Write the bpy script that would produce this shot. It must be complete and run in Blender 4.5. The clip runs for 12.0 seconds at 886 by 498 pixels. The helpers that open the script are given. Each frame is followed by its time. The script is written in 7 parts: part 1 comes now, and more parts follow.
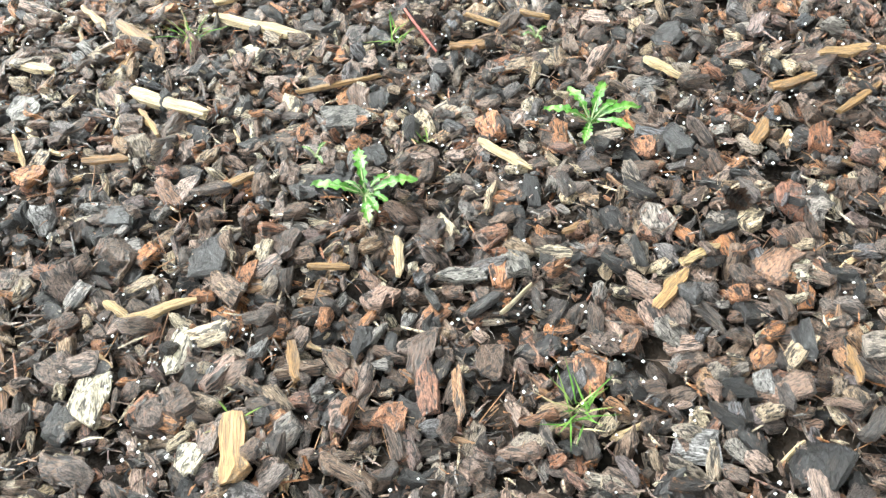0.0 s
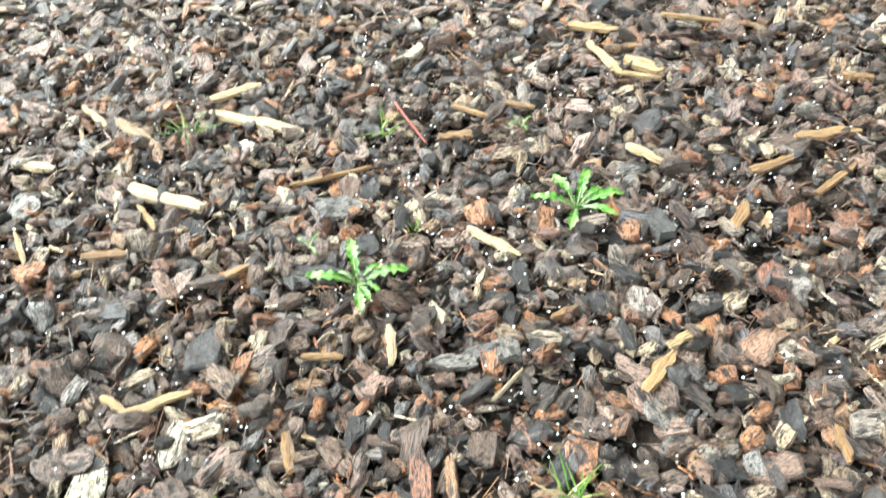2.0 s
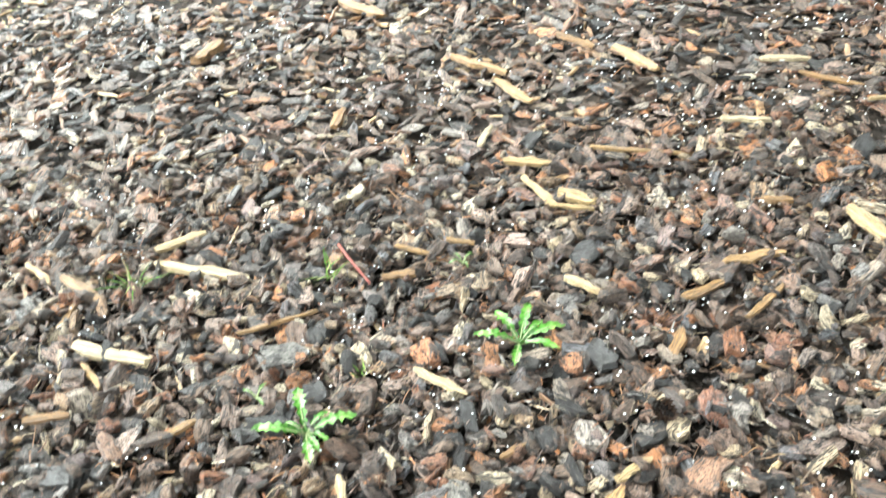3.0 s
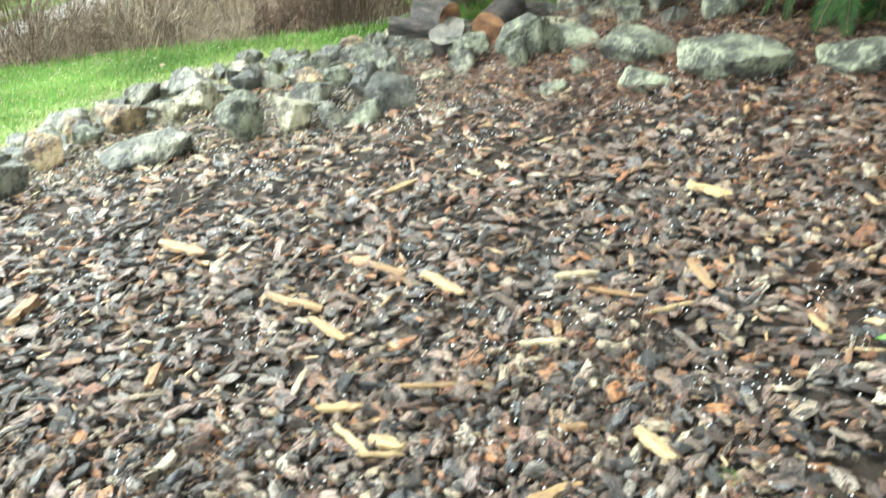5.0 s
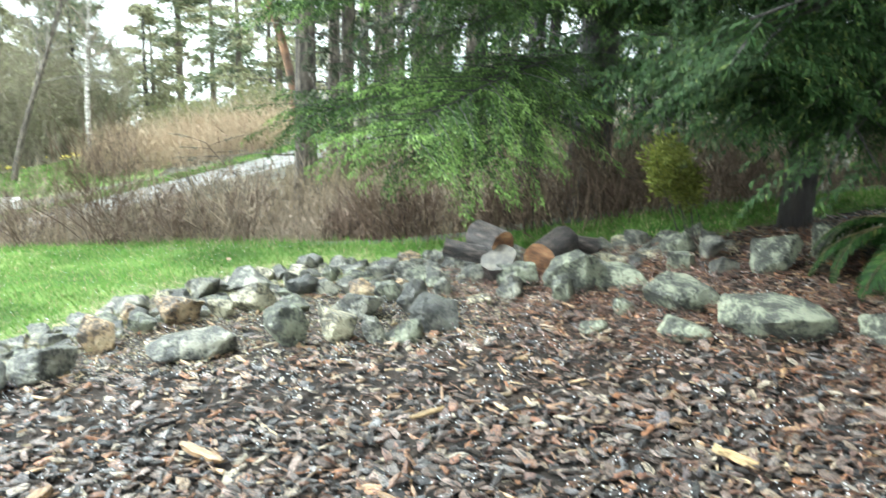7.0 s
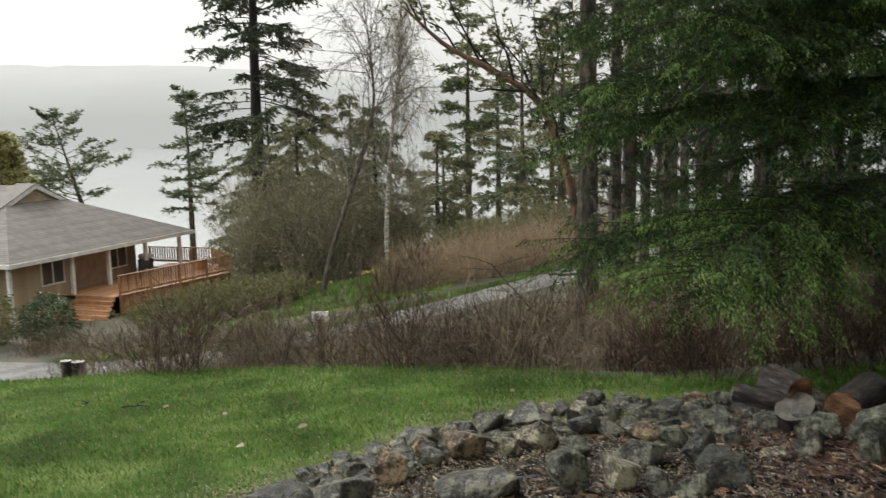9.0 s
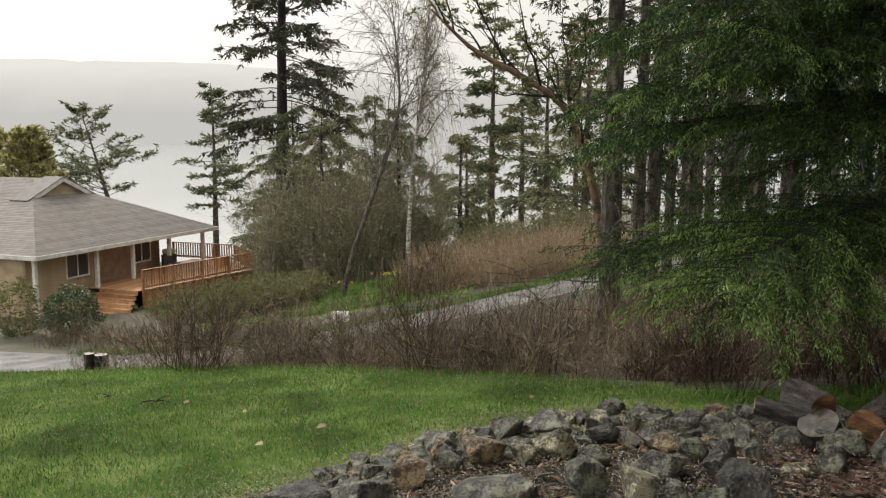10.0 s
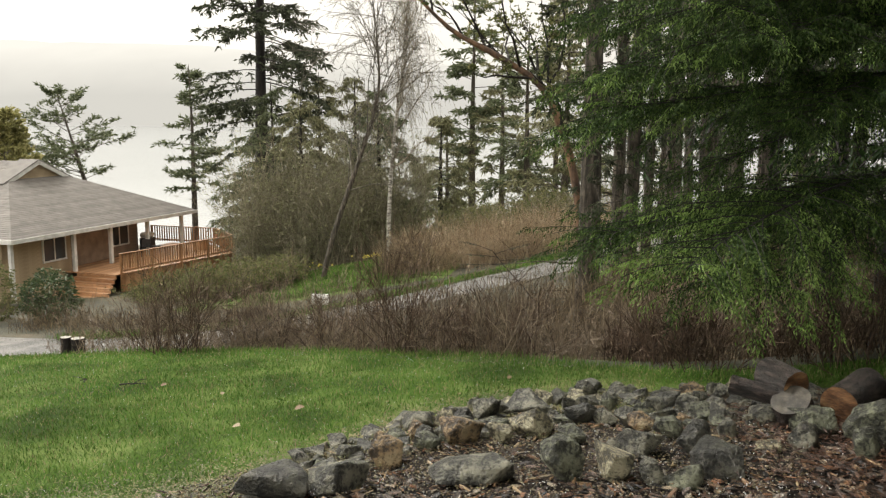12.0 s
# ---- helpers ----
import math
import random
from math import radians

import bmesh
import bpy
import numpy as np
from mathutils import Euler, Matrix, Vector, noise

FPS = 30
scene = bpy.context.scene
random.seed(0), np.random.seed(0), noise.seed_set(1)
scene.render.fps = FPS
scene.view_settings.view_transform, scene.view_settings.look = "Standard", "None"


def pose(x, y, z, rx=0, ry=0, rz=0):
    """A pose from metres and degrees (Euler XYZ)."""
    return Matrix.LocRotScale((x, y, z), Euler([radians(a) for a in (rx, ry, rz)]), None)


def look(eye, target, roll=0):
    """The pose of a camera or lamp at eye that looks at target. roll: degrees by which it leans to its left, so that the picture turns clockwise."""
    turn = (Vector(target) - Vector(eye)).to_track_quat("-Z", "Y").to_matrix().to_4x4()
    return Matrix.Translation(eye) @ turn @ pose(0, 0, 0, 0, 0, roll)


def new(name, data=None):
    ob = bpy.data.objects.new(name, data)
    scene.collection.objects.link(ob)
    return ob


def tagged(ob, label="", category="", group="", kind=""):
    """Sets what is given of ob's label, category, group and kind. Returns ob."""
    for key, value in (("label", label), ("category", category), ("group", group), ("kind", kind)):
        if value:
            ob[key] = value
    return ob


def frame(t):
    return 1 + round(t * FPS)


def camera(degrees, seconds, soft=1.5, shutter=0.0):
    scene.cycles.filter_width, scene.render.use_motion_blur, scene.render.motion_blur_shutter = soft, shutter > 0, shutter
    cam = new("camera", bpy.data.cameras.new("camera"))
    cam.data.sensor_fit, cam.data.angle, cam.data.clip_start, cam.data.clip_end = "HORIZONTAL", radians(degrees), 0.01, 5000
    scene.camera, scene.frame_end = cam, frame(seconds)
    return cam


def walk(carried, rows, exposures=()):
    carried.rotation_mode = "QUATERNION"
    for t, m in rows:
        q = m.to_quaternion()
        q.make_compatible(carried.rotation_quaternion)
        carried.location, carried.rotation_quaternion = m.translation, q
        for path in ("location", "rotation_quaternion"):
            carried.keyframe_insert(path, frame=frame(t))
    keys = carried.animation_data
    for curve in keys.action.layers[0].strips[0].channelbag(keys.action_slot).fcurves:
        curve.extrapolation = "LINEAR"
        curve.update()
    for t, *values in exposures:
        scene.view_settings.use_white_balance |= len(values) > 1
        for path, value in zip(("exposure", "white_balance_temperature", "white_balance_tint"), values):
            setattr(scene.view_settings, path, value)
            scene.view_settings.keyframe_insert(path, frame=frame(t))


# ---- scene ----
cam = camera(53.8, 12.0, soft=1.25, shutter=0.5)
PATH = [
    (0, (0.002, 0.064, 1.013), (-0.04, 1.344, -0.523), -0.4),
    (0.5, (0.0, 0.064, 1.017), (-0.039, 1.361, -0.505), -0.2),
    (1, (0.0, 0.06, 1.019), (-0.047, 1.377, -0.486), -0.4),
    (1.5, (0.005, 0.057, 1.031), (-0.044, 1.409, -0.442), -0.7),
    (2, (0.015, 0.059, 1.046), (-0.026, 1.467, -0.373), -1.5),
    (2.5, (0.024, 0.066, 1.07), (0.045, 1.564, -0.255), -1.3),
    (3, (0.04, 0.074, 1.102), (0.104, 1.647, -0.132), -1.9),
    (3.2, (0.054, 0.082, 1.12), (0.132, 1.675, -0.087), -2.3),
    (4.8, (0.196, 0.112, 1.279), (0.511, 1.818, 0.283), -3.1),
    (5, (0.218, 0.11, 1.29), (0.582, 1.836, 0.348), -2.6),
    (5.5, (0.257, 0.101, 1.324), (0.702, 1.881, 0.528), -0.5),
    (6, (0.285, 0.093, 1.354), (0.723, 1.922, 0.673), 1.0),
    (6.5, (0.311, 0.09, 1.367), (0.682, 1.963, 0.772), 2.0),
    (7, (0.324, 0.094, 1.393), (0.582, 2.009, 0.878), 2.0),
    (7.5, (0.333, 0.092, 1.423), (0.433, 2.039, 0.98), 1.0),
    (7.7, (0.322, 0.089, 1.437), (0.353, 2.044, 1.017), 0.7),
    (9.3, (0.306, 0.051, 1.569), (-0.109, 1.991, 1.313), -0.8),
    (9.5, (0.301, 0.046, 1.571), (-0.124, 1.984, 1.316), -0.4),
    (10, (0.299, 0.059, 1.564), (-0.125, 1.996, 1.301), 0.2),
    (10.5, (0.299, 0.05, 1.563), (-0.116, 1.988, 1.293), 0.5),
    (11, (0.302, 0.065, 1.556), (-0.102, 2.004, 1.279), 0.5),
    (11.5, (0.306, 0.065, 1.55), (-0.084, 2.005, 1.261), 0.5),
    (12, (0.32, 0.067, 1.552), (-0.06, 2.008, 1.25), 0.2),
]
EXPOSURES = [(0.0, 2.63, 6200, 2), (2.0, 2.76, 6200, 1), (3.0, 2.78, 6200, 0), (5.0, 2.77, 6050, -5), (6.0, 2.66, 5850, -6), (7.0, 2.62, 5750, -3), (7.7, 2.36, 5750, -3), (9.3, 0.38, 6700, 8), (10.5, 0.7, 6850, 9), (12.0, 0.82, 7050, 8)]
walk(cam, [(t, look(eye, target, roll)) for t, eye, target, roll in PATH], EXPOSURES)

# ---- sky and light: rain cloud over the whole sky ----
world = bpy.data.worlds.new("rain_sky")
scene.world = world
world.use_nodes = True
wn, wl = world.node_tree.nodes, world.node_tree.links
wn.clear()
sky = wn.new("ShaderNodeTexSky")
sky.sky_type = "NISHITA"
sky.sun_disc = False
sky.sun_elevation, sky.sun_rotation = radians(45), radians(-51)
sky.dust_density, sky.air_density = 6.0, 1.2
pale = wn.new("ShaderNodeHueSaturation")
pale.inputs["Saturation"].default_value = 0.1
pale.inputs["Value"].default_value = 0.05
cloud_at = wn.new("ShaderNodeTexCoord")
cloud_split = wn.new("ShaderNodeSeparateXYZ")
cloud_tex = wn.new("ShaderNodeTexNoise")
cloud_tex.inputs["Scale"].default_value = 2.2
cloud_tex.inputs["Detail"].default_value = 5
cloud_add = wn.new("ShaderNodeMath")
cloud_add.operation, cloud_add.inputs[1].default_value = "MULTIPLY_ADD", 0.16
cloud_ramp = wn.new("ShaderNodeValToRGB")  # an overcast sky is brightest overhead
cloud_ramp.color_ramp.elements[0].position, cloud_ramp.color_ramp.elements[0].color = 0.06, (0.46, 0.453, 0.44, 1)
cloud_ramp.color_ramp.elements[1].position, cloud_ramp.color_ramp.elements[1].color = 0.95, (1.12, 1.11, 1.09, 1)
wl.new(cloud_at.outputs["Generated"], cloud_split.inputs[0])
wl.new(cloud_tex.outputs["Fac"], cloud_add.inputs[0])
cloud_side = wn.new("ShaderNodeMath")  # the cloud is thinner on the side of the sun
cloud_side.operation, cloud_side.inputs[1].default_value = "MULTIPLY_ADD", -0.45
wl.new(cloud_split.outputs["X"], cloud_side.inputs[0])
wl.new(cloud_split.outputs["Z"], cloud_side.inputs[2])
wl.new(cloud_side.outputs[0], cloud_add.inputs[2])
mix = wn.new("ShaderNodeMix")
mix.data_type = "RGBA"
mix.inputs["Factor"].default_value = 0.85
back = wn.new("ShaderNodeBackground")
back.inputs["Strength"].default_value = 1.15
wout = wn.new("ShaderNodeOutputWorld")
wl.new(sky.outputs[0], pale.inputs["Color"])
wl.new(cloud_add.outputs[0], cloud_ramp.inputs["Fac"])
wl.new(pale.outputs[0], mix.inputs["A"])
wl.new(cloud_ramp.outputs[0], mix.inputs["B"])
wl.new(mix.outputs["Result"], back.inputs["Color"])
wl.new(back.outputs[0], wout.inputs["Surface"])

sun_data = bpy.data.lights.new("sun", "SUN")
sun_data.energy, sun_data.angle, sun_data.color = 1.5, radians(24), (1.0, 0.97, 0.93)
sun = new("sun", sun_data)
sun.matrix_world = look((-11, 9, 14), (0, 0, 0))


# ---- materials ----
def ramp_node(nt, stops, constant=False):
    r = nt.nodes.new("ShaderNodeValToRGB")
    els = r.color_ramp.elements
    while len(els) < len(stops):
        els.new(0.5)
    for e, (p, c) in zip(els, stops):
        e.position, e.color = p, (*c, 1)
    if constant:
        r.color_ramp.interpolation = "CONSTANT"
    return r


def surface(name, stops, scale=6.0, rough=(0.5, 0.8), bump=0.3, fine=60.0, stretch=(1, 1, 1), pick="", vary=(0.6, 1.35), coords="Object",
            metal=0.0, spots=None, spot_scale=9.0, spot_at=(0.55, 0.65), attribute="", thin=0.0, depth=0.01, spec=0.5, wet=0.0, crisp=1.0):
    """A surface: colours picked along a ramp by noise (or by piece, with pick 'island' or 'object'), darker and lighter patches, spots and relief."""
    m = bpy.data.materials.new(name)
    m.use_nodes = True
    nt = m.node_tree
    n, l = nt.nodes, nt.links
    bsdf = n["Principled BSDF"]
    if attribute:
        tc = n.new("ShaderNodeAttribute")
        tc.attribute_name = attribute
        vec = tc.outputs["Vector"]
    else:
        tc = n.new("ShaderNodeTexCoord")
        vec = tc.outputs[coords]
    mp = n.new("ShaderNodeMapping")
    mp.inputs["Scale"].default_value = stretch
    l.new(vec, mp.inputs["Vector"])
    vec = mp.outputs["Vector"]
    big = n.new("ShaderNodeTexNoise")
    big.inputs["Scale"].default_value, big.inputs["Detail"].default_value = scale, 5
    l.new(vec, big.inputs["Vector"])
    small = n.new("ShaderNodeTexNoise")
    small.inputs["Scale"].default_value, small.inputs["Detail"].default_value, small.inputs["Roughness"].default_value = fine, 5, 0.62
    l.new(vec, small.inputs["Vector"])
    if pick == "island":
        geo = n.new("ShaderNodeNewGeometry")
        fac = geo.outputs["Random Per Island"]
    elif pick == "object":
        info = n.new("ShaderNodeObjectInfo")
        fac = info.outputs["Random"]
    else:
        spread = n.new("ShaderNodeMapRange")
        spread.inputs["From Min"].default_value, spread.inputs["From Max"].default_value = 0.3, 0.7
        l.new(big.outputs["Fac"], spread.inputs["Value"])
        fac = spread.outputs["Result"]
    ramp = ramp_node(nt, stops)
    l.new(fac, ramp.inputs["Fac"])
    col = ramp.outputs["Color"]
    both = n.new("ShaderNodeMath")
    both.operation = "ADD"
    l.new(big.outputs["Fac"], both.inputs[0])
    l.new(small.outputs["Fac"], both.inputs[1])
    val = n.new("ShaderNodeMapRange")
    val.inputs["From Min"].default_value, val.inputs["From Max"].default_value = 1 - 0.16 / crisp, 1 + 0.16 / crisp
    val.inputs["To Min"].default_value, val.inputs["To Max"].default_value = vary
    l.new(both.outputs[0], val.inputs["Value"])
    hsv = n.new("ShaderNodeHueSaturation")
    l.new(col, hsv.inputs["Color"])
    l.new(val.outputs["Result"], hsv.inputs["Value"])
    col = hsv.outputs["Color"]
    if spots:
        sp_tex = n.new("ShaderNodeTexNoise")
        sp_tex.inputs["Scale"].default_value, sp_tex.inputs["Detail"].default_value, sp_tex.inputs["Roughness"].default_value = spot_scale, 6, 0.65
        l.new(vec, sp_tex.inputs["Vector"])
        mr = n.new("ShaderNodeMapRange")
        mr.inputs["From Min"].default_value, mr.inputs["From Max"].default_value = spot_at
        l.new(sp_tex.outputs["Fac"], mr.inputs["Value"])
        mx = n.new("ShaderNodeMix")
        mx.data_type = "RGBA"
        l.new(mr.outputs["Result"], mx.inputs["Factor"])
        l.new(col, mx.inputs["A"])
        mx.inputs["B"].default_value = (*spots, 1)
        col = mx.outputs["Result"]
    l.new(col, bsdf.inputs["Base Color"])
    rr = n.new("ShaderNodeMapRange")
    rr.inputs["From Min"].default_value, rr.inputs["From Max"].default_value = 0.35, 0.65
    rr.inputs["To Min"].default_value, rr.inputs["To Max"].default_value = rough
    l.new(small.outputs["Fac"], rr.inputs["Value"])
    l.new(rr.outputs["Result"], bsdf.inputs["Roughness"])
    bsdf.inputs["Metallic"].default_value = metal
    bsdf.inputs["Specular IOR Level"].default_value = spec
    bsdf.inputs["Coat IOR"].default_value = 1.5
    bsdf.inputs["Coat Weight"].default_value, bsdf.inputs["Coat Roughness"].default_value = wet, 0.12
    if bump:
        bp = n.new("ShaderNodeBump")
        bp.inputs["Strength"].default_value, bp.inputs["Distance"].default_value = bump, depth
        l.new(both.outputs[0], bp.inputs["Height"])
        l.new(bp.outputs["Normal"], bsdf.inputs["Normal"])
        l.new(bp.outputs["Normal"], bsdf.inputs["Coat Normal"])
    if thin:
        tr = n.new("ShaderNodeBsdfTranslucent")
        l.new(col, tr.inputs["Color"])
        ms = n.new("ShaderNodeMixShader")
        ms.inputs["Fac"].default_value = thin
        l.new(bsdf.outputs[0], ms.inputs[1])
        l.new(tr.outputs[0], ms.inputs[2])
        l.new(ms.outputs[0], n["Material Output"].inputs["Surface"])
    return m


BARK_TONES = [(0.0, (0.008, 0.008, 0.009)), (0.09, (0.016, 0.015, 0.016)), (0.15, (0.075, 0.048, 0.034)), (0.22, (0.145, 0.094, 0.068)), (0.27, (0.022, 0.021, 0.023)),
              (0.34, (0.225, 0.148, 0.112)), (0.40, (0.255, 0.104, 0.052)), (0.46, (0.110, 0.116, 0.130)), (0.53, (0.190, 0.128, 0.092)), (0.57, (0.015, 0.014, 0.015)), (0.65, (0.380, 0.270, 0.220)),
              (0.70, (0.100, 0.068, 0.052)), (0.76, (0.420, 0.178, 0.070)), (0.82, (0.270, 0.190, 0.120)), (0.88, (0.210, 0.205, 0.205)), (0.94, (0.400, 0.300, 0.190)), (1.0, (0.560, 0.490, 0.370))]


def bark_surface(name, stops, pick, blotch=0.5, dark=(0.014, 0.012, 0.012)):
    """Wet bark: a tone for each nugget, blotches of a second tone, dark cracks along the grain, flaky relief under a film of rain."""
    m = bpy.data.materials.new(name)
    m.use_nodes = True
    nt = m.node_tree
    n, l = nt.nodes, nt.links
    bsdf = n["Principled BSDF"]
    at = n.new("ShaderNodeAttribute")
    at.attribute_name = "grain"

    def tex(scale, stretch, detail=4, rough=0.6):
        mp = n.new("ShaderNodeMapping")
        mp.inputs["Scale"].default_value = stretch
        l.new(at.outputs["Vector"], mp.inputs["Vector"])
        t = n.new("ShaderNodeTexNoise")
        t.inputs["Scale"].default_value, t.inputs["Detail"].default_value, t.inputs["Roughness"].default_value = scale, detail, rough
        l.new(mp.outputs["Vector"], t.inputs["Vector"])
        return t.outputs["Fac"]

    def span(v, a, b, lo=0.0, hi=1.0):
        r = n.new("ShaderNodeMapRange")
        r.inputs["From Min"].default_value, r.inputs["From Max"].default_value = a, b
        r.inputs["To Min"].default_value, r.inputs["To Max"].default_value = lo, hi
        l.new(v, r.inputs["Value"])
        return r.outputs["Result"]

    def calc(op, a, b):
        k = n.new("ShaderNodeMath")
        k.operation = op
        for i, q in enumerate((a, b)):
            if isinstance(q, float):
                k.inputs[i].default_value = q
            else:
                l.new(q, k.inputs[i])
        return k.outputs[0]

    def blend(f, a, b):
        x = n.new("ShaderNodeMix")
        x.data_type = "RGBA"
        l.new(f, x.inputs["Factor"])
        for key, q in (("A", a), ("B", b)):
            if isinstance(q, tuple):
                x.inputs[key].default_value = (*q, 1)
            else:
                l.new(q, x.inputs[key])
        return x.outputs["Result"]

    if pick == "island":
        rnd = n.new("ShaderNodeNewGeometry").outputs["Random Per Island"]
    else:
        rnd = n.new("ShaderNodeObjectInfo").outputs["Random"]
    patchy, flakes, cracks = tex(4.2, (1, 1.5, 1.5), 5, 0.65), tex(15.0, (1, 2.2, 2.2), 5, 0.68), tex(5.0, (0.9, 2.6, 2.6), 4, 0.6)
    one = ramp_node(nt, stops)
    l.new(rnd, one.inputs["Fac"])
    two = ramp_node(nt, stops)
    l.new(calc("FRACT", calc("MULTIPLY", rnd, 7.37), 0.0), two.inputs["Fac"])
    col = blend(span(patchy, 0.56, 0.62, 0.0, blotch), one.outputs["Color"], two.outputs["Color"])
    rind_ = tex(2.3, (1.0, 1.5, 2.0), 5, 0.6)  # what is left of the black outer rind
    col = blend(span(rind_, 0.39, 0.45, 0.9, 0.0), col, dark)
    hsv = n.new("ShaderNodeHueSaturation")
    l.new(col, hsv.inputs["Color"])
    l.new(span(flakes, 0.36, 0.64, 0.3, 1.7), hsv.inputs["Value"])
    col = blend(span(cracks, 0.38, 0.47, 0.92, 0.0), hsv.outputs["Color"], dark)
    l.new(col, bsdf.inputs["Base Color"])
    l.new(span(flakes, 0.35, 0.65, 0.62, 0.28), bsdf.inputs["Roughness"])
    bsdf.inputs["Specular IOR Level"].default_value = 0.3
    l.new(span(calc("FRACT", calc("MULTIPLY", rnd, 13.7), 0.0), 0.0, 1.0, 0.4, 1.0), bsdf.inputs["Coat Weight"])  # some pieces hold more water
    bsdf.inputs["Coat Roughness"].default_value, bsdf.inputs["Coat IOR"].default_value = 0.08, 1.5
    relief = calc("ADD", flakes, calc("MULTIPLY", span(cracks, 0.34, 0.46), 0.5))
    bp = n.new("ShaderNodeBump")
    bp.inputs["Strength"].default_value, bp.inputs["Distance"].default_value = 1.0, 0.008
    l.new(relief, bp.inputs["Height"])
    l.new(bp.outputs["Normal"], bsdf.inputs["Normal"])
    film_bp = n.new("ShaderNodeBump")
    film_bp.inputs["Strength"].default_value, film_bp.inputs["Distance"].default_value = 0.8, 0.004
    l.new(relief, film_bp.inputs["Height"])
    l.new(film_bp.outputs["Normal"], bsdf.inputs["Coat Normal"])
    return m


M_bark = bark_surface("wet_bark", BARK_TONES, "island")
M_bark_piece = bark_surface("wet_bark_piece", BARK_TONES, "object")
M_chip = {
    "k": bark_surface("black_bark", [(0, (0.010, 0.010, 0.011)), (1, (0.030, 0.029, 0.031))], "object"),
    "b": bark_surface("brown_bark", [(0, (0.050, 0.030, 0.022)), (1, (0.105, 0.066, 0.048))], "object"),
    "r": bark_surface("red_bark", [(0, (0.120, 0.047, 0.030)), (1, (0.210, 0.092, 0.056))], "object"),
    "o": bark_surface("orange_bark", [(0, (0.230, 0.094, 0.044)), (1, (0.370, 0.170, 0.080))], "object"),
    "p": bark_surface("pinkish_bark", [(0, (0.190, 0.120, 0.095)), (1, (0.310, 0.205, 0.160))], "object"),
    "g": bark_surface("grey_bark", [(0, (0.100, 0.095, 0.088)), (1, (0.216, 0.200, 0.178))], "object"),
    "w": bark_surface("lichened_bark", [(0, (0.330, 0.290, 0.210)), (1, (0.560, 0.500, 0.390))], "object"),
}
M_wood = surface("split_wood", [(0, (0.212, 0.115, 0.044)), (0.45, (0.318, 0.195, 0.080)), (0.8, (0.406, 0.292, 0.141)), (1, (0.460, 0.380, 0.247))], rough=(0.3, 0.6), bump=0.9, depth=0.004, pick="object", vary=(0.35, 1.35),
                 attribute="grain", stretch=(1.5, 9, 8), scale=1.6, fine=5.0, wet=0.3)
M_wood_many = surface("split_wood_bits", [(0, (0.150, 0.075, 0.040)), (0.4, (0.260, 0.150, 0.078)), (0.7, (0.374, 0.240, 0.120)), (1, (0.500, 0.390, 0.230))], rough=(0.3, 0.6), bump=0.6, depth=0.003, pick="island", vary=(0.35, 1.35),
                      attribute="grain", stretch=(1.5, 9, 8), scale=1.6, fine=5.0, wet=0.3)
M_red_litter = surface("rotting_red_needles", [(0, (0.034, 0.013, 0.007)), (0.6, (0.074, 0.030, 0.016)), (1, (0.138, 0.074, 0.042))], pick="island", bump=0.0, rough=(0.4, 0.6))
M_needle_litter = surface("dry_needles", [(0, (0.09, 0.04, 0.02)), (1, (0.28, 0.15, 0.07))], pick="island", bump=0.0, rough=(0.4, 0.6))
M_crumbs = surface("gravel_and_litter", [(0, (0.020, 0.015, 0.010)), (0.3, (0.070, 0.048, 0.028)), (0.5, (0.120, 0.110, 0.040)), (0.7, (0.170, 0.120, 0.060)), (0.85, (0.150, 0.145, 0.120)), (1, (0.330, 0.290, 0.190))], pick="island", scale=30, bump=0.0, rough=(0.4, 0.7))
M_hail = surface("hail", [(0, (0.75, 0.78, 0.80)), (1, (0.85, 0.87, 0.88))], rough=(0.15, 0.3), bump=0.0, vary=(0.9, 1.05))
M_soil = surface("wet_soil", [(0, (0.008, 0.006, 0.005)), (0.6, (0.022, 0.016, 0.012)), (1, (0.045, 0.032, 0.024))], scale=9, fine=120, rough=(0.7, 0.95), spec=0.2, bump=0.9, depth=0.02)
stone = dict(scale=10, fine=60, bump=1.0, depth=0.035, vary=(0.3, 1.75), wet=0.35, crisp=1.7)
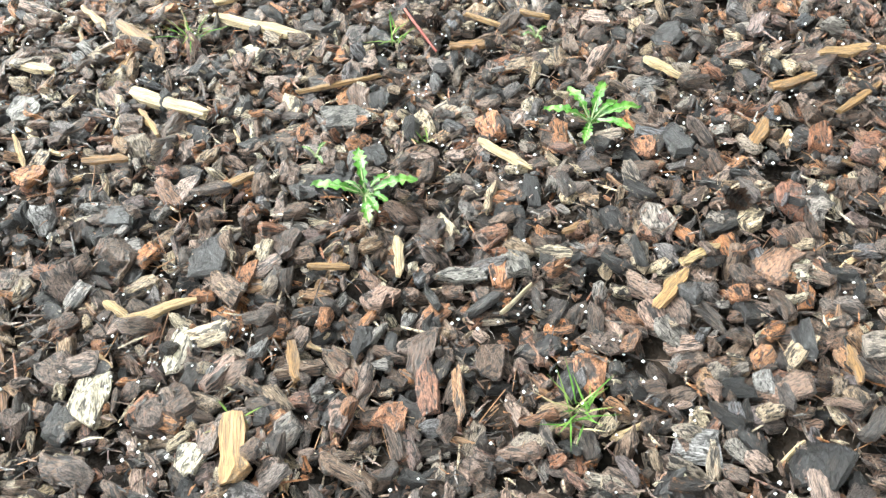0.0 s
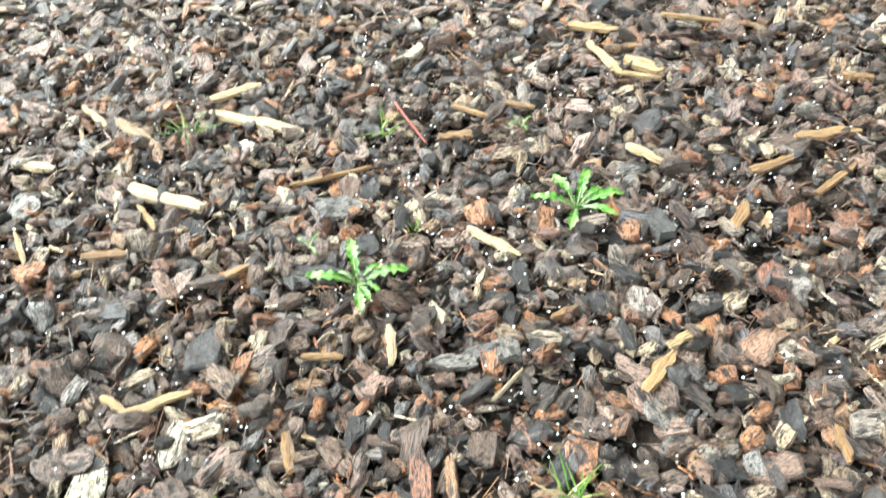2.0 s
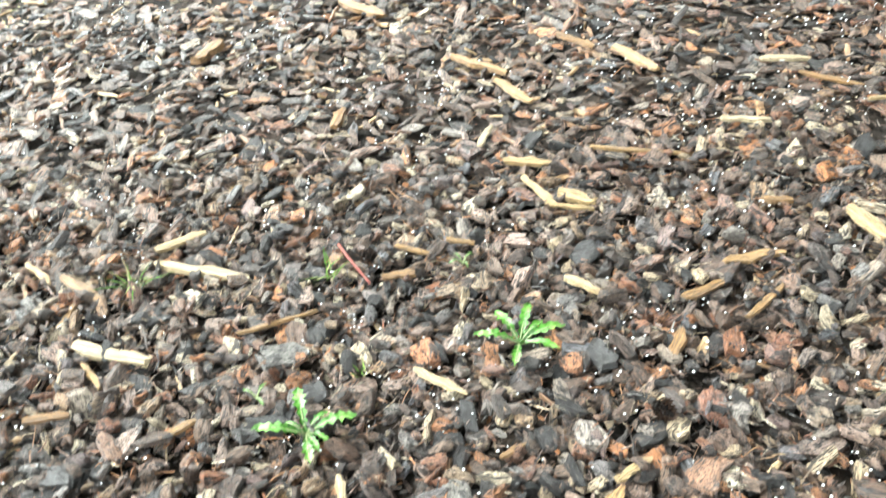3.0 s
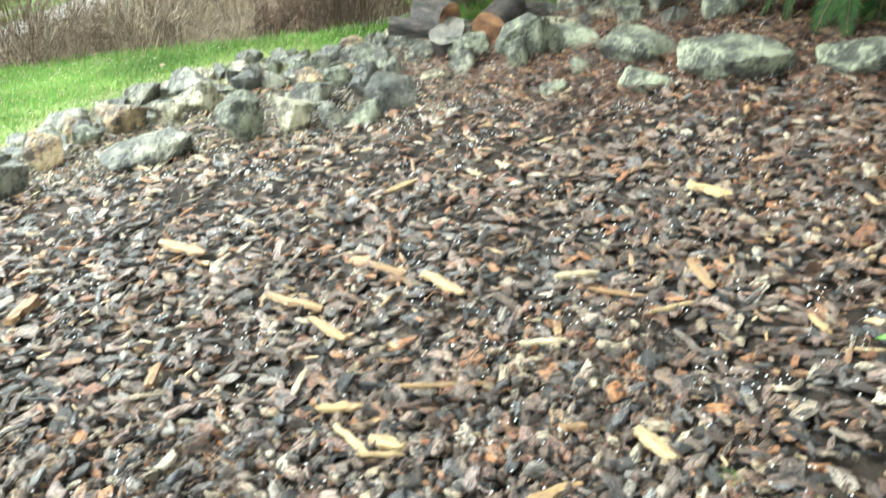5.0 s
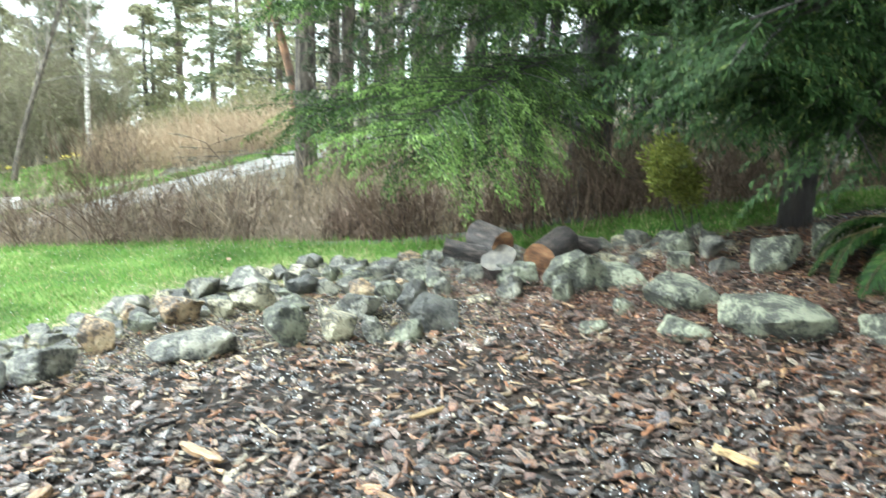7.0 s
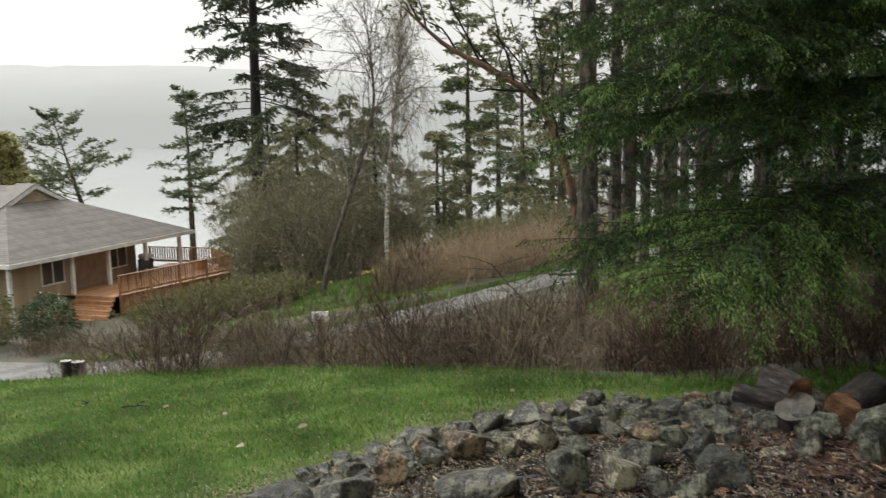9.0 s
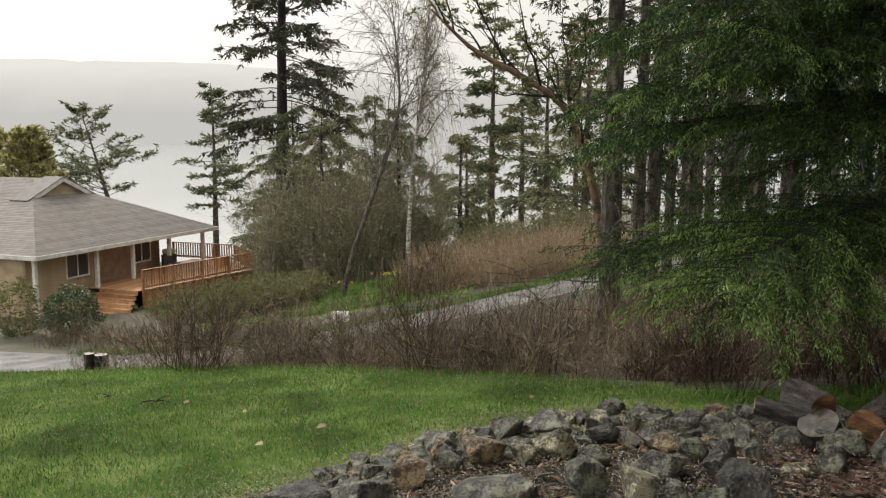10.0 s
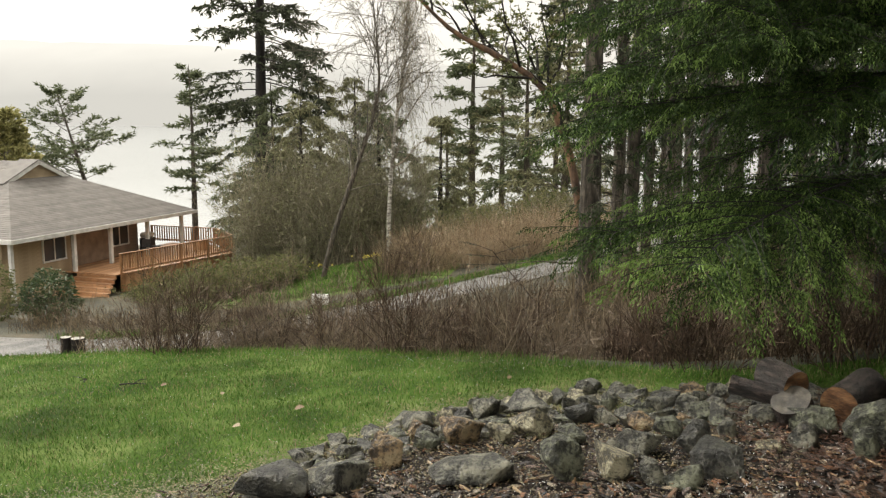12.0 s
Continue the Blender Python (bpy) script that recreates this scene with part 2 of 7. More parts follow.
M_rock = {
    "g": surface("grey_rock", [(0, (0.060, 0.060, 0.047)), (0.6, (0.126, 0.123, 0.095)), (1, (0.201, 0.192, 0.144))], rough=(0.35, 0.7), spots=(0.227, 0.225, 0.159), spot_scale=42, spot_at=(0.63, 0.7), **stone),
    "d": surface("dark_rock", [(0, (0.023, 0.024, 0.020)), (0.6, (0.053, 0.052, 0.041)), (1, (0.097, 0.093, 0.073))], rough=(0.3, 0.65), spots=(0.134, 0.132, 0.096), spot_scale=50, spot_at=(0.63, 0.7), **stone),
    "t": surface("tan_rock", [(0, (0.120, 0.070, 0.031)), (0.5, (0.213, 0.143, 0.074)), (1, (0.268, 0.212, 0.125))], rough=(0.4, 0.7), spots=(0.080, 0.049, 0.022), spot_scale=24, spot_at=(0.58, 0.68), **stone),
    "c": surface("cream_rock", [(0, (0.174, 0.152, 0.093)), (0.5, (0.268, 0.242, 0.159)), (1, (0.320, 0.301, 0.209))], rough=(0.4, 0.7), spots=(0.107, 0.093, 0.056), spot_scale=30, spot_at=(0.63, 0.7), **stone),
    "m": surface("lichened_rock", [(0, (0.061, 0.064, 0.045)), (0.5, (0.110, 0.116, 0.080)), (1, (0.159, 0.166, 0.113))], rough=(0.5, 0.8), spots=(0.229, 0.237, 0.169), spot_scale=38, spot_at=(0.59, 0.67), **stone),
}
M_lawn_soil = surface("mossy_turf", [(0, (0.048, 0.090, 0.016)), (0.5, (0.075, 0.130, 0.024)), (1, (0.125, 0.165, 0.050))], scale=1.6, fine=70, rough=(0.7, 0.9), spec=0.08, bump=0.8, depth=0.02)
M_blade = surface("grass_blade", [(0, (0.055, 0.137, 0.024)), (0.5, (0.108, 0.218, 0.044)), (0.84, (0.195, 0.265, 0.075)), (1, (0.40, 0.30, 0.21))], pick="island", scale=0.9, bump=0.0, rough=(0.7, 0.9), spec=0.08, thin=0.3, vary=(0.6, 1.35))
M_litter = surface("moss_litter", [(0, (0.075, 0.085, 0.022)), (0.5, (0.14, 0.15, 0.035)), (0.85, (0.17, 0.12, 0.055)), (1, (0.27, 0.24, 0.12))], pick="island", scale=4, bump=0.0, rough=(0.5, 0.7))
M_dandelion = surface("dandelion_leaf", [(0, (0.030, 0.099, 0.014)), (0.6, (0.059, 0.168, 0.022)), (1, (0.109, 0.218, 0.045))], scale=25, fine=140, rough=(0.2, 0.45), bump=0.5, depth=0.002, thin=0.2)
M_midrib = surface("leaf_midrib", [(0, (0.180, 0.228, 0.096)), (1, (0.228, 0.264, 0.132))], bump=0.0)
M_fern = surface("fern_green", [(0, (0.008, 0.024, 0.004)), (0.6, (0.016, 0.045, 0.007)), (0.92, (0.034, 0.066, 0.012)), (1, (0.109, 0.088, 0.027))], pick="island", scale=6, bump=0.0, rough=(0.6, 0.85), spec=0.2, thin=0.2)
M_fern_stem = surface("fern_stem", [(0, (0.06, 0.05, 0.02)), (1, (0.12, 0.10, 0.04))], bump=0.0)
M_trunk = surface("fir_bark", [(0, (0.044, 0.035, 0.027)), (0.5, (0.094, 0.077, 0.060)), (1, (0.163, 0.138, 0.110))], scale=5, fine=22, stretch=(3, 3, 0.6), rough=(0.6, 0.9), bump=1.0, depth=0.05, vary=(0.5, 1.4))
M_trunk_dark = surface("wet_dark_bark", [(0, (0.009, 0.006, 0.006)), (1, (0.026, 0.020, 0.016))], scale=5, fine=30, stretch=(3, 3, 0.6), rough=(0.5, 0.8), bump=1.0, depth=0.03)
M_madrone = surface("peeling_madrone_bark", [(0, (0.06, 0.04, 0.03)), (0.5, (0.15, 0.085, 0.05)), (1, (0.28, 0.15, 0.08))], scale=4, fine=20, stretch=(1, 1, 0.5), rough=(0.35, 0.6), bump=0.6, depth=0.02)
M_birch = surface("birch_bark", [(0, (0.20, 0.18, 0.155)), (0.5, (0.42, 0.39, 0.35)), (1, (0.52, 0.50, 0.46))], scale=3, fine=12, stretch=(1, 1, 3), rough=(0.5, 0.8), bump=0.5, depth=0.01, spots=(0.05, 0.045, 0.04), spot_scale=5, spot_at=(0.6, 0.65))
M_twig = surface("bare_twig", [(0, (0.128, 0.102, 0.078)), (0.5, (0.235, 0.186, 0.140)), (1, (0.360, 0.288, 0.212))], pick="island", bump=0.0, rough=(0.6, 0.85), spec=0.2)
# far twigs: a lighter copy, with the haze put into the colour
M_twig_mist = surface("mist_paled_olive_twig", [(0, (0.187, 0.171, 0.127)), (0.5, (0.286, 0.259, 0.187)), (1, (0.396, 0.352, 0.259))], pick="island", bump=0.0, rough=(0.6, 0.85), spec=0.2)
M_twig_dark = surface("dark_wet_twig", [(0, (0.046, 0.031, 0.023)), (0.6, (0.111, 0.075, 0.055)), (1, (0.195, 0.137, 0.098))], pick="island", bump=0.0, rough=(0.6, 0.85), spec=0.2)
M_twig_grey = surface("grey_twig", [(0, (0.098, 0.087, 0.070)), (1, (0.224, 0.203, 0.168))], pick="island", bump=0.0, rough=(0.6, 0.85), spec=0.2)
M_bramble = surface("brown_thicket_stem", [(0, (0.076, 0.057, 0.040)), (0.4, (0.152, 0.114, 0.078)), (0.75, (0.230, 0.176, 0.114)), (1, (0.320, 0.258, 0.160))], pick="island", bump=0.0, rough=(0.6, 0.85), spec=0.2)
M_dry = surface("dry_orange_stem", [(0, (0.230, 0.165, 0.108)), (0.5, (0.380, 0.280, 0.185)), (1, (0.530, 0.440, 0.310))], pick="island", bump=0.0, rough=(0.6, 0.85), spec=0.2)
M_dead = surface("pale_dead_twig", [(0, (0.22, 0.20, 0.17)), (1, (0.34, 0.31, 0.27))], bump=0.2, rough=(0.6, 0.8))
M_hemlock = surface("hemlock_needles", [(0, (0.018, 0.040, 0.011)), (0.5, (0.044, 0.084, 0.022)), (1, (0.100, 0.150, 0.042))], pick="island", bump=0.0, rough=(0.6, 0.85), spec=0.2, thin=0.12)
M_hemlock_tip = surface("hemlock_fresh_tips", [(0, (0.120, 0.210, 0.050)), (1, (0.230, 0.330, 0.095))], pick="island", bump=0.0, rough=(0.6, 0.85), spec=0.2, thin=0.2)
M_pine = surface("dark_pine_needles", [(0, (0.012, 0.028, 0.008)), (0.6, (0.024, 0.053, 0.014)), (0.9, (0.053, 0.091, 0.026)), (1, (0.117, 0.141, 0.034))], pick="island", bump=0.0, rough=(0.6, 0.85), spec=0.2, thin=0.15)
M_gold = surface("golden_cypress_sprays", [(0, (0.071, 0.090, 0.016)), (1, (0.174, 0.180, 0.038))], pick="island", bump=0.0, rough=(0.6, 0.85), spec=0.2, thin=0.25)
# distant firs: needle colour lightened in place of misty air
M_fir_mist = surface("fir_needles", [(0, (0.091, 0.110, 0.061)), (0.6, (0.151, 0.178, 0.101)), (1, (0.243, 0.263, 0.161))], pick="island", bump=0.0, rough=(0.6, 0.85), spec=0.2, thin=0.4)
M_fir_dark = surface("dark_fir_needles", [(0, (0.045, 0.055, 0.034)), (0.6, (0.080, 0.094, 0.058)), (1, (0.13, 0.14, 0.09))], pick="island", bump=0.0, rough=(0.6, 0.85), spec=0.2, thin=0.3)
# rain mist painted into the leaf colour, paler than real foliage
M_olive_mist = surface("mist_paled_olive_leaves", [(0, (0.24, 0.24, 0.10)), (0.6, (0.35, 0.33, 0.15)), (1, (0.48, 0.45, 0.22))], pick="island", bump=0.0, rough=(0.6, 0.85), spec=0.2, thin=0.4)
M_olive = surface("olive_leaves", [(0, (0.101, 0.122, 0.050)), (0.6, (0.173, 0.187, 0.079)), (1, (0.274, 0.259, 0.115))], pick="island", bump=0.0, rough=(0.6, 0.85), spec=0.2, thin=0.4)
# brownish needles, paled to carry the haze of distance
M_brownfir_mist = surface("mist_paled_brownish_needles", [(0, (0.149, 0.143, 0.083)), (0.6, (0.248, 0.242, 0.143)), (1, (0.372, 0.383, 0.222))], pick="island", bump=0.0, rough=(0.6, 0.85), spec=0.2, thin=0.4)
M_shrub = surface("rhododendron_leaves", [(0, (0.03, 0.06, 0.018)), (0.7, (0.06, 0.10, 0.035)), (1, (0.11, 0.15, 0.06))], pick="island", bump=0.0, rough=(0.3, 0.5), thin=0.15)
M_road = surface("wet_gravel_road", [(0, (0.075, 0.075, 0.075)), (0.5, (0.120, 0.116, 0.112)), (1, (0.173, 0.165, 0.158))], scale=1.5, fine=30, rough=(0.25, 0.5), bump=0.7, depth=0.02)
M_ground = surface("field_ground", [(0, (0.024, 0.024, 0.011)), (0.5, (0.042, 0.040, 0.017)), (1, (0.070, 0.052, 0.028))], scale=0.6, fine=20, rough=(0.6, 0.9), bump=0.6, depth=0.05)
M_water = surface("grey_sea", [(0, (0.255, 0.272, 0.272)), (1, (0.289, 0.306, 0.306))], scale=0.02, fine=0.4, rough=(0.12, 0.2), bump=0.0, vary=(0.97, 1.03))


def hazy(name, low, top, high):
    """Hills lost in rain, far off over the water: fainter with height, the mist painted as glow."""
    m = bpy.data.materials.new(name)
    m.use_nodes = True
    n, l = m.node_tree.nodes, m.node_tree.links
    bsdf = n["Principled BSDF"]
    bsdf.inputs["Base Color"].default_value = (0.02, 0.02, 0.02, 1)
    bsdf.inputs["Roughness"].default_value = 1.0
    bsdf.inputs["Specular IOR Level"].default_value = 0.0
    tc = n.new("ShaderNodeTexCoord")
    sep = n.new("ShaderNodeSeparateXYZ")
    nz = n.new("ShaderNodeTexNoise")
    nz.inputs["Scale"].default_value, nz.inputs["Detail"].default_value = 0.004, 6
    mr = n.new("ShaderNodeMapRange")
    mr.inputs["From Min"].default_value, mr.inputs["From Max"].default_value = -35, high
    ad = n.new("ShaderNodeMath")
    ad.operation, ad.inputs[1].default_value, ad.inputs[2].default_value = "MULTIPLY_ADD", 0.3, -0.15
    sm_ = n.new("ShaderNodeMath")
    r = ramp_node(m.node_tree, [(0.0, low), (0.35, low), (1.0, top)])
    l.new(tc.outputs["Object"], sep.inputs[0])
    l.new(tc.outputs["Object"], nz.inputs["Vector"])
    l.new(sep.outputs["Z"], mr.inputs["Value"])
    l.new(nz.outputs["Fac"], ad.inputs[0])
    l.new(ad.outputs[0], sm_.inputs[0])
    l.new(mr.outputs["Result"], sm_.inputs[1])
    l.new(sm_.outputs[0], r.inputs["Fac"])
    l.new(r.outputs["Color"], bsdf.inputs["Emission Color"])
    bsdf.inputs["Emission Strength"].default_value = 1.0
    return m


M_siding = surface("tan_lap_siding", [(0, (0.36, 0.27, 0.17)), (1, (0.46, 0.36, 0.24))], scale=1.5, fine=20, rough=(0.5, 0.7), bump=0.15, vary=(0.85, 1.1))
M_shingle = surface("grey_brown_shingles", [(0, (0.13, 0.116, 0.104)), (0.5, (0.155, 0.140, 0.126)), (1, (0.18, 0.163, 0.147))], pick="object", scale=2, fine=25, rough=(0.6, 0.85), bump=0.5, vary=(0.8, 1.15))
M_white = surface("white_paint", [(0, (0.62, 0.61, 0.58)), (1, (0.76, 0.75, 0.72))], scale=3, fine=30, rough=(0.4, 0.6), bump=0.1, vary=(0.9, 1.05))
M_cedar = surface("wet_cedar_deck", [(0, (0.27, 0.13, 0.06)), (0.5, (0.42, 0.22, 0.11)), (1, (0.54, 0.32, 0.18))], pick="object", scale=3, fine=30, stretch=(1, 1, 1), rough=(0.35, 0.6), bump=0.3, vary=(0.75, 1.2))
M_stucco = surface("pinkish_brown_wall", [(0, (0.26, 0.19, 0.14)), (1, (0.33, 0.25, 0.19))], scale=2, fine=40, rough=(0.6, 0.8), bump=0.2, vary=(0.85, 1.1))
M_dark = surface("dark_metal", [(0, (0.02, 0.02, 0.022)), (1, (0.04, 0.04, 0.042))], rough=(0.3, 0.5), bump=0.1)
M_endgrain = surface("sawn_log_end", [(0, (0.034, 0.027, 0.018)), (0.5, (0.048, 0.040, 0.029)), (1, (0.064, 0.056, 0.042))], scale=22, fine=160, rough=(0.5, 0.75), bump=0.4, depth=0.005, vary=(0.4, 1.5), spots=(0.10, 0.09, 0.07), spot_scale=26, spot_at=(0.55, 0.7))
M_torn = surface("torn_orange_wood", [(0, (0.12, 0.05, 0.022)), (0.6, (0.26, 0.13, 0.06)), (1, (0.40, 0.25, 0.13))], scale=8, fine=45, stretch=(1, 1, 3), rough=(0.4, 0.7), bump=0.8, depth=0.01)
M_logbark = surface("wet_log_bark", [(0, (0.012, 0.009, 0.008)), (0.5, (0.034, 0.025, 0.022)), (1, (0.085, 0.066, 0.058))], scale=16, fine=90, stretch=(0.7, 2.5, 2.5), vary=(0.35, 1.6), rough=(0.25, 0.55), bump=1.0, depth=0.02)
M_daffodil = surface("daffodil_petals", [(0, (0.7, 0.52, 0.05)), (1, (0.8, 0.72, 0.25))], pick="island", bump=0.0)
M_leaf = surface("fallen_leaf", [(0, (0.17, 0.10, 0.05)), (1, (0.33, 0.26, 0.17))], scale=20, bump=0.2, pick="object")


def window_glass():
    m = bpy.data.materials.new("window_glass")
    m.use_nodes = True
    b = m.node_tree.nodes["Principled BSDF"]
    b.inputs["Base Color"].default_value = (0.05, 0.055, 0.06, 1)
    b.inputs["Roughness"].default_value = 0.03
    b.inputs["Specular IOR Level"].default_value = 0.5
    return m


M_glass = window_glass()


# ---- mesh helpers ----
rng = np.random.default_rng(7)


def mesh_np(name, verts, faces, mat, smooth=True, grain_of=None):
    """A mesh from arrays; faces is a list of (n, 3) or (n, 4) index arrays."""
    me = bpy.data.meshes.new(name)
    verts = np.asarray(verts, np.float32)
    faces = [np.asarray(f, np.int32) for f in faces if len(f)]
    me.vertices.add(len(verts))
    me.vertices.foreach_set("co", verts.ravel())
    loops = np.concatenate([f.ravel() for f in faces])
    sizes = np.concatenate([np.full(len(f), f.shape[1], np.int32) for f in faces])
    me.loops.add(len(loops))
    me.loops.foreach_set("vertex_index", loops)
    me.polygons.add(len(sizes))
    me.polygons.foreach_set("loop_start", np.concatenate([[0], np.cumsum(sizes)[:-1]]).astype(np.int32))
    me.polygons.foreach_set("loop_total", sizes)
    me.polygons.foreach_set("use_smooth", np.full(len(sizes), smooth))
    if grain_of is not None:
        a = me.attributes.new("grain", "FLOAT_VECTOR", "POINT")
        a.data.foreach_set("vector", np.asarray(grain_of, np.float32).ravel())
    me.update(calc_edges=True)
    if mat is not None:
        me.materials.append(mat)
    return me


def mesh_bm(name, bm, mat, smooth=False):
    me = bpy.data.meshes.new(name)
    bm.normal_update()
    bm.to_mesh(me)
    bm.free()
    if smooth:
        me.polygons.foreach_set("use_smooth", np.full(len(me.polygons), True))
    me.materials.append(mat)
    return me


def part(name, me, parent, label="", m=None):
    ob = new(name, me)
    ob.parent = parent
    if m is not None:
        ob.matrix_basis = m
    if label:
        ob["label"] = label
    return ob


def thing(name, label, category, m=None, me=None, group="", kind=""):
    ob = new(name, me)
    if m is not None:
        ob.matrix_basis = m
    return tagged(ob, label, category, group, kind)


def tubes(paths, radii, sides=4):
    """Tapered tubes round polylines: paths (n, k, 3), radii (n, k)."""
    paths, radii = np.asarray(paths, float), np.asarray(radii, float)
    n, k, _ = paths.shape
    tan = np.gradient(paths, axis=1)
    tan /= np.linalg.norm(tan, axis=2, keepdims=True) + 1e-9
    ref = np.where(np.abs(tan[..., 2:3]) > 0.9, np.array([1.0, 0, 0]), np.array([0, 0, 1.0]))
    a = np.cross(tan, ref)
    a /= np.linalg.norm(a, axis=2, keepdims=True) + 1e-9
    b = np.cross(tan, a)
    ang = np.arange(sides) * 2 * np.pi / sides
    ring = a[:, :, None, :] * np.cos(ang)[None, None, :, None] + b[:, :, None, :] * np.sin(ang)[None, None, :, None]
    v = paths[:, :, None, :] + ring * radii[:, :, None, None]
    idx = np.arange(n * k * sides).reshape(n, k, sides)
    lo, hi = idx[:, :-1], idx[:, 1:]
    q = np.stack([lo, np.roll(lo, -1, 2), np.roll(hi, -1, 2), hi], -1).reshape(-1, 4)
    return v.reshape(-1, 3), q


def blades(base, direction, side, length, width, bend=None):
    """Pointed leaves: each a diamond of two triangles folded along its length, bent by the vector bend at the tip."""
    n = len(base)
    d, s = np.asarray(direction), np.asarray(side)
    L, W = np.asarray(length).reshape(-1, 1), np.asarray(width).reshape(-1, 1)
    bend = np.zeros((n, 3)) if bend is None else bend
    mid = base + d * L * 0.45 + bend * 0.25
    v = np.stack([base, mid - s * W / 2, base + d * L + bend, mid + s * W / 2], 1).reshape(-1, 3)
    i = np.arange(n)[:, None] * 4
    return v, i + np.array([[0, 1, 2, 3]])


def unit(v):
    return v / (np.linalg.norm(v, axis=-1, keepdims=True) + 1e-9)


def joined(chunks):
    """(verts, faces) pairs as one."""
    vs, fs, o = [], [], 0
    for v, f in chunks:
        vs.append(v)
        fs.append(np.asarray(f) + o)
        o += len(v)
    return np.concatenate(vs), fs


def box_bm(bm, x0, x1, y0, y1, z0, z1, bevel=0.0):
    r = bmesh.ops.create_cube(bm, size=1.0)
    bmesh.ops.transform(bm, verts=r["verts"], matrix=Matrix.Translation(((x0 + x1) / 2, (y0 + y1) / 2, (z0 + z1) / 2)) @ Matrix.Diagonal((x1 - x0, y1 - y0, z1 - z0, 1)))
    if bevel:
        es = list({e for v in r["verts"] for e in v.link_edges})
        bmesh.ops.bevel(bm, geom=es, offset=bevel, segments=1, affect="EDGES")


def box(name, dims, mat, parent, m=None, label="", bevel=0.004):
    bm = bmesh.new()
    box_bm(bm, *dims, bevel=bevel)
    return part(name, mesh_bm(name, bm, mat), parent, label, m)


# ---- the lie of the land ----
def soft(v, k=3.0):
    return np.log1p(np.exp(-np.abs(v * k))) / k + np.maximum(v, 0)


def step(a, b, v):
    q = np.clip((v - a) / (b - a), 0, 1)
    return q * q * (3 - 2 * q)


def lawn_end(x):
    """Where the lawn breaks off to the bank."""
    return 5.5 + 1.7 * (1 - step(-4.0, 2.5, np.asarray(x, float))) + 0.25 * step(1.2, 2.4, np.asarray(x, float))


def height(x, y):
    x, y = np.asarray(x, float), np.asarray(y, float)
    xs = 0.02 + 0.06 * step(1.5, 4.0, y)
    near = -0.01 + np.where(x < 0, xs, 0.08) * x + 0.06 * soft(x - 0.9) - 0.06 * soft(x - 3.5) - 0.10 * (soft(y - 3.4, 2.0) - 0.02)
    far = -4.6 + 0.22 * (x + 8) - 0.06 * (y - 25) + 0.2 * soft(-(x + 15), 0.5) - 0.1 * soft(x - 1, 0.5) + 0.05 * soft(y - 34, 0.3)
    far = far - 0.45 * soft(y - 78, 0.08) + 0.6 * np.exp(-((x + 11.5) / 4.5) ** 2 - ((y - 40) / 5.0) ** 2)
    b = step(0.0, 8.0, y - lawn_end(x))
    return near * (1 - b) + far * b


def lawn_start(x):
    """The curved line where the lawn meets the rock border and the mulch."""
    return np.interp(x, [-6, -3, -1.75, -1.2, -0.9, -0.5, 0.2, 1.1, 1.8, 2.6, 4.0, 7.0], [2.2, 2.8, 3.45, 4.1, 4.75, 5.2, 5.55, 5.5, 5.2, 5.05, 5.3, 5.6])


def on_ground(x, y, up=0.0):
    return (x, y, float(height(x, y)) + up)


def grid_axis(spans):
    out = [spans[0][0]]
    for a, b, n in spans:
        out.extend(np.linspace(a, b, n + 1)[1:])
    return np.array(out)


gx = grid_axis([(-2500, -300, 10), (-300, -60, 16), (-60, -12, 40), (-12, -3, 36), (-3, 4, 52), (4, 12, 24), (12, 60, 24), (60, 300, 12), (300, 2500, 8)])
gy = grid_axis([(-60, -5, 12), (-5, 0, 20), (0, 9, 80), (9, 20, 32), (20, 60, 40), (60, 200, 40), (200, 3000, 12)])
GX, GY = np.meshgrid(gx, gy)
GZ = height(GX, GY)
GZ = np.where(np.abs(GX) > 70, GZ * 0 + np.clip(GZ, -60, 6), GZ)
GZ = np.maximum(GZ, -60)
rough_near = np.array([noise.noise((x * 3.1, y * 3.1, 0)) + 0.5 * noise.noise((x * 9, y * 9, 4)) for x, y in zip(GX.ravel(), GY.ravel())]).reshape(GX.shape)
GZ = GZ + rough_near * np.where((GY < 9) & (np.abs(GX) < 12), 0.008, 0.05) * np.where(GY > 90, 0, 1)
ny, nx = GX.shape
gi = np.arange(nx * ny).reshape(ny, nx)
gq = np.stack([gi[:-1, :-1], gi[:-1, 1:], gi[1:, 1:], gi[1:, :-1]], -1).reshape(-1, 4)
ground = tagged(new("ground", mesh_np("ground", np.stack([GX, GY, GZ], -1).reshape(-1, 3), [gq], M_ground)), "mossy turf and dark wet soil falling away to the sea", "ground", kind="structure")
ground.data.materials.append(M_lawn_soil)
ground.data.materials.append(M_soil)
cx, cy = GX.ravel()[gq].mean(1), GY.ravel()[gq].mean(1)
which = np.where((cy > lawn_start(cx)) & (cy < lawn_end(cx) + 0.6) & (cx > -14) & (cx < 9), 1, 0)
which = np.where((cy <= lawn_start(cx)) & (cx > -2.5 - 0.25 * np.sin(cy * 1.7)) & (cx < 9) & (cy > -3.2 + 0.4 * np.sin(cx * 1.3)), 2, which)
which = np.where((cy <= lawn_start(cx)) & (cx <= -2.5 - 0.25 * np.sin(cy * 1.7)) & (cx > -14) & (cy > -8), 1, which)
which = np.where((cy > 33) & (cy < 50) & (cx > -18) & (cx < -6), 1, which)
ground.data.polygons.foreach_set("material_index", which.astype(np.int32))

sea_bm = bmesh.new()
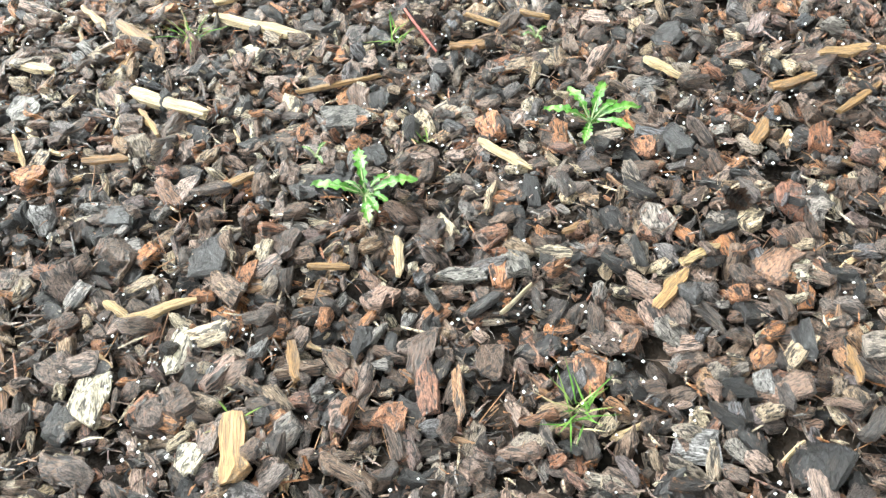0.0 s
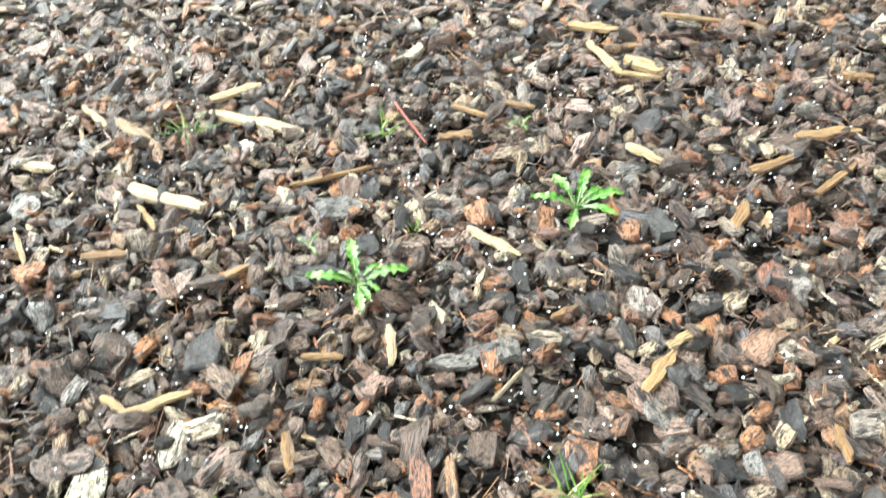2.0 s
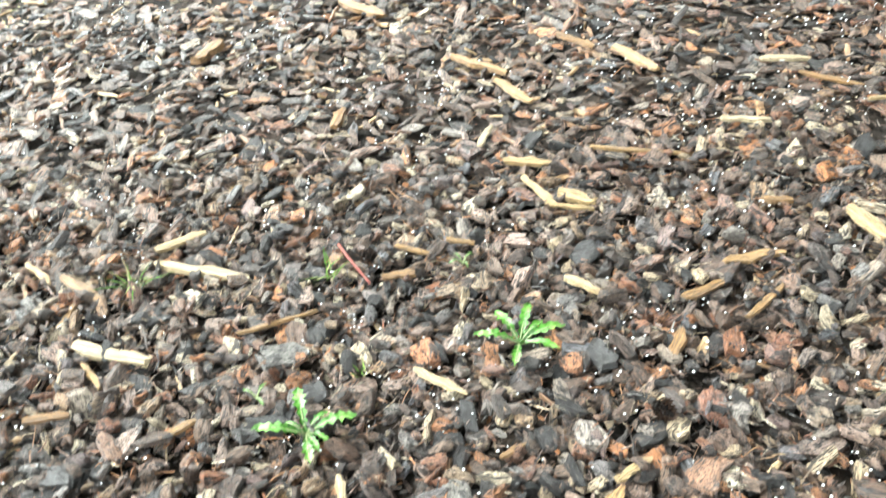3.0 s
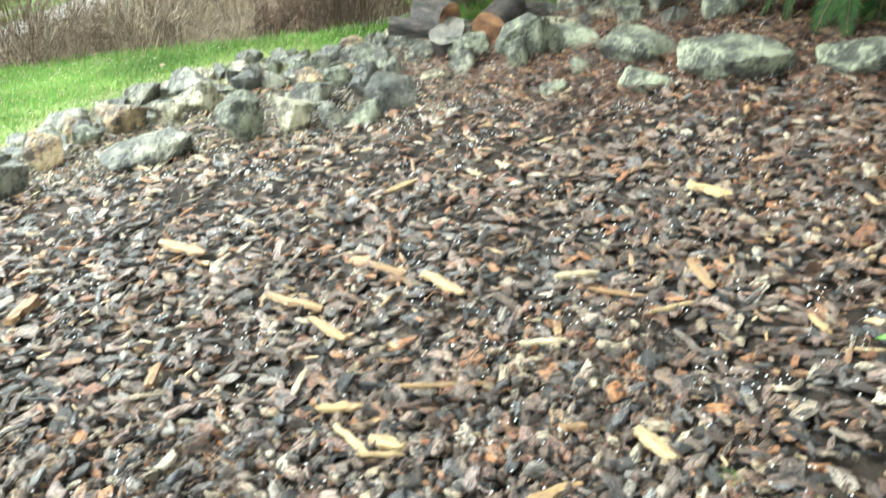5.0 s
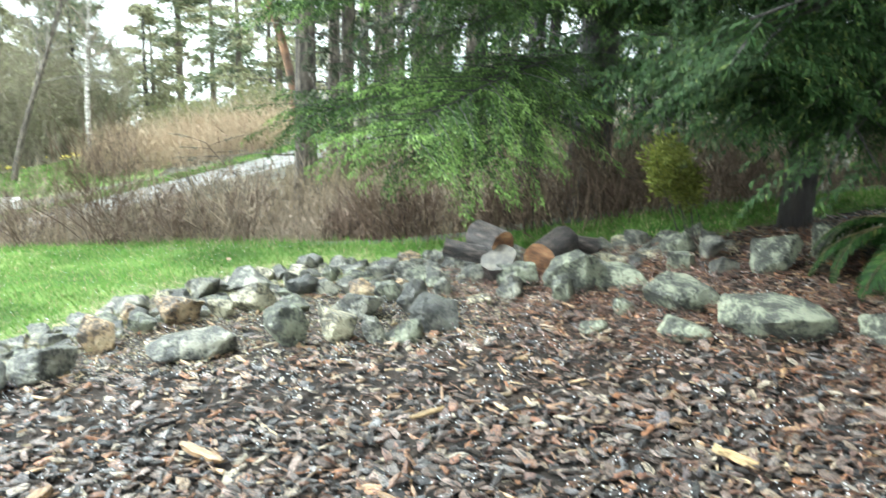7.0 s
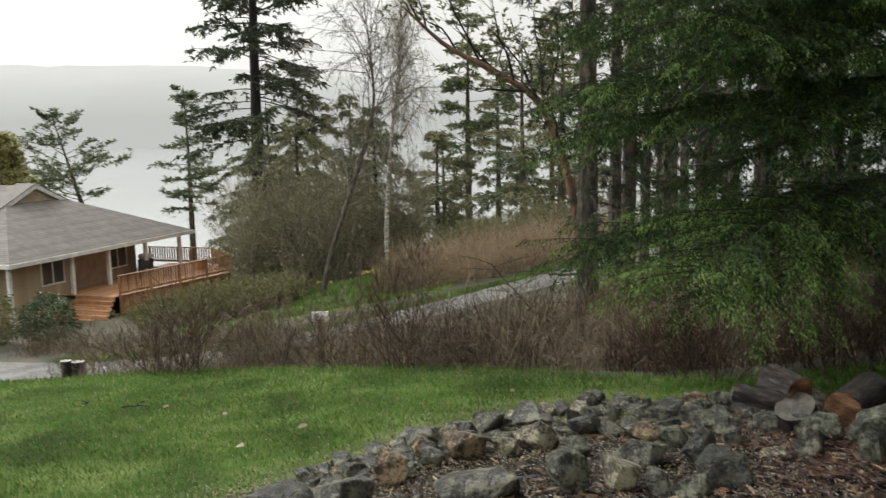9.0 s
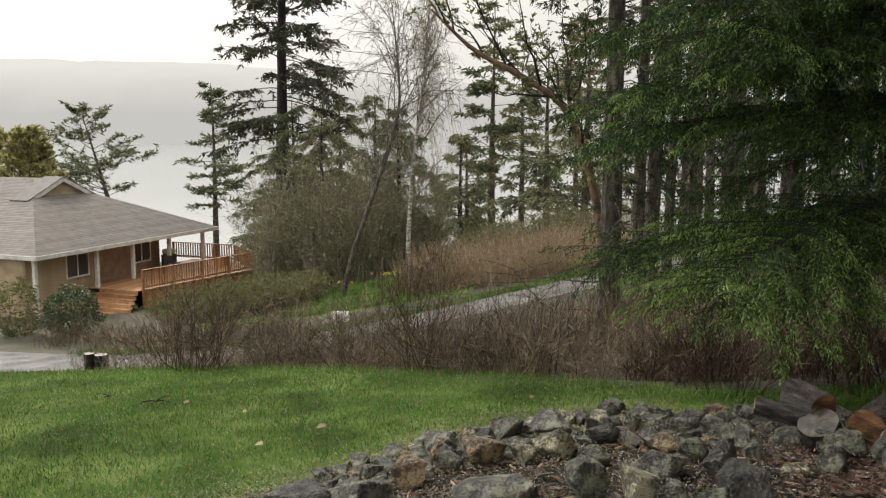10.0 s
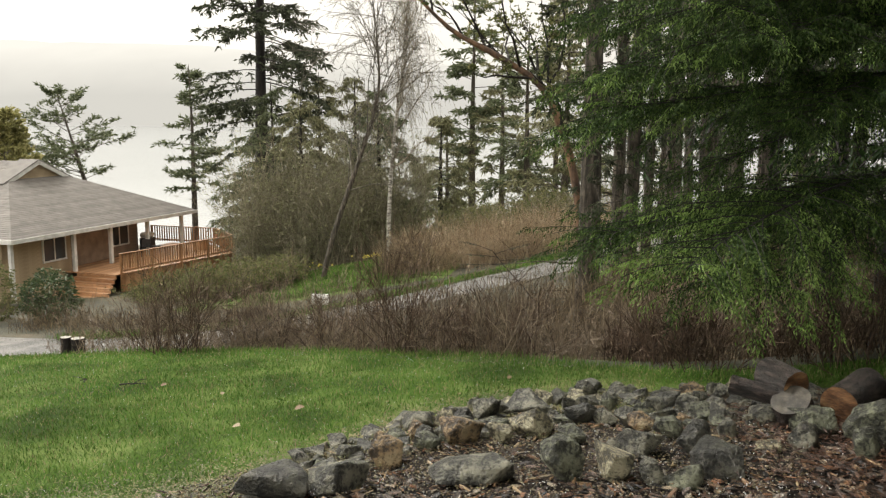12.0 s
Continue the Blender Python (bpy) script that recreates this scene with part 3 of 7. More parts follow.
for q in [(-4000, 90), (4000, 90), (4000, 4200), (-4000, 4200)]:
    sea_bm.verts.new((q[0], q[1], -35))
sea_bm.faces.new(sea_bm.verts)
tagged(new("water", mesh_bm("water", sea_bm, M_water)), "flat grey sea under rain", "water", kind="structure")


def hill(y0, high, mat, seed, lift):
    """A long ridge beyond the water."""
    xs = np.linspace(-4200, 3000, 90)
    crest = np.array([high * (0.5 + 0.5 * (1 - step(-2600, 600, x))) + 26 * noise.noise((x * 0.0016, seed, 0)) + 8 * noise.noise((x * 0.008, seed, 3)) for x in xs])
    rows_v = []
    for f, back in ((0.0, 0), (0.35, 120), (0.7, 300), (1.0, 600)):
        rows_v.append(np.stack([xs, np.full_like(xs, y0 + back), -35 + lift + crest * f], -1))
    v = np.concatenate(rows_v)
    i = np.arange(4 * 90).reshape(4, 90)
    q = np.stack([i[:-1, :-1], i[:-1, 1:], i[1:, 1:], i[1:, :-1]], -1).reshape(-1, 4)
    return tagged(new("backdrop", mesh_np("backdrop", v, [q], mat)), "pale grey wooded hill fading into rain mist", "hill", kind="structure")


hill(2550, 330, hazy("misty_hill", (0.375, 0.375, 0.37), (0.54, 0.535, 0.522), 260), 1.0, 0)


# ---- the mulch bed ----
def chip_shape(n, levels, seed, jag=0.24):
    """One bark nugget, unit sized: a ragged rounded outline, flaky sides and a worn, stepped top."""
    r = np.random.default_rng(seed)
    a = (np.arange(n) + r.uniform(-0.28, 0.28, n)) * 2 * np.pi / n
    rad = 1 + r.uniform(-jag, jag, n) + 0.12 * np.cos(a * 2 + r.uniform(0, 6)) + 0.08 * np.cos(a * 3 + r.uniform(0, 6))
    box_ = r.uniform(0.5, 0.85)
    ring = np.stack([np.sign(np.cos(a)) * np.abs(np.cos(a)) ** box_ * rad * 0.5, np.sign(np.sin(a)) * np.abs(np.sin(a)) ** box_ * rad * 0.5], -1)
    slant = r.normal(0, 0.35, 2)
    v = []
    for s, h in levels:
        hh = h + r.uniform(-0.13, 0.13, n) + (ring @ slant) * (h > 0)
        v.append(np.concatenate([ring * (s + r.uniform(-0.09, 0.09, (n, 1))), hh[:, None]], 1))
    v.append(np.array([[r.uniform(-0.12, 0.12), r.uniform(-0.1, 0.1), levels[-1][1] + r.uniform(-0.1, 0.12)]]))
    v = np.concatenate(v)
    t = []
    for k in range(len(levels) - 1):
        for j in range(n):
            p, q = k * n + j, k * n + (j + 1) % n
            t += [(p, q, q + n), (p, q + n, p + n)]
    top = (len(levels) - 1) * n
    t += [(top + j, top + (j + 1) % n, len(v) - 1) for j in range(n)]
    return v, np.array(t)


def turn_matrices(yaw, pitch, roll):
    cy_, sy_, cp, sp_, cr, sr = np.cos(yaw), np.sin(yaw), np.cos(pitch), np.sin(pitch), np.cos(roll), np.sin(roll)
    m = np.empty((len(yaw), 3, 3))
    m[:, 0, 0], m[:, 0, 1], m[:, 0, 2] = cy_ * cp, cy_ * sp_ * sr - sy_ * cr, cy_ * sp_ * cr + sy_ * sr
    m[:, 1, 0], m[:, 1, 1], m[:, 1, 2] = sy_ * cp, sy_ * sp_ * sr + cy_ * cr, sy_ * sp_ * cr - cy_ * sr
    m[:, 2, 0], m[:, 2, 1], m[:, 2, 2] = -sp_, cp * sr, cp * cr
    return m


def scatter(shapes, pos, size, yaw, tilt, r):
    """Copies of the shapes in one mesh; returns verts, triangles and the grain coordinates."""
    n = len(pos)
    kind_of = r.integers(0, len(shapes), n)
    vs, fs, gs, o = [], [], [], 0
    mats = turn_matrices(yaw, tilt[:, 0], tilt[:, 1])
    for k, (v, t) in enumerate(shapes):
        sel = np.nonzero(kind_of == k)[0]
        if not len(sel):
            continue
        loc = v[None] * size[sel][:, None, :]
        w = np.einsum("nij,nvj->nvi", mats[sel], loc) + pos[sel][:, None, :]
        vs.append(w.reshape(-1, 3))
        gs.append((v[None] * 0.5 + r.uniform(0, 40, (len(sel), 1, 3))).reshape(-1, 3))
        fs.append((t[None] + (np.arange(len(sel)) * len(v))[:, None, None]).reshape(-1, 3) + o)
        o += len(sel) * len(v)
    return np.concatenate(vs), [np.concatenate(fs)], np.concatenate(gs)


def in_bed(x, y):
    return (y < lawn_start(x) - 0.05) & (x > -2.4 - 0.25 * np.sin(y * 1.7)) & (y > -3.0 + 0.4 * np.sin(x * 1.3))


def chip_field(n, x0, x1, y0, y1, r, layers=0.012, mean=0.034, hole=None, flat=1.0):
    x, y = r.uniform(x0, x1, n), r.uniform(y0, y1, n)
    keep = in_bed(x, y)
    keep &= (y < 3.75 + 0.12 * np.sin(x * 7)) | (x > 1.0) | (x < -1.2) | (r.random(n) < 0.2)  # little bark among the border rocks
    if hole is not None:
        keep &= ~((x > hole[0]) & (x < hole[1]) & (y > hole[2]) & (y < hole[3]))
    x, y = x[keep], y[keep]
    n = len(x)
    length = np.clip(r.lognormal(math.log(mean), 0.36, n), 0.006, 0.068)
    slim = np.where(r.random(n) < 1.0 - 0.5 * flat, r.uniform(0.26, 0.48, n), r.uniform(0.45, 0.8, n))
    size = np.stack([length, length * slim, np.clip(length * r.uniform(0.2, 0.5, n), 0.003, 0.019) * flat], -1)
    pos = np.stack([x, y, height(x, y) + r.uniform(-0.004, layers, n) + size[:, 2] * 0.25], -1)
    tilt = r.normal(0, 0.42 * flat, (n, 2))
    return pos, size, r.uniform(0, 2 * np.pi, n), tilt


near_shapes = [chip_shape(8 + k % 3, [(0.84, -0.5), (1.0, -0.06), (0.9, 0.3), (0.52, 0.46)], 20 + k) for k in range(20)]
mid_shapes = [chip_shape(6 + k % 2, [(0.95, -0.3), (1.0, 0.08), (0.7, 0.42)], 140 + k) for k in range(14)]
far_shapes = [chip_shape(5 + k % 2, [(1.0, -0.1), (0.78, 0.4)], 60 + k) for k in range(10)]
bed = thing("mulch_bed", "bed of wet dark bark mulch with scattered split wood", "mulch", kind="structure")
CLOSE, MIDDLE = (-1.0, 1.0, 0.3, 1.8), (-1.9, 2.5, 0.3, 2.9)
for label_, shapes_, field_ in (("wet bark nuggets, black to orange brown", near_shapes, chip_field(7600, *CLOSE, rng, 0.03, 0.034)),
                                ("", mid_shapes, chip_field(18500, *MIDDLE, rng, 0.028, 0.043, CLOSE, 0.6)),
                                ("", far_shapes, chip_field(26000, -2.6, 3.8, 0.6, 5.4, rng, 0.022, 0.043, MIDDLE, 0.5)),
                                ("", far_shapes, chip_field(3500, -2.7, 6.0, -3.4, 1.4, rng, 0.012, 0.05, MIDDLE, 0.6))):
    v, f, g = scatter(shapes_, *field_, rng)
    tagged(part("bark_mulch", mesh_np("bark_mulch", v, f, M_bark, False, g), bed, label_), kind="stuff")
v, f, g = scatter(far_shapes, *chip_field(10000, *CLOSE, rng, 0.026, 0.013), rng)
tagged(part("bark_crumbs", mesh_np("bark_crumbs", v, f, M_bark, False, g), bed, "small wet crumbs of bark"), kind="stuff")
# shreds and fibres torn off the bark
n = 9000
x, y = rng.uniform(-1.0, 1.1, n), rng.uniform(0.35, 1.9, n)
a, L = rng.uniform(0, 6.28, n), np.clip(rng.lognormal(math.log(0.02), 0.45, n), 0.008, 0.06)
d = np.stack([np.cos(a), np.sin(a), rng.normal(0, 0.2, n)], -1) * L[:, None] / 2
c = np.stack([x, y, height(x, y) + rng.uniform(0.012, 0.036, n)], -1)
v, q = tubes(np.stack([c - d, c + rng.normal(0, 0.0015, (n, 3)), c + d], 1), np.outer(rng.uniform(0.0008, 0.0026, n), [0.5, 1.0, 0.35]), 3)
g = v * np.array([9, 9, 9]) + np.repeat(rng.uniform(0, 40, (n, 3)), 9, 0)
tagged(part("bark_shreds", mesh_np("bark_shreds", v, [q], M_bark, False, g), bed, "torn wet shreds of bark"), kind="stuff")

# large nuggets that lie on top, each a piece of its own: plan place, length, width, tone
NUGGETS_A = [(0.05, 1.15, 0.065, 0.053, "o"), (-0.14, 1.08, 0.05, 0.04, "k"), (0.11, 1.01, 0.06, 0.027, "k"), (0.34, 1.1, 0.06, 0.046, "k"), (-0.33, 0.55, 0.045, 0.04, "w"),
             (-0.48, 0.63, 0.086, 0.056, "w"), (-0.37, 0.63, 0.06, 0.056, "b"), (0.49, 0.96, 0.063, 0.055, "r"), (-0.15, 0.61, 0.045, 0.033, "p"), (-0.08, 0.61, 0.05, 0.042, "o"),
             (0.17, 0.67, 0.061, 0.049, "o"), (-0.13, 0.73, 0.058, 0.031, "k"), (-0.05, 0.7, 0.073, 0.042, "b"), (-0.32, 0.67, 0.067, 0.035, "p"), (-0.37, 0.87, 0.092, 0.065, "k"), (-0.38, 0.71, 0.085, 0.031, "w")]
NUGGETS_B = [(0.15, 0.66, 0.066, 0.041, "k"), (-0.11, 0.8, 0.05, 0.041, "p"), (0.06, 0.84, 0.05, 0.037, "o"), (0.08, 0.86, 0.067, 0.035, "g"), (0.26, 0.76, 0.058, 0.035, "p"),
             (0.32, 0.8, 0.054, 0.044, "k"), (0.38, 0.79, 0.034, 0.03, "o"), (0.45, 0.71, 0.061, 0.03, "k"), (0.48, 0.83, 0.054, 0.032, "w"), (-0.76, 1.2, 0.061, 0.058, "g"),
             (-0.04, 0.93, 0.059, 0.05, "b"), (0.56, 1.09, 0.061, 0.036, "o"), (0.29, 1.09, 0.05, 0.037, "o"), (-0.31, 0.84, 0.045, 0.029, "o"), (-0.26, 0.9, 0.058, 0.043, "b")]
NUGGETS_FLAT = [(-0.21, 1.03, 0.085, 0.03, "k"), (0.01, 0.84, 0.074, 0.03, "g"), (0.6, 1.28, 0.08, 0.062, "b"), (0.37, 1.37, 0.062, 0.046, "k"), (-0.53, 0.95, 0.054, 0.044, "k"), (-0.2, 1.18, 0.085, 0.042, "g")]
piece_meshes = {}


def nugget(x, y, length, width, tone, yaw, up, r):
    k = r.integers(0, len(near_shapes))
    key = (k, tone)
    if key not in piece_meshes:
        sv, st = near_shapes[k]
        piece_meshes[key] = mesh_np("bark_nugget", sv, [st], M_chip[tone] if tone else M_bark_piece, False, sv * 0.5 + k * 3.1)
    m = Matrix.Translation(on_ground(x, y, up)) @ Euler((r.normal(0, 0.15), r.normal(0, 0.15), yaw)).to_matrix().to_4x4() @ Matrix.Diagonal((length, width, min(0.024, width * 0.55), 1))
    return part("bark_nugget", piece_meshes[key], bed, "", m)


for rows_n, base_yaw in ((NUGGETS_A, 1.57), (NUGGETS_B, 1.57), (NUGGETS_FLAT, 0.1)):
    for x, y, L, W, tone in rows_n:
        nugget(x, y, L, W, tone, base_yaw + rng.normal(0, 0.35), 0.03, rng)
for _ in range(190):
    x, y = rng.uniform(-0.85, 0.85), rng.uniform(0.45, 1.75)
    L = rng.uniform(0.03, 0.055)
    nugget(x, y, L, L * rng.uniform(0.5, 0.9), "", rng.uniform(0, 6.28), 0.02, rng)


def splinter_shape(seed):
    """A torn strip of split wood: ragged ends, uneven thickness."""
    r = np.random.default_rng(seed)
    k = 6
    xs = np.linspace(-0.5, 0.5, k)
    half = 0.5 * np.array([0.6, 0.95, 1, 1, 0.9, 0.5]) * r.uniform(0.75, 1.15, k)
    off = r.normal(0, 0.07, k)
    hh = r.uniform(0.3, 0.5, k)
    v = []
    for i in range(k):
        v += [(xs[i] + r.uniform(-0.07, 0.07), off[i] - half[i], -0.5), (xs[i], off[i] - half[i] * 0.9, hh[i] * 0.7), (xs[i], off[i] + half[i] * 0.15, hh[i] + 0.1), (xs[i] + r.uniform(-0.07, 0.07), off[i] + half[i], hh[i] * 0.5), (xs[i], off[i] + half[i], -0.5)]
    t = []
    for i in range(k - 1):
        for j in range(4):
            p0, q0 = i * 5 + j, i * 5 + j + 1
            t += [(p0, p0 + 5, q0 + 5), (p0, q0 + 5, q0)]
    for b in (0, (k - 1) * 5):
        t += [(b, b + 1, b + 2), (b, b + 2, b + 3), (b, b + 3, b + 4)]
    return np.array(v), np.array(t)


splinter_shapes = [splinter_shape(100 + k) for k in range(8)]
splinter_meshes = [mesh_np("wood_splinter", sv, [st], M_wood, False, sv * 0.5 + 2.7 * k) for k, (sv, st) in enumerate(splinter_shapes)]
# split wood: plan place, length, width, bearing
SPLINTERS_A = [(-0.44, 1.53, 0.104, 0.02, 34), (-0.38, 1.43, 0.187, 0.026, -14), (-0.71, 1.46, 0.083, 0.014, -43), (-0.61, 1.4, 0.114, 0.021, -37), (-0.51, 1.21, 0.136, 0.028, -17),
               (-0.78, 1.31, 0.078, 0.021, -14), (-0.53, 1.16, 0.069, 0.011, -52), (-0.36, 1.02, 0.069, 0.016, 41), (-0.58, 1.07, 0.07, 0.015, 10), (0.07, 1.08, 0.1, 0.017, -35),
               (0.01, 1.37, 0.069, 0.018, 11), (-0.22, 1.26, 0.138, 0.009, 23), (0.13, 1.45, 0.054, 0.013, -13), (0.04, 1.44, 0.077, 0.01, -25), (-0.42, 0.77, 0.102, 0.013, 27), (-0.48, 0.77, 0.046, 0.013, -32)]
SPLINTERS_B = [(-0.28, 0.56, 0.09, 0.036, -82), (0.29, 0.8, 0.087, 0.02, 54), (0.34, 0.86, 0.067, 0.015, 33), (0.64, 1.17, 0.117, 0.012, 42), (0.55, 1.22, 0.093, 0.018, 27),
               (0.47, 1.1, 0.067, 0.02, 60), (0.66, 1.29, 0.121, 0.019, 12), (-0.09, 0.87, 0.069, 0.014, -83), (-0.19, 0.85, 0.059, 0.01, 3), (0.17, 0.92, 0.047, 0.01, 32),
               (0.36, 1.52, 0.095, 0.011, -10), (-0.22, 0.69, 0.056, 0.015, -74), (0.08, 0.79, 0.067, 0.006, 52), (-0.73, 1.09, 0.079, 0.009, -61), (0.5, 0.67, 0.05, 0.012, -86), (0.35, 1.27, 0.087, 0.02, -36)]
SPLINTERS_C = [(0.3, 1.71, 0.104, 0.023, -5), (0.31, 1.59, 0.113, 0.019, -61), (0.38, 1.55, 0.076, 0.027, -26), (0.55, 1.69, 0.217, 0.014, -9), (0.31, 2.04, 0.133, 0.023, -59),
               (1.13, 1.76, 0.122, 0.013, 9), (0.98, 2.01, 0.12, 0.02, 0), (0.51, 2.28, 0.116, 0.025, -42), (1.04, 1.88, 0.142, 0.015, -27), (0.8, 1.76, 0.105, 0.021, -4), (1.26, 1.87, 0.122, 0.026, -90)]
SPLINTERS_D = [(-0.08, 2.71, 0.17, 0.04, -36), (-0.53, 2.48, 0.141, 0.043, 71), (0.89, 1.34, 0.099, 0.028, -68), (0.76, 1.45, 0.055, 0.023, -4), (0.64, 2.13, 0.149, 0.027, -60),
               (0.24, 2.21, 0.164, 0.028, -35), (0.22, 1.84, 0.096, 0.016, 69), (-0.13, 2.0, 0.093, 0.028, 80), (1.39, 1.55, 0.075, 0.015, -84), (1.5, 2.27, 0.13, 0.041, -49), (0.66, 2.83, 0.147, 0.02, 37)]
for rows_s in (SPLINTERS_A, SPLINTERS_B, SPLINTERS_C, SPLINTERS_D):
    for k, (x, y, L, W, a) in enumerate(rows_s):
        m = Matrix.Translation(on_ground(x, y, 0.037)) @ Euler((0.12 * (-1) ** k, 0.05, radians(a))).to_matrix().to_4x4() @ Matrix.Diagonal((L * 1.05, W * 1.1, max(0.008, W * 0.5), 1))
        part("wood_splinter", splinter_meshes[(k * 3 + len(rows_s)) % 8], bed, "", m)
n = 3600
x, y = rng.uniform(-2.2, 4.4, n), 0.3 + 5.1 * rng.random(n) ** 0.8
keep = in_bed(x, y)
x, y = x[keep], y[keep]
n = len(x)
L = np.clip(rng.lognormal(math.log(0.036), 0.5, n), 0.014, 0.12)
v, f, g = scatter(splinter_shapes, np.stack([x, y, height(x, y) + rng.uniform(0.006, 0.022, n)], -1), np.stack([L, np.clip(L * rng.uniform(0.1, 0.3, n), 0.004, 0.025), rng.uniform(0.004, 0.01, n)], -1),
                  rng.uniform(0, 6.28, n), rng.normal(0, 0.15, (n, 2)), rng)
tagged(part("wood_chips", mesh_np("wood_chips", v, f, M_wood_many, False, g), bed, "pale torn strips of split wood"), kind="stuff")

# dry needles and thin twigs strewn over the bark
n = 4200
x, y = rng.uniform(-1.6, 3.6, n), rng.uniform(0.2, 5.0, n)
keep = in_bed(x, y)
x, y = x[keep], y[keep]
n = len(x)
a, L = rng.uniform(0, 6.28, n), rng.uniform(0.025, 0.075, n)
d = np.stack([np.cos(a), np.sin(a), rng.normal(0, 0.12, n)], -1) * L[:, None] / 2
c = np.stack([x, y, height(x, y) + rng.uniform(0.014, 0.03, n)], -1)
bow = np.stack([np.zeros(n), np.zeros(n), rng.uniform(-0.003, 0.004, n)], -1)
v, q = tubes(np.stack([c - d, c + bow, c + d], 1), np.repeat(rng.uniform(0.0005, 0.0012, n)[:, None], 3, 1), 3)
tagged(part("needle_litter", mesh_np("needle_litter", v, [q], M_needle_litter), bed, "dry reddish needles and twigs"), kind="stuff")

# red rotting needles over the ground between the border rocks
n = 30000
x, y = rng.uniform(0.7, 3.4, n), rng.uniform(1.3, 5.2, n)
keep = in_bed(x, y) & ((y > 3.45 + rng.normal(0, 0.25, n) - 0.12 * x) & (x > 1.05 + rng.normal(0, 0.2, n)) | (x > 1.9 + rng.normal(0, 0.45, n)))
x, y = x[keep], y[keep]
n = len(x)
a = rng.uniform(0, 6.28, n)
d = np.stack([np.cos(a), np.sin(a), rng.uniform(-0.1, 0.35, n)], -1)
v, q = blades(np.stack([x, y, height(x, y) + rng.uniform(0.02, 0.045, n)], -1), unit(d), np.stack([-np.sin(a), np.cos(a), rng.normal(0, 0.3, n)], -1), rng.uniform(0.02, 0.06, n), rng.uniform(0.003, 0.009, n))
tagged(part("red_litter", mesh_np("red_litter", v, [q], M_red_litter), bed, "rotting reddish needles and leaf litter"), kind="stuff")

ICO_V = np.array([(1, 0, 0), (-1, 0, 0), (0, 1, 0), (0, -1, 0), (0, 0, 1), (0, 0, -1)], float)
ICO_F = np.array([(0, 2, 4), (2, 1, 4), (1, 3, 4), (3, 0, 4), (2, 0, 5), (1, 2, 5), (3, 1, 5), (0, 3, 5)])


def beads(pos, rad):
    vv = (ICO_V[None] * rad[:, None, None] + pos[:, None, :]).reshape(-1, 3)
    return vv, (ICO_F[None] + (np.arange(len(pos)) * len(ICO_V))[:, None, None]).reshape(-1, 3)


n = 30000
x, y = rng.uniform(-1.9, 4.0, n), 0.2 + 5.4 * rng.random(n) ** 1.4
clump = np.array([noise.noise((a_ * 4, b_ * 4, 9)) + 0.8 * noise.noise((a_ * 17, b_ * 17, 3)) for a_, b_ in zip(x, y)])
keep = in_bed(x, y) & (clump > 0.2 + rng.uniform(-0.35, 0.35, n))
x, y = x[keep], y[keep]
v, q = beads(np.stack([x, y, height(x, y) + rng.uniform(0.018, 0.04, len(x))], -1), rng.uniform(0.0018, 0.0034, len(x)))
tagged(new("hailstones", mesh_np("hailstones", v, [q], M_hail)), "small white hailstones lying among bark mulch", "hail", kind="stuff")


# fine gravel, moss and leaf crumbs between the border rocks
n = 17000
x = rng.uniform(-1.6, 1.2, n)
y = lawn_start(x) - rng.random(n) * np.clip(lawn_start(x) - 3.55, 0.35, 2.0)
v, q = beads(np.zeros((n, 3)), rng.uniform(0.003, 0.0085, n))
v = v.reshape(n, 6, 3) * rng.uniform(0.5, 1.4, (n, 6, 1)) * np.array([1, 1, 0.6])
v = (v + np.stack([x, y, height(x, y) + rng.uniform(0.0, 0.022, n)], -1)[:, None, :]).reshape(-1, 3)
tagged(new("border_litter", mesh_np("border_litter", v, [q], M_crumbs, False)), "gravel, moss and leaf crumbs between the border rocks", "gravel", kind="stuff")


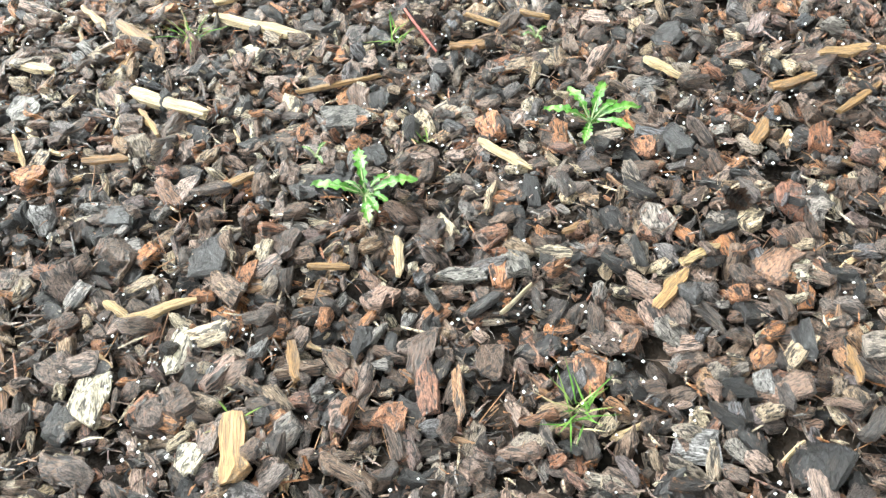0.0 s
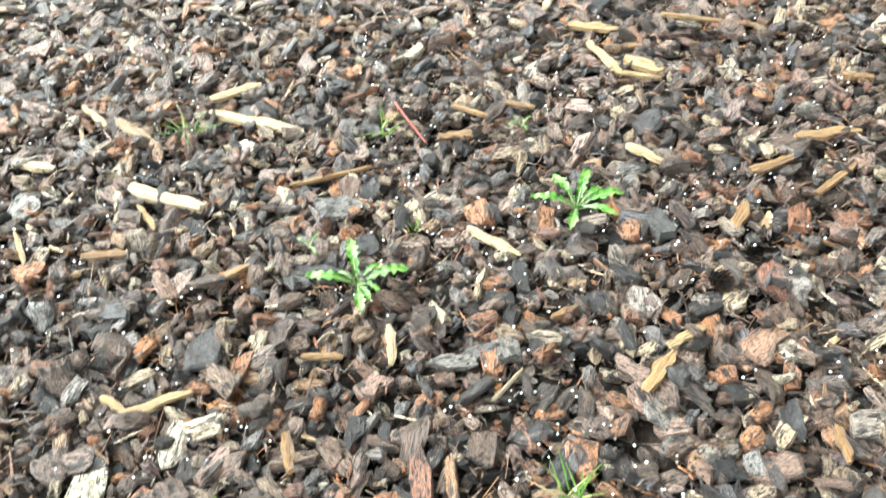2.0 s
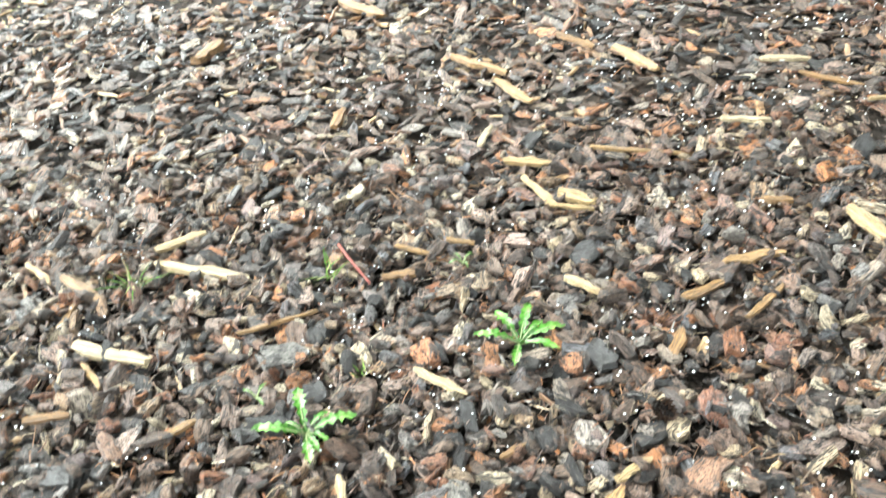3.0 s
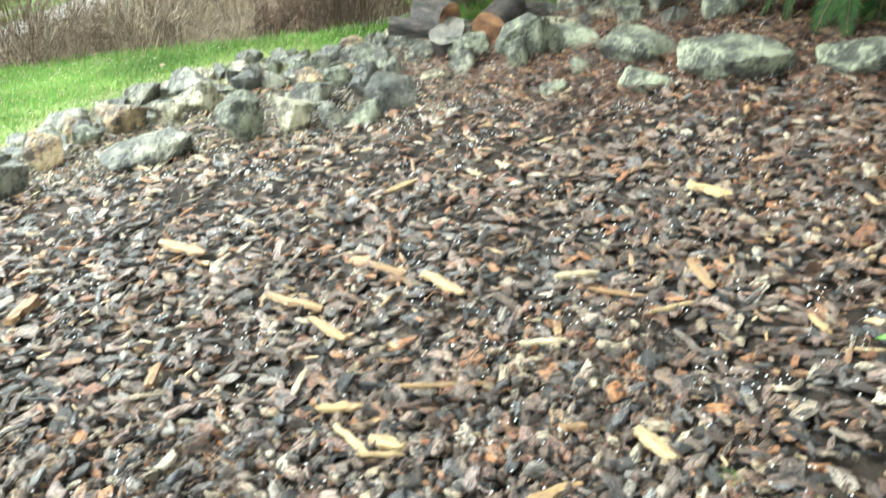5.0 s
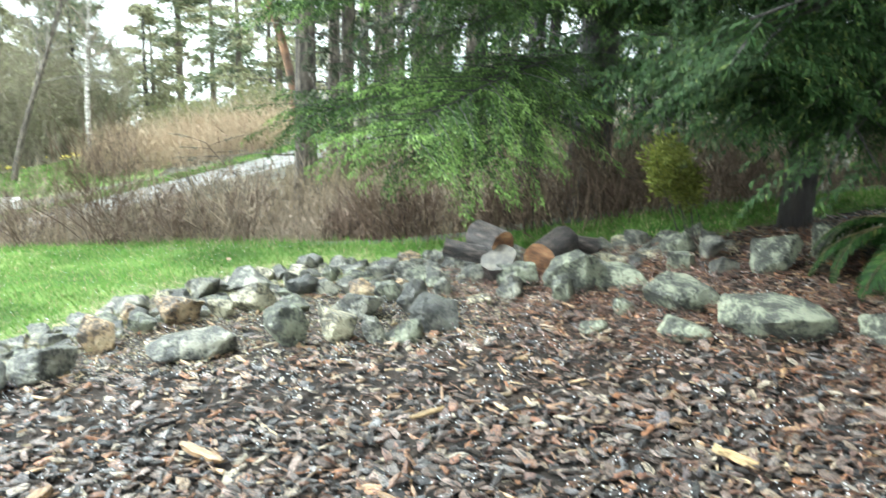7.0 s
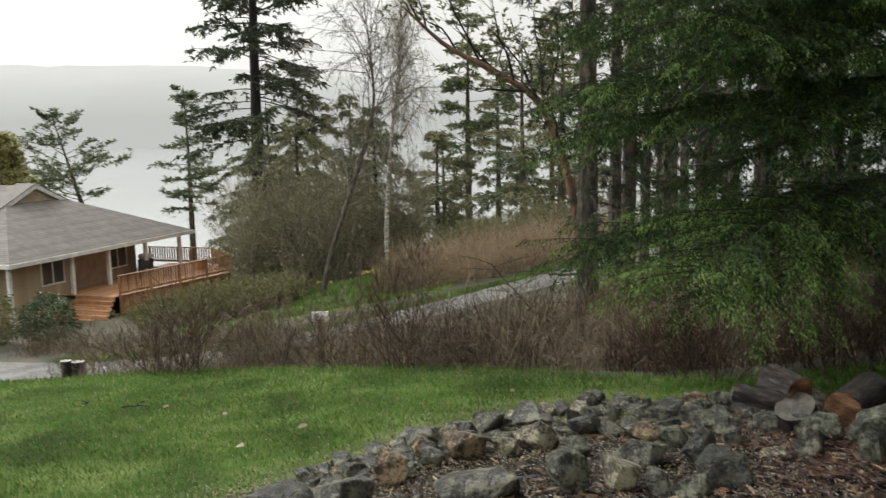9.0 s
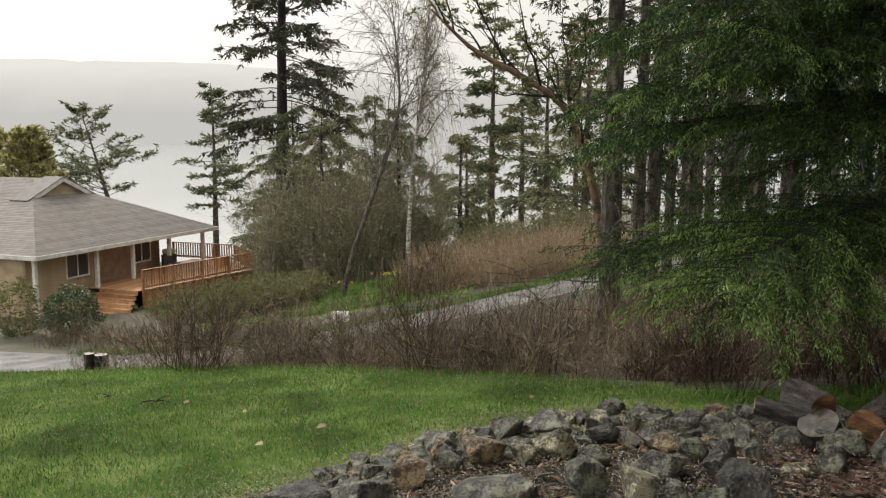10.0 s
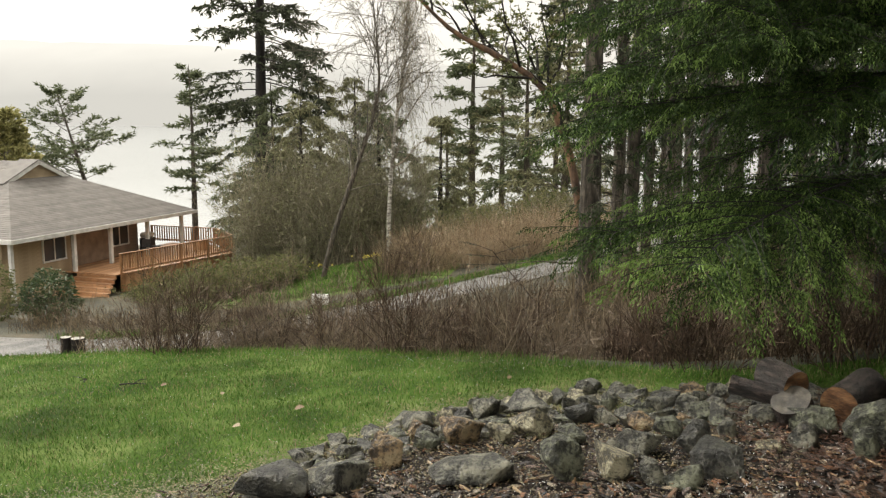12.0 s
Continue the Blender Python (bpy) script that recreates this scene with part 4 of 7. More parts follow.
# ---- the rock border ----
def rock_mesh(seed, flat, corners, mat, rough, dims):
    """A broken stone in its real size: the hull of a few corner points, its edges worn and its faces chipped."""
    r = np.random.default_rng(seed)
    p = unit(r.normal(0, 1, (corners, 3))) * r.uniform(0.78, 1.0, (corners, 1))
    p[:, 2] = np.minimum(p[:, 2], flat + r.normal(0, 0.06, corners))
    p *= np.asarray(dims) / 2
    w = max(dims)
    bm = bmesh.new()
    for q in p:
        bm.verts.new(q)
    bmesh.ops.convex_hull(bm, input=bm.verts[:])
    bmesh.ops.delete(bm, geom=[w_ for w_ in bm.verts if not w_.link_faces], context="VERTS")
    bmesh.ops.dissolve_limit(bm, angle_limit=radians(18), verts=bm.verts[:], edges=bm.edges[:])
    bmesh.ops.bevel(bm, geom=bm.edges[:], offset=0.012 * w + 0.001, segments=1, affect="EDGES")
    bmesh.ops.triangulate(bm, faces=bm.faces[:])
    for _ in range(3 if w > 0.2 else 2 if w > 0.1 else 1):
        long_e = [e for e in bm.edges if e.calc_length() > max(0.016, 0.085 * w)]
        if long_e:
            bmesh.ops.subdivide_edges(bm, edges=long_e, cuts=1)
            bmesh.ops.triangulate(bm, faces=bm.faces[:])
    v = np.array([w_.co[:] for w_ in bm.verts])
    lump = np.array([noise.noise((a + seed, b, c_)) * 0.8 + 0.6 * noise.noise((a * 3, b * 3 + seed, c_ * 3)) + 0.5 * noise.noise((a * 7, b * 7, c_ * 7 + seed)) for a, b, c_ in v * 2.4 / w])
    v = v * (1 + rough * lump)[:, None]
    lo, hi = v.min(0), v.max(0)
    v = (v - (lo + hi) / 2) / (hi - lo) * np.asarray(dims)
    for w_, co in zip(bm.verts, v):
        w_.co = co
    bm.normal_update()
    for e in bm.edges:
        e.smooth = not (len(e.link_faces) == 2 and e.calc_face_angle() > radians(27))
    return mesh_bm("border_rock", bm, mat, smooth=True)


ROCK_WORDS = {"g": "wet grey angular rock in the garden border", "d": "dark wet rock with broken faces in the border", "t": "tan rusty rock in the garden border",
              "c": "cream coloured pale rock in the border", "m": "lichen covered grey green boulder in the border"}
rock_spots = []


def border_rock(k, x, y, w, h, tone, deep=0.8, yaw=None, flat=0.8):
    r = np.random.default_rng(500 + k)
    h = max(0.7 * h, h - 0.07 * w)  # seen from above, part of the height is the top
    hh = h * 1.3
    yaw = r.uniform(-0.5, 0.5) if yaw is None else yaw
    me = rock_mesh(900 + k, flat, int(r.integers(18, 26)) if tone == "m" else int(r.integers(11, 17)), M_rock[tone], 0.11 if tone == "m" else 0.085, (w, max(w * deep, h), hh))
    m = Matrix.Translation(on_ground(x, y, hh * 0.5 - h * 0.28)) @ Euler((r.normal(0, 0.14), r.normal(0, 0.14), yaw)).to_matrix().to_4x4()
    rock_spots.append((x, y, w))
    return thing("border_rock", ROCK_WORDS[tone], "rock", m, me, group="rocks of the border")


# plan place, width, height, tone
ROCKS_FRONT = [(-1.11, 3.52, 0.32, 0.16, "d"), (-0.85, 3.65, 0.28, 0.15, "g"), (-0.28, 3.78, 0.40, 0.12, "g"), (0.13, 3.81, 0.21, 0.18, "m"), (0.36, 3.81, 0.2, 0.15, "c"),
               (0.52, 3.76, 0.1, 0.1, "g"), (0.65, 3.7, 0.17, 0.1, "m"), (0.8, 3.84, 0.25, 0.14, "d"), (-0.73, 3.98, 0.17, 0.15, "t"), (-0.93, 4.47, 0.18, 0.07, "g"),
               (-0.42, 4.39, 0.24, 0.14, "t"), (-0.23, 4.41, 0.14, 0.1, "c"), (-0.08, 4.54, 0.24, 0.16, "c"), (0.15, 4.37, 0.15, 0.09, "m"), (0.46, 4.19, 0.27, 0.13, "g"),
               (0.73, 4.18, 0.17, 0.15, "d"), (0.51, 4.64, 0.17, 0.09, "t"), (-0.95, 4.1, 0.13, 0.08, "g")]
ROCKS_BACK = [(0.19, 5.37, 0.14, 0.12, "g"), (-0.13, 4.99, 0.28, 0.14, "g"), (0.03, 5.16, 0.1, 0.1, "d"), (-0.54, 4.89, 0.19, 0.08, "g"), (-0.37, 4.86, 0.14, 0.13, "g"),
              (-0.71, 4.63, 0.23, 0.11, "g"), (-0.63, 4.4, 0.12, 0.09, "d"), (0.19, 4.78, 0.2, 0.12, "d"), (0.22, 5.09, 0.13, 0.09, "g"), (0.47, 5.24, 0.17, 0.07, "g"),
              (0.52, 5.36, 0.12, 0.06, "d"), (0.66, 5.09, 0.15, 0.1, "d"), (0.79, 5.42, 0.09, 0.07, "g"), (0.75, 5.11, 0.2, 0.07, "c"), (0.96, 5.35, 0.12, 0.08, "g"),
              (1.04, 5.1, 0.13, 0.05, "d"), (0.94, 4.73, 0.19, 0.09, "g"), (0.91, 4.43, 0.1, 0.09, "g"), (0.63, 4.46, 0.15, 0.1, "m")]
ROCKS_MOUND = [(1.16, 4.76, 0.2, 0.08, "g"), (0.33, 5.05, 0.1, 0.1, "m"), (1.31, 4.45, 0.26, 0.14, "m"), (1.57, 4.22, 0.34, 0.2, "m"), (1.23, 4.2, 0.15, 0.12, "g"),
               (1.08, 4.19, 0.15, 0.04, "c"), (1.44, 4.01, 0.13, 0.14, "m"), (1.73, 4.2, 0.37, 0.12, "m"), (1.91, 3.68, 0.37, 0.13, "m"), (1.44, 3.5, 0.13, 0.06, "m"),
               (1.64, 3.71, 0.1, 0.07, "m"), (1.76, 3.29, 0.22, 0.08, "m"), (2.09, 3.18, 0.46, 0.16, "m"), (2.5, 2.91, 0.39, 0.12, "m"), (2.46, 2.55, 0.2, 0.08, "g")]
ROCKS_RIGHT = [(2.27, 4.65, 0.2, 0.13, "m"), (2.16, 4.32, 0.17, 0.1, "m"), (2.37, 4.43, 0.15, 0.13, "g"), (2.3, 4.11, 0.15, 0.1, "d"), (2.54, 4.06, 0.3, 0.17, "m"),
               (1.93, 4.64, 0.14, 0.05, "c"), (2.11, 4.76, 0.14, 0.05, "g"), (2.23, 4.82, 0.08, 0.03, "g"), (1.79, 4.57, 0.09, 0.06, "g"), (1.99, 4.52, 0.09, 0.06, "d"), (2.88, 4.16, 0.24, 0.17, "m")]
rk = 0
for rows_r in (ROCKS_FRONT, ROCKS_BACK, ROCKS_MOUND, ROCKS_RIGHT):
    for x, y, w, h, tone in rows_r:
        border_rock(rk, x, y, w * 1.0, h * 1.16, tone, flat=0.55 if w > 2.2 * h else 0.75)
        rk += 1
# smaller stones wedged between
r_fill = np.random.default_rng(77)
for _ in range(2500):
    if len(rock_spots) > 330:
        break
    x = r_fill.uniform(-1.25, 2.6)
    y = lawn_start(x) - r_fill.uniform(0.03, 0.9 if x < 1.2 else 0.55)
    w = r_fill.uniform(0.05, 0.17)
    if all((x - a) ** 2 + (y - b) ** 2 > (0.31 * (w + c_)) ** 2 for a, b, c_ in rock_spots):
        border_rock(rk, x, y, w, w * r_fill.uniform(0.5, 0.8), str(r_fill.choice(list("gggdmct"), p=[0.2, 0.2, 0.15, 0.15, 0.15, 0.1, 0.05])))
        rk += 1


# ---- cut logs on the border ----
def log_mesh(length, radius, seed, bend=0.0):
    """A bark-covered round, along x, with uneven bark; without its ends."""
    r = np.random.default_rng(seed)
    k, sides = 12, 26
    v, f = [], []
    for i in range(k):
        t = i / (k - 1)
        for j in range(sides):
            a = j * 2 * math.pi / sides
            rr = radius * (1 + 0.05 * noise.noise((t * 3 + seed, math.cos(a) * 1.5, math.sin(a) * 1.5)) + 0.035 * noise.noise((t * 4, math.cos(a) * 7 + seed, math.sin(a) * 7)))
            v.append(((t - 0.5) * length, rr * math.cos(a), rr * math.sin(a) + bend * math.sin(math.pi * t)))
    for i in range(k - 1):
        for j in range(sides):
            a, b = i * sides + j, i * sides + (j + 1) % sides
            f.append((a, b, b + sides, a + sides))
    ends = []
    for i, x in ((0, -0.5), (k - 1, 0.5)):
        ring = np.array(v[i * sides:(i + 1) * sides])
        ends.append(ring)
    return np.array(v), np.array(f), ends


def end_disc(ring, seed, dish=0.006):
    """The sawn end: rings of a slightly uneven disc."""
    c = ring.mean(0)
    rows_d = [ring + (ring - c) * -0.005, c + (ring - c) * 0.7, c + (ring - c) * 0.35]
    v = np.concatenate(rows_d + [c[None]])
    v[:, 0] += np.array([dish * noise.noise((p_[1] * 40, p_[2] * 40, seed)) for p_ in v])
    s = len(ring)
    f = []
    for k in range(2):
        for j in range(s):
            a, b = k * s + j, k * s + (j + 1) % s
            f.append((a, b, b + s, a + s))
    t = [(2 * s + j, 2 * s + (j + 1) % s, 3 * s) for j in range(s)]
    return v, [np.array(f), np.array(t)]


def cut_log(name_label, p0, p1, radius, seed, split=None):
    """A cut log from end p0 to end p1."""
    a, b = Vector(p0), Vector(p1)
    axis = (b - a).normalized()
    side_ = axis.cross(Vector((0, 0, 1))).normalized() * -1
    m = Matrix.Translation((a + b) / 2) @ Matrix((axis, side_, axis.cross(side_))).transposed().to_4x4()
    e = thing("cut_log", name_label, "log", m, group="cut logs")
    v, f, ends = log_mesh((b - a).length, radius, seed)
    me = mesh_np("bark", v, [f], M_logbark)
    part("bark", me, e, "rough wet purple brown bark")
    for i, ring in enumerate(ends):
        dv, df = end_disc(ring, seed + i)
        part("sawn_end", mesh_np("sawn_end", dv, df, split if split and i == 0 else M_endgrain), e, "torn orange end" if split and i == 0 else "weathered grey brown sawn end")
    return e


cut_log("dark wet log lying on the rock border", (0.955, 4.70, 0.165), (1.19, 4.62, 0.135), 0.05, 1)
cut_log("short thick log with torn orange end", (1.265, 4.63, 0.19), (1.145, 4.80, 0.215), 0.085, 2, split=M_torn)
cut_log("sawn log round with a broad grey end", (1.22, 4.52, 0.155), (1.275, 4.58, 0.03), 0.098, 3)
cut_log("thick split log with torn orange end on the border", (1.46, 4.57, 0.125), (1.67, 4.86, 0.155), 0.095, 4, split=M_torn)
cut_log("dark wet log behind the boulders", (1.64, 4.93, 0.135), (1.88, 4.88, 0.115), 0.055, 5)

# ---- the lawn ----
def lawn_points(n, r, x0, x1, y0, y1):
    x, y = r.uniform(x0, x1, n), r.uniform(y0, y1, n)
    ragged = 0.10 * np.sin(x * 9) + r.normal(0, 0.07, n)
    k = (y > lawn_start(x) + 0.08 + ragged) & (y < lawn_end(x) + 0.35 + 0.65 * (1 - step(-1.0, 1.5, x)) + r.normal(0, 0.1, n))
    return x[k], y[k]


def grass_mesh(name, x, y, r, low, high, width):
    n = len(x)
    patch = np.array([noise.noise((a * 0.9, b * 0.9, 2)) + 0.5 * noise.noise((a * 3.5, b * 3.5, 6)) for a, b in zip(x, y)])
    L = r.uniform(low, high, n) * (1 + 0.3 * patch)
    a = r.uniform(0, 6.28, n)
    lean = r.uniform(0.1, 0.75, n)
    d = unit(np.stack([np.cos(a) * lean, np.sin(a) * lean, np.ones(n)], -1))
    s = np.stack([-np.sin(a), np.cos(a), np.zeros(n)], -1)
    bend = np.stack([np.cos(a), np.sin(a), -0.5 * np.ones(n)], -1) * (L * lean * 0.45)[:, None]
    v, q = blades(np.stack([x, y, height(x, y) - 0.006], -1), d, s, L, r.uniform(0.6, 1.2, n) * width, bend)
    return mesh_np(name, v, [q], M_blade)


r_lawn = np.random.default_rng(31)
x, y = lawn_points(230000, r_lawn, -7.5, 5.0, 2.6, 9.0)
thing("lawn_grass", "bright green uneven wet lawn grass", "grass", me=grass_mesh("lawn_grass", x, y, r_lawn, 0.022, 0.055, 0.005), kind="stuff")
x, y = lawn_points(60000, r_lawn, -16.0, -7.5, 2.6, 10.0)
thing("lawn_grass", "bright green wet lawn grass further off", "grass", me=grass_mesh("lawn_grass", x, y, r_lawn, 0.03, 0.07, 0.008), kind="stuff")
# taller blades where the mower does not reach
x = r_lawn.uniform(-8, 5, 9000)
y = lawn_end(x) + 0.1 + 0.75 * (1 - step(-1.0, 1.5, x)) + r_lawn.normal(0.1, 0.16, 9000)
thing("tall_grass", "tall unmown grass along the end of the lawn", "grass", me=grass_mesh("tall_grass", x, y, r_lawn, 0.04, 0.10, 0.005), kind="stuff")
# yellow moss and litter along the border
n = 26000
x = r_lawn.uniform(-3.2, 0.6, n)
y = lawn_start(x) + r_lawn.normal(-0.22, 0.3, n)
a = r_lawn.uniform(0, 6.28, n)
d = np.stack([np.cos(a), np.sin(a), r_lawn.uniform(0, 0.5, n)], -1)
v, q = blades(np.stack([x, y, height(x, y) + r_lawn.uniform(0.005, 0.04, n)], -1), unit(d), np.stack([-np.sin(a), np.cos(a), np.zeros(n)], -1), r_lawn.uniform(0.008, 0.024, n), r_lawn.uniform(0.004, 0.010, n))
thing("moss_litter", "yellowish moss and small leaf litter beside the rocks", "moss", me=mesh_np("moss_litter", v, [q], M_litter), kind="stuff")
n = 3400
x, y = lawn_points(n, r_lawn, -6.5, 1.5, 2.8, 8.3)
clump = np.array([noise.noise((p_ * 1.1, q_ * 1.1, 5)) for p_, q_ in zip(x, y)])
k = clump > -0.15 + r_lawn.uniform(-0.3, 0.3, len(x))
x, y = x[k], y[k]
v, q = beads(np.stack([x, y, height(x, y) + r_lawn.uniform(0.012, 0.035, len(x))], -1), r_lawn.uniform(0.0016, 0.003, len(x)))
thing("hailstones", "small white hailstones caught in the lawn grass", "hail", me=mesh_np("hailstones", v, [q], M_hail), kind="stuff")


n = 7000
x = r_lawn.uniform(-2.4, 0.5, n)
y = lawn_start(x) - np.abs(r_lawn.normal(0, 0.26, n))
tuft = np.array([noise.noise((p_ * 3.1, q_ * 3.1, 8)) for p_, q_ in zip(x, y)])
k = tuft > 0.02
thing("creeping_grass", "thin yellowish grass creeping in among the border rocks", "grass", me=grass_mesh("creeping_grass", x[k], y[k], r_lawn, 0.015, 0.045, 0.005), kind="stuff")


def fallen_leaf(x, y, size, yaw):
    n_ = 9
    v = []
    for i in range(n_):
        t = i / (n_ - 1)
        w = 0.5 * math.sin(math.pi * t) ** 0.7 * (1 + 0.25 * (-1) ** i)
        for s in (-1, 0, 1):
            v.append((t - 0.5, s * w * 0.7, 0.12 * abs(s) * w + 0.08 * math.sin(3 * t)))
    i3 = np.arange(n_ * 3).reshape(n_, 3)
    q_ = np.stack([i3[:-1, :-1], i3[1:, :-1], i3[1:, 1:], i3[:-1, 1:]], -1).reshape(-1, 4)
    m = Matrix.Translation(on_ground(x, y, 0.045)) @ Euler((0.25, -0.2, yaw)).to_matrix().to_4x4() @ Matrix.Diagonal((size, size, size, 1))
    return thing("fallen_leaf", "curled pale brown dead leaf on the grass", "leaf", m, mesh_np("fallen_leaf", np.array(v), [q_], M_leaf), group="leaves on the lawn")


for x, y, s, a in [(-1.56, 5.03, 0.065, 0.4), (-1.78, 4.59, 0.06, -0.2), (-2.93, 5.84, 0.05, 0.7), (-0.35, 5.9, 0.045, 1.2), (-2.3, 5.5, 0.04, 1.4)]:
    fallen_leaf(x, y, s, a)


def twig_piece(x, y, length, yaw, seed):
    r = np.random.default_rng(seed)
    k = 7
    p = np.stack([np.linspace(-0.5, 0.5, k) * length, np.cumsum(r.normal(0, 0.012, k)), np.abs(np.cumsum(r.normal(0, 0.008, k)))], -1)
    v, q = tubes(p[None], np.linspace(0.007, 0.003, k)[None], 6)
    side_p = np.stack([p[3], p[3] + (0.04, 0.05, 0.02), p[3] + (0.09, 0.07, 0.02)])[None]
    v2, q2 = tubes(side_p, np.array([[0.004, 0.003, 0.002]]), 5)
    vv, ff = joined([(v, q), (v2, q2)])
    m = Matrix.Translation(on_ground(x, y, 0.04)) @ Euler((0, 0, yaw)).to_matrix().to_4x4()
    return thing("twig", "dark forked dead twig on the grass", "twig", m, mesh_np("twig", vv, ff, M_trunk_dark))


twig_piece(-3.2, 5.86, 0.2, 0.2, 1)
twig_piece(-3.75, 6.05, 0.08, 2.6, 2)


# ---- weeds in the mulch ----
def toothed_leaf(length, seed, lift):
    """A dandelion leaf along x: toothed edges, hollow along the midrib, arching."""
    r = np.random.default_rng(seed)
    k = 19
    v = []
    for i in range(k):
        t = i / (k - 1)
        w = 0.15 * (0.12 + 1.0 * t ** 0.8 * (1 - t ** 5)) * (1.0 if i % 3 == 1 else 0.52 if i % 3 == 2 else 0.75) * r.uniform(0.85, 1.15)
        back_ = 0.02 if i % 3 == 1 else 0.0
        arch = lift * math.sin(math.pi * min(1, t * 0.85)) + 0.01 * r.normal()
        for s, dz in ((-1, 0.03 + 0.02 * r.normal()), (-0.45, 0.01), (0, -0.012), (0.45, 0.01), (1, 0.03 + 0.02 * r.normal())):
            v.append(((t - back_ * abs(s)) * length, s * w * length * 1.25, (arch + dz * abs(s)) * length))
    i5 = np.arange(k * 5).reshape(k, 5)
    q_ = np.stack([i5[:-1, :-1], i5[1:, :-1], i5[1:, 1:], i5[:-1, 1:]], -1).reshape(-1, 4)
    rib = np.array([[(t * length, 0, (lift * math.sin(math.pi * min(1, t * 0.85)) - 0.008) * length) for t in np.linspace(0, 0.92, 7)]])
    rv, rq = tubes(rib, np.linspace(0.0022, 0.0007, 7)[None], 5)
    return np.array(v), q_, rv, rq


def dandelion(x, y, leaves, label, seed, up=0.04):
    e = thing("dandelion", label, "weed", pose(*on_ground(x, y, up)), group="weeds in the mulch")
    for i, (a, L, lift) in enumerate(leaves):
        v, q_, rv, rq = toothed_leaf(L, seed + i, lift)
        m = Euler((0, -0.12, radians(a))).to_matrix().to_4x4()
        lf = part("leaf", mesh_np("leaf", v, [q_], M_dandelion), e, "", m)
        part("midrib", mesh_np("midrib", rv, [rq], M_midrib), lf, "pale midrib")
    return e


dandelion(0.209, 1.14, [(118, 0.078, 0.2), (72, 0.085, 0.22), (40, 0.06, 0.25), (14, 0.085, 0.2), (-28, 0.072, 0.2), (-105, 0.068, 0.16), (172, 0.08, 0.2)], "bright green dandelion rosette growing in bark mulch", 10)
dandelion(-0.148, 0.988, [(102, 0.088, 0.2), (178, 0.085, 0.18), (150, 0.04, 0.3), (12, 0.085, 0.2), (45, 0.05, 0.3), (-35, 0.05, 0.3), (-80, 0.07, 0.15), (-62, 0.052, 0.25)], "small ragged dandelion beside a dark nugget of bark", 30)
dandelion(-0.235, 1.075, [(60, 0.03, 0.3), (150, 0.028, 0.3), (-60, 0.03, 0.3)], "tiny green seedling in bark mulch", 50)
dandelion(1.5, 1.36, [(150, 0.10, 0.3), (95, 0.07, 0.35), (20, 0.08, 0.3), (-60, 0.07, 0.3), (-130, 0.07, 0.3)], "young green weed with broad leaves in mulch", 60)
dandelion(0.13, 1.375, [(40, 0.03, 0.4), (130, 0.028, 0.4), (-70, 0.026, 0.4), (200, 0.03, 0.4)], "tiny green seedling in bark mulch", 70)


def grass_tuft(x, y, n_, L, seed):
    r = np.random.default_rng(seed)
    a = r.uniform(0, 6.28, n_)
    lean = r.uniform(0.3, 1.5, n_)
    d = unit(np.stack([np.cos(a) * lean, np.sin(a) * lean, np.ones(n_)], -1))
    LL = r.uniform(0.5, 1.1, n_) * L
    bend = np.stack([np.cos(a), np.sin(a), -np.ones(n_)], -1) * (LL * 0.3)[:, None]
    v, q_ = blades(np.stack([r.normal(0, 0.008, n_), r.normal(0, 0.008, n_), np.zeros(n_)], -1), d, np.stack([-np.sin(a), np.cos(a), np.zeros(n_)], -1), LL, np.full(n_, 0.0028), bend)
    return thing("grass_tuft", "thin straggling tuft of green grass in mulch", "grass", pose(*on_ground(x, y, 0.032)), mesh_np("grass_tuft", v, [q_], M_blade), group="grass tufts in the mulch")


for x, y, n_, L, sd in [(-0.51, 1.40, 16, 0.075, 1), (-0.13, 1.385, 12, 0.06, 2), (0.154, 0.608, 26, 0.06, 3), (-0.29, 0.60, 7, 0.03, 4), (-0.06, 1.12, 6, 0.03, 5), (0.99, 1.2, 8, 0.04, 6)]:
    grass_tuft(x, y, n_, L, sd)


def pine_cone(x, y, size, yaw, seed):
    """A small open cone lying down: a core with rows of pointed scales."""
    e = thing("pine_cone", "small dark wet cone lying in mulch", "cone", pose(*on_ground(x, y, 0.03), 80, 0, yaw), group="cones in the mulch")
    v, q_ = tubes(np.array([[(0, 0, -size * 0.5), (0, 0, 0), (0, 0, size * 0.5)]]), np.array([[size * 0.15, size * 0.2, size * 0.05]]), 8)
    part("core", mesh_np("core", v, [q_], M_trunk_dark), e)
    base_, d, s, L = [], [], [], []
    for i in range(46):
        t = i / 45
        a = i * 2.39996
        base_.append((0, 0, (t - 0.5) * size))
        d.append((math.cos(a), math.sin(a), 0.35))
        s.append((-math.sin(a), math.cos(a), 0))
        L.append(size * (0.42 * math.sin(math.pi * (0.12 + 0.85 * t)) + 0.06))
    v, q_ = blades(np.array(base_), unit(np.array(d)), np.array(s), np.array(L), np.array(L) * 0.75, np.array([(0, 0, 0.06 * size)] * 46))
    me = mesh_np("scale_coat", v, [q_], M_chip["b"])
    tagged(part("scale_coat", me, e, "dark brown open scales"), kind="stuff")
    return e


pine_cone(0.41, 0.97, 0.05, 30, 1)
pine_cone(-0.06, 1.445, 0.045, 80, 2)
pine_cone(1.51, 1.76, 0.06, -20, 3)
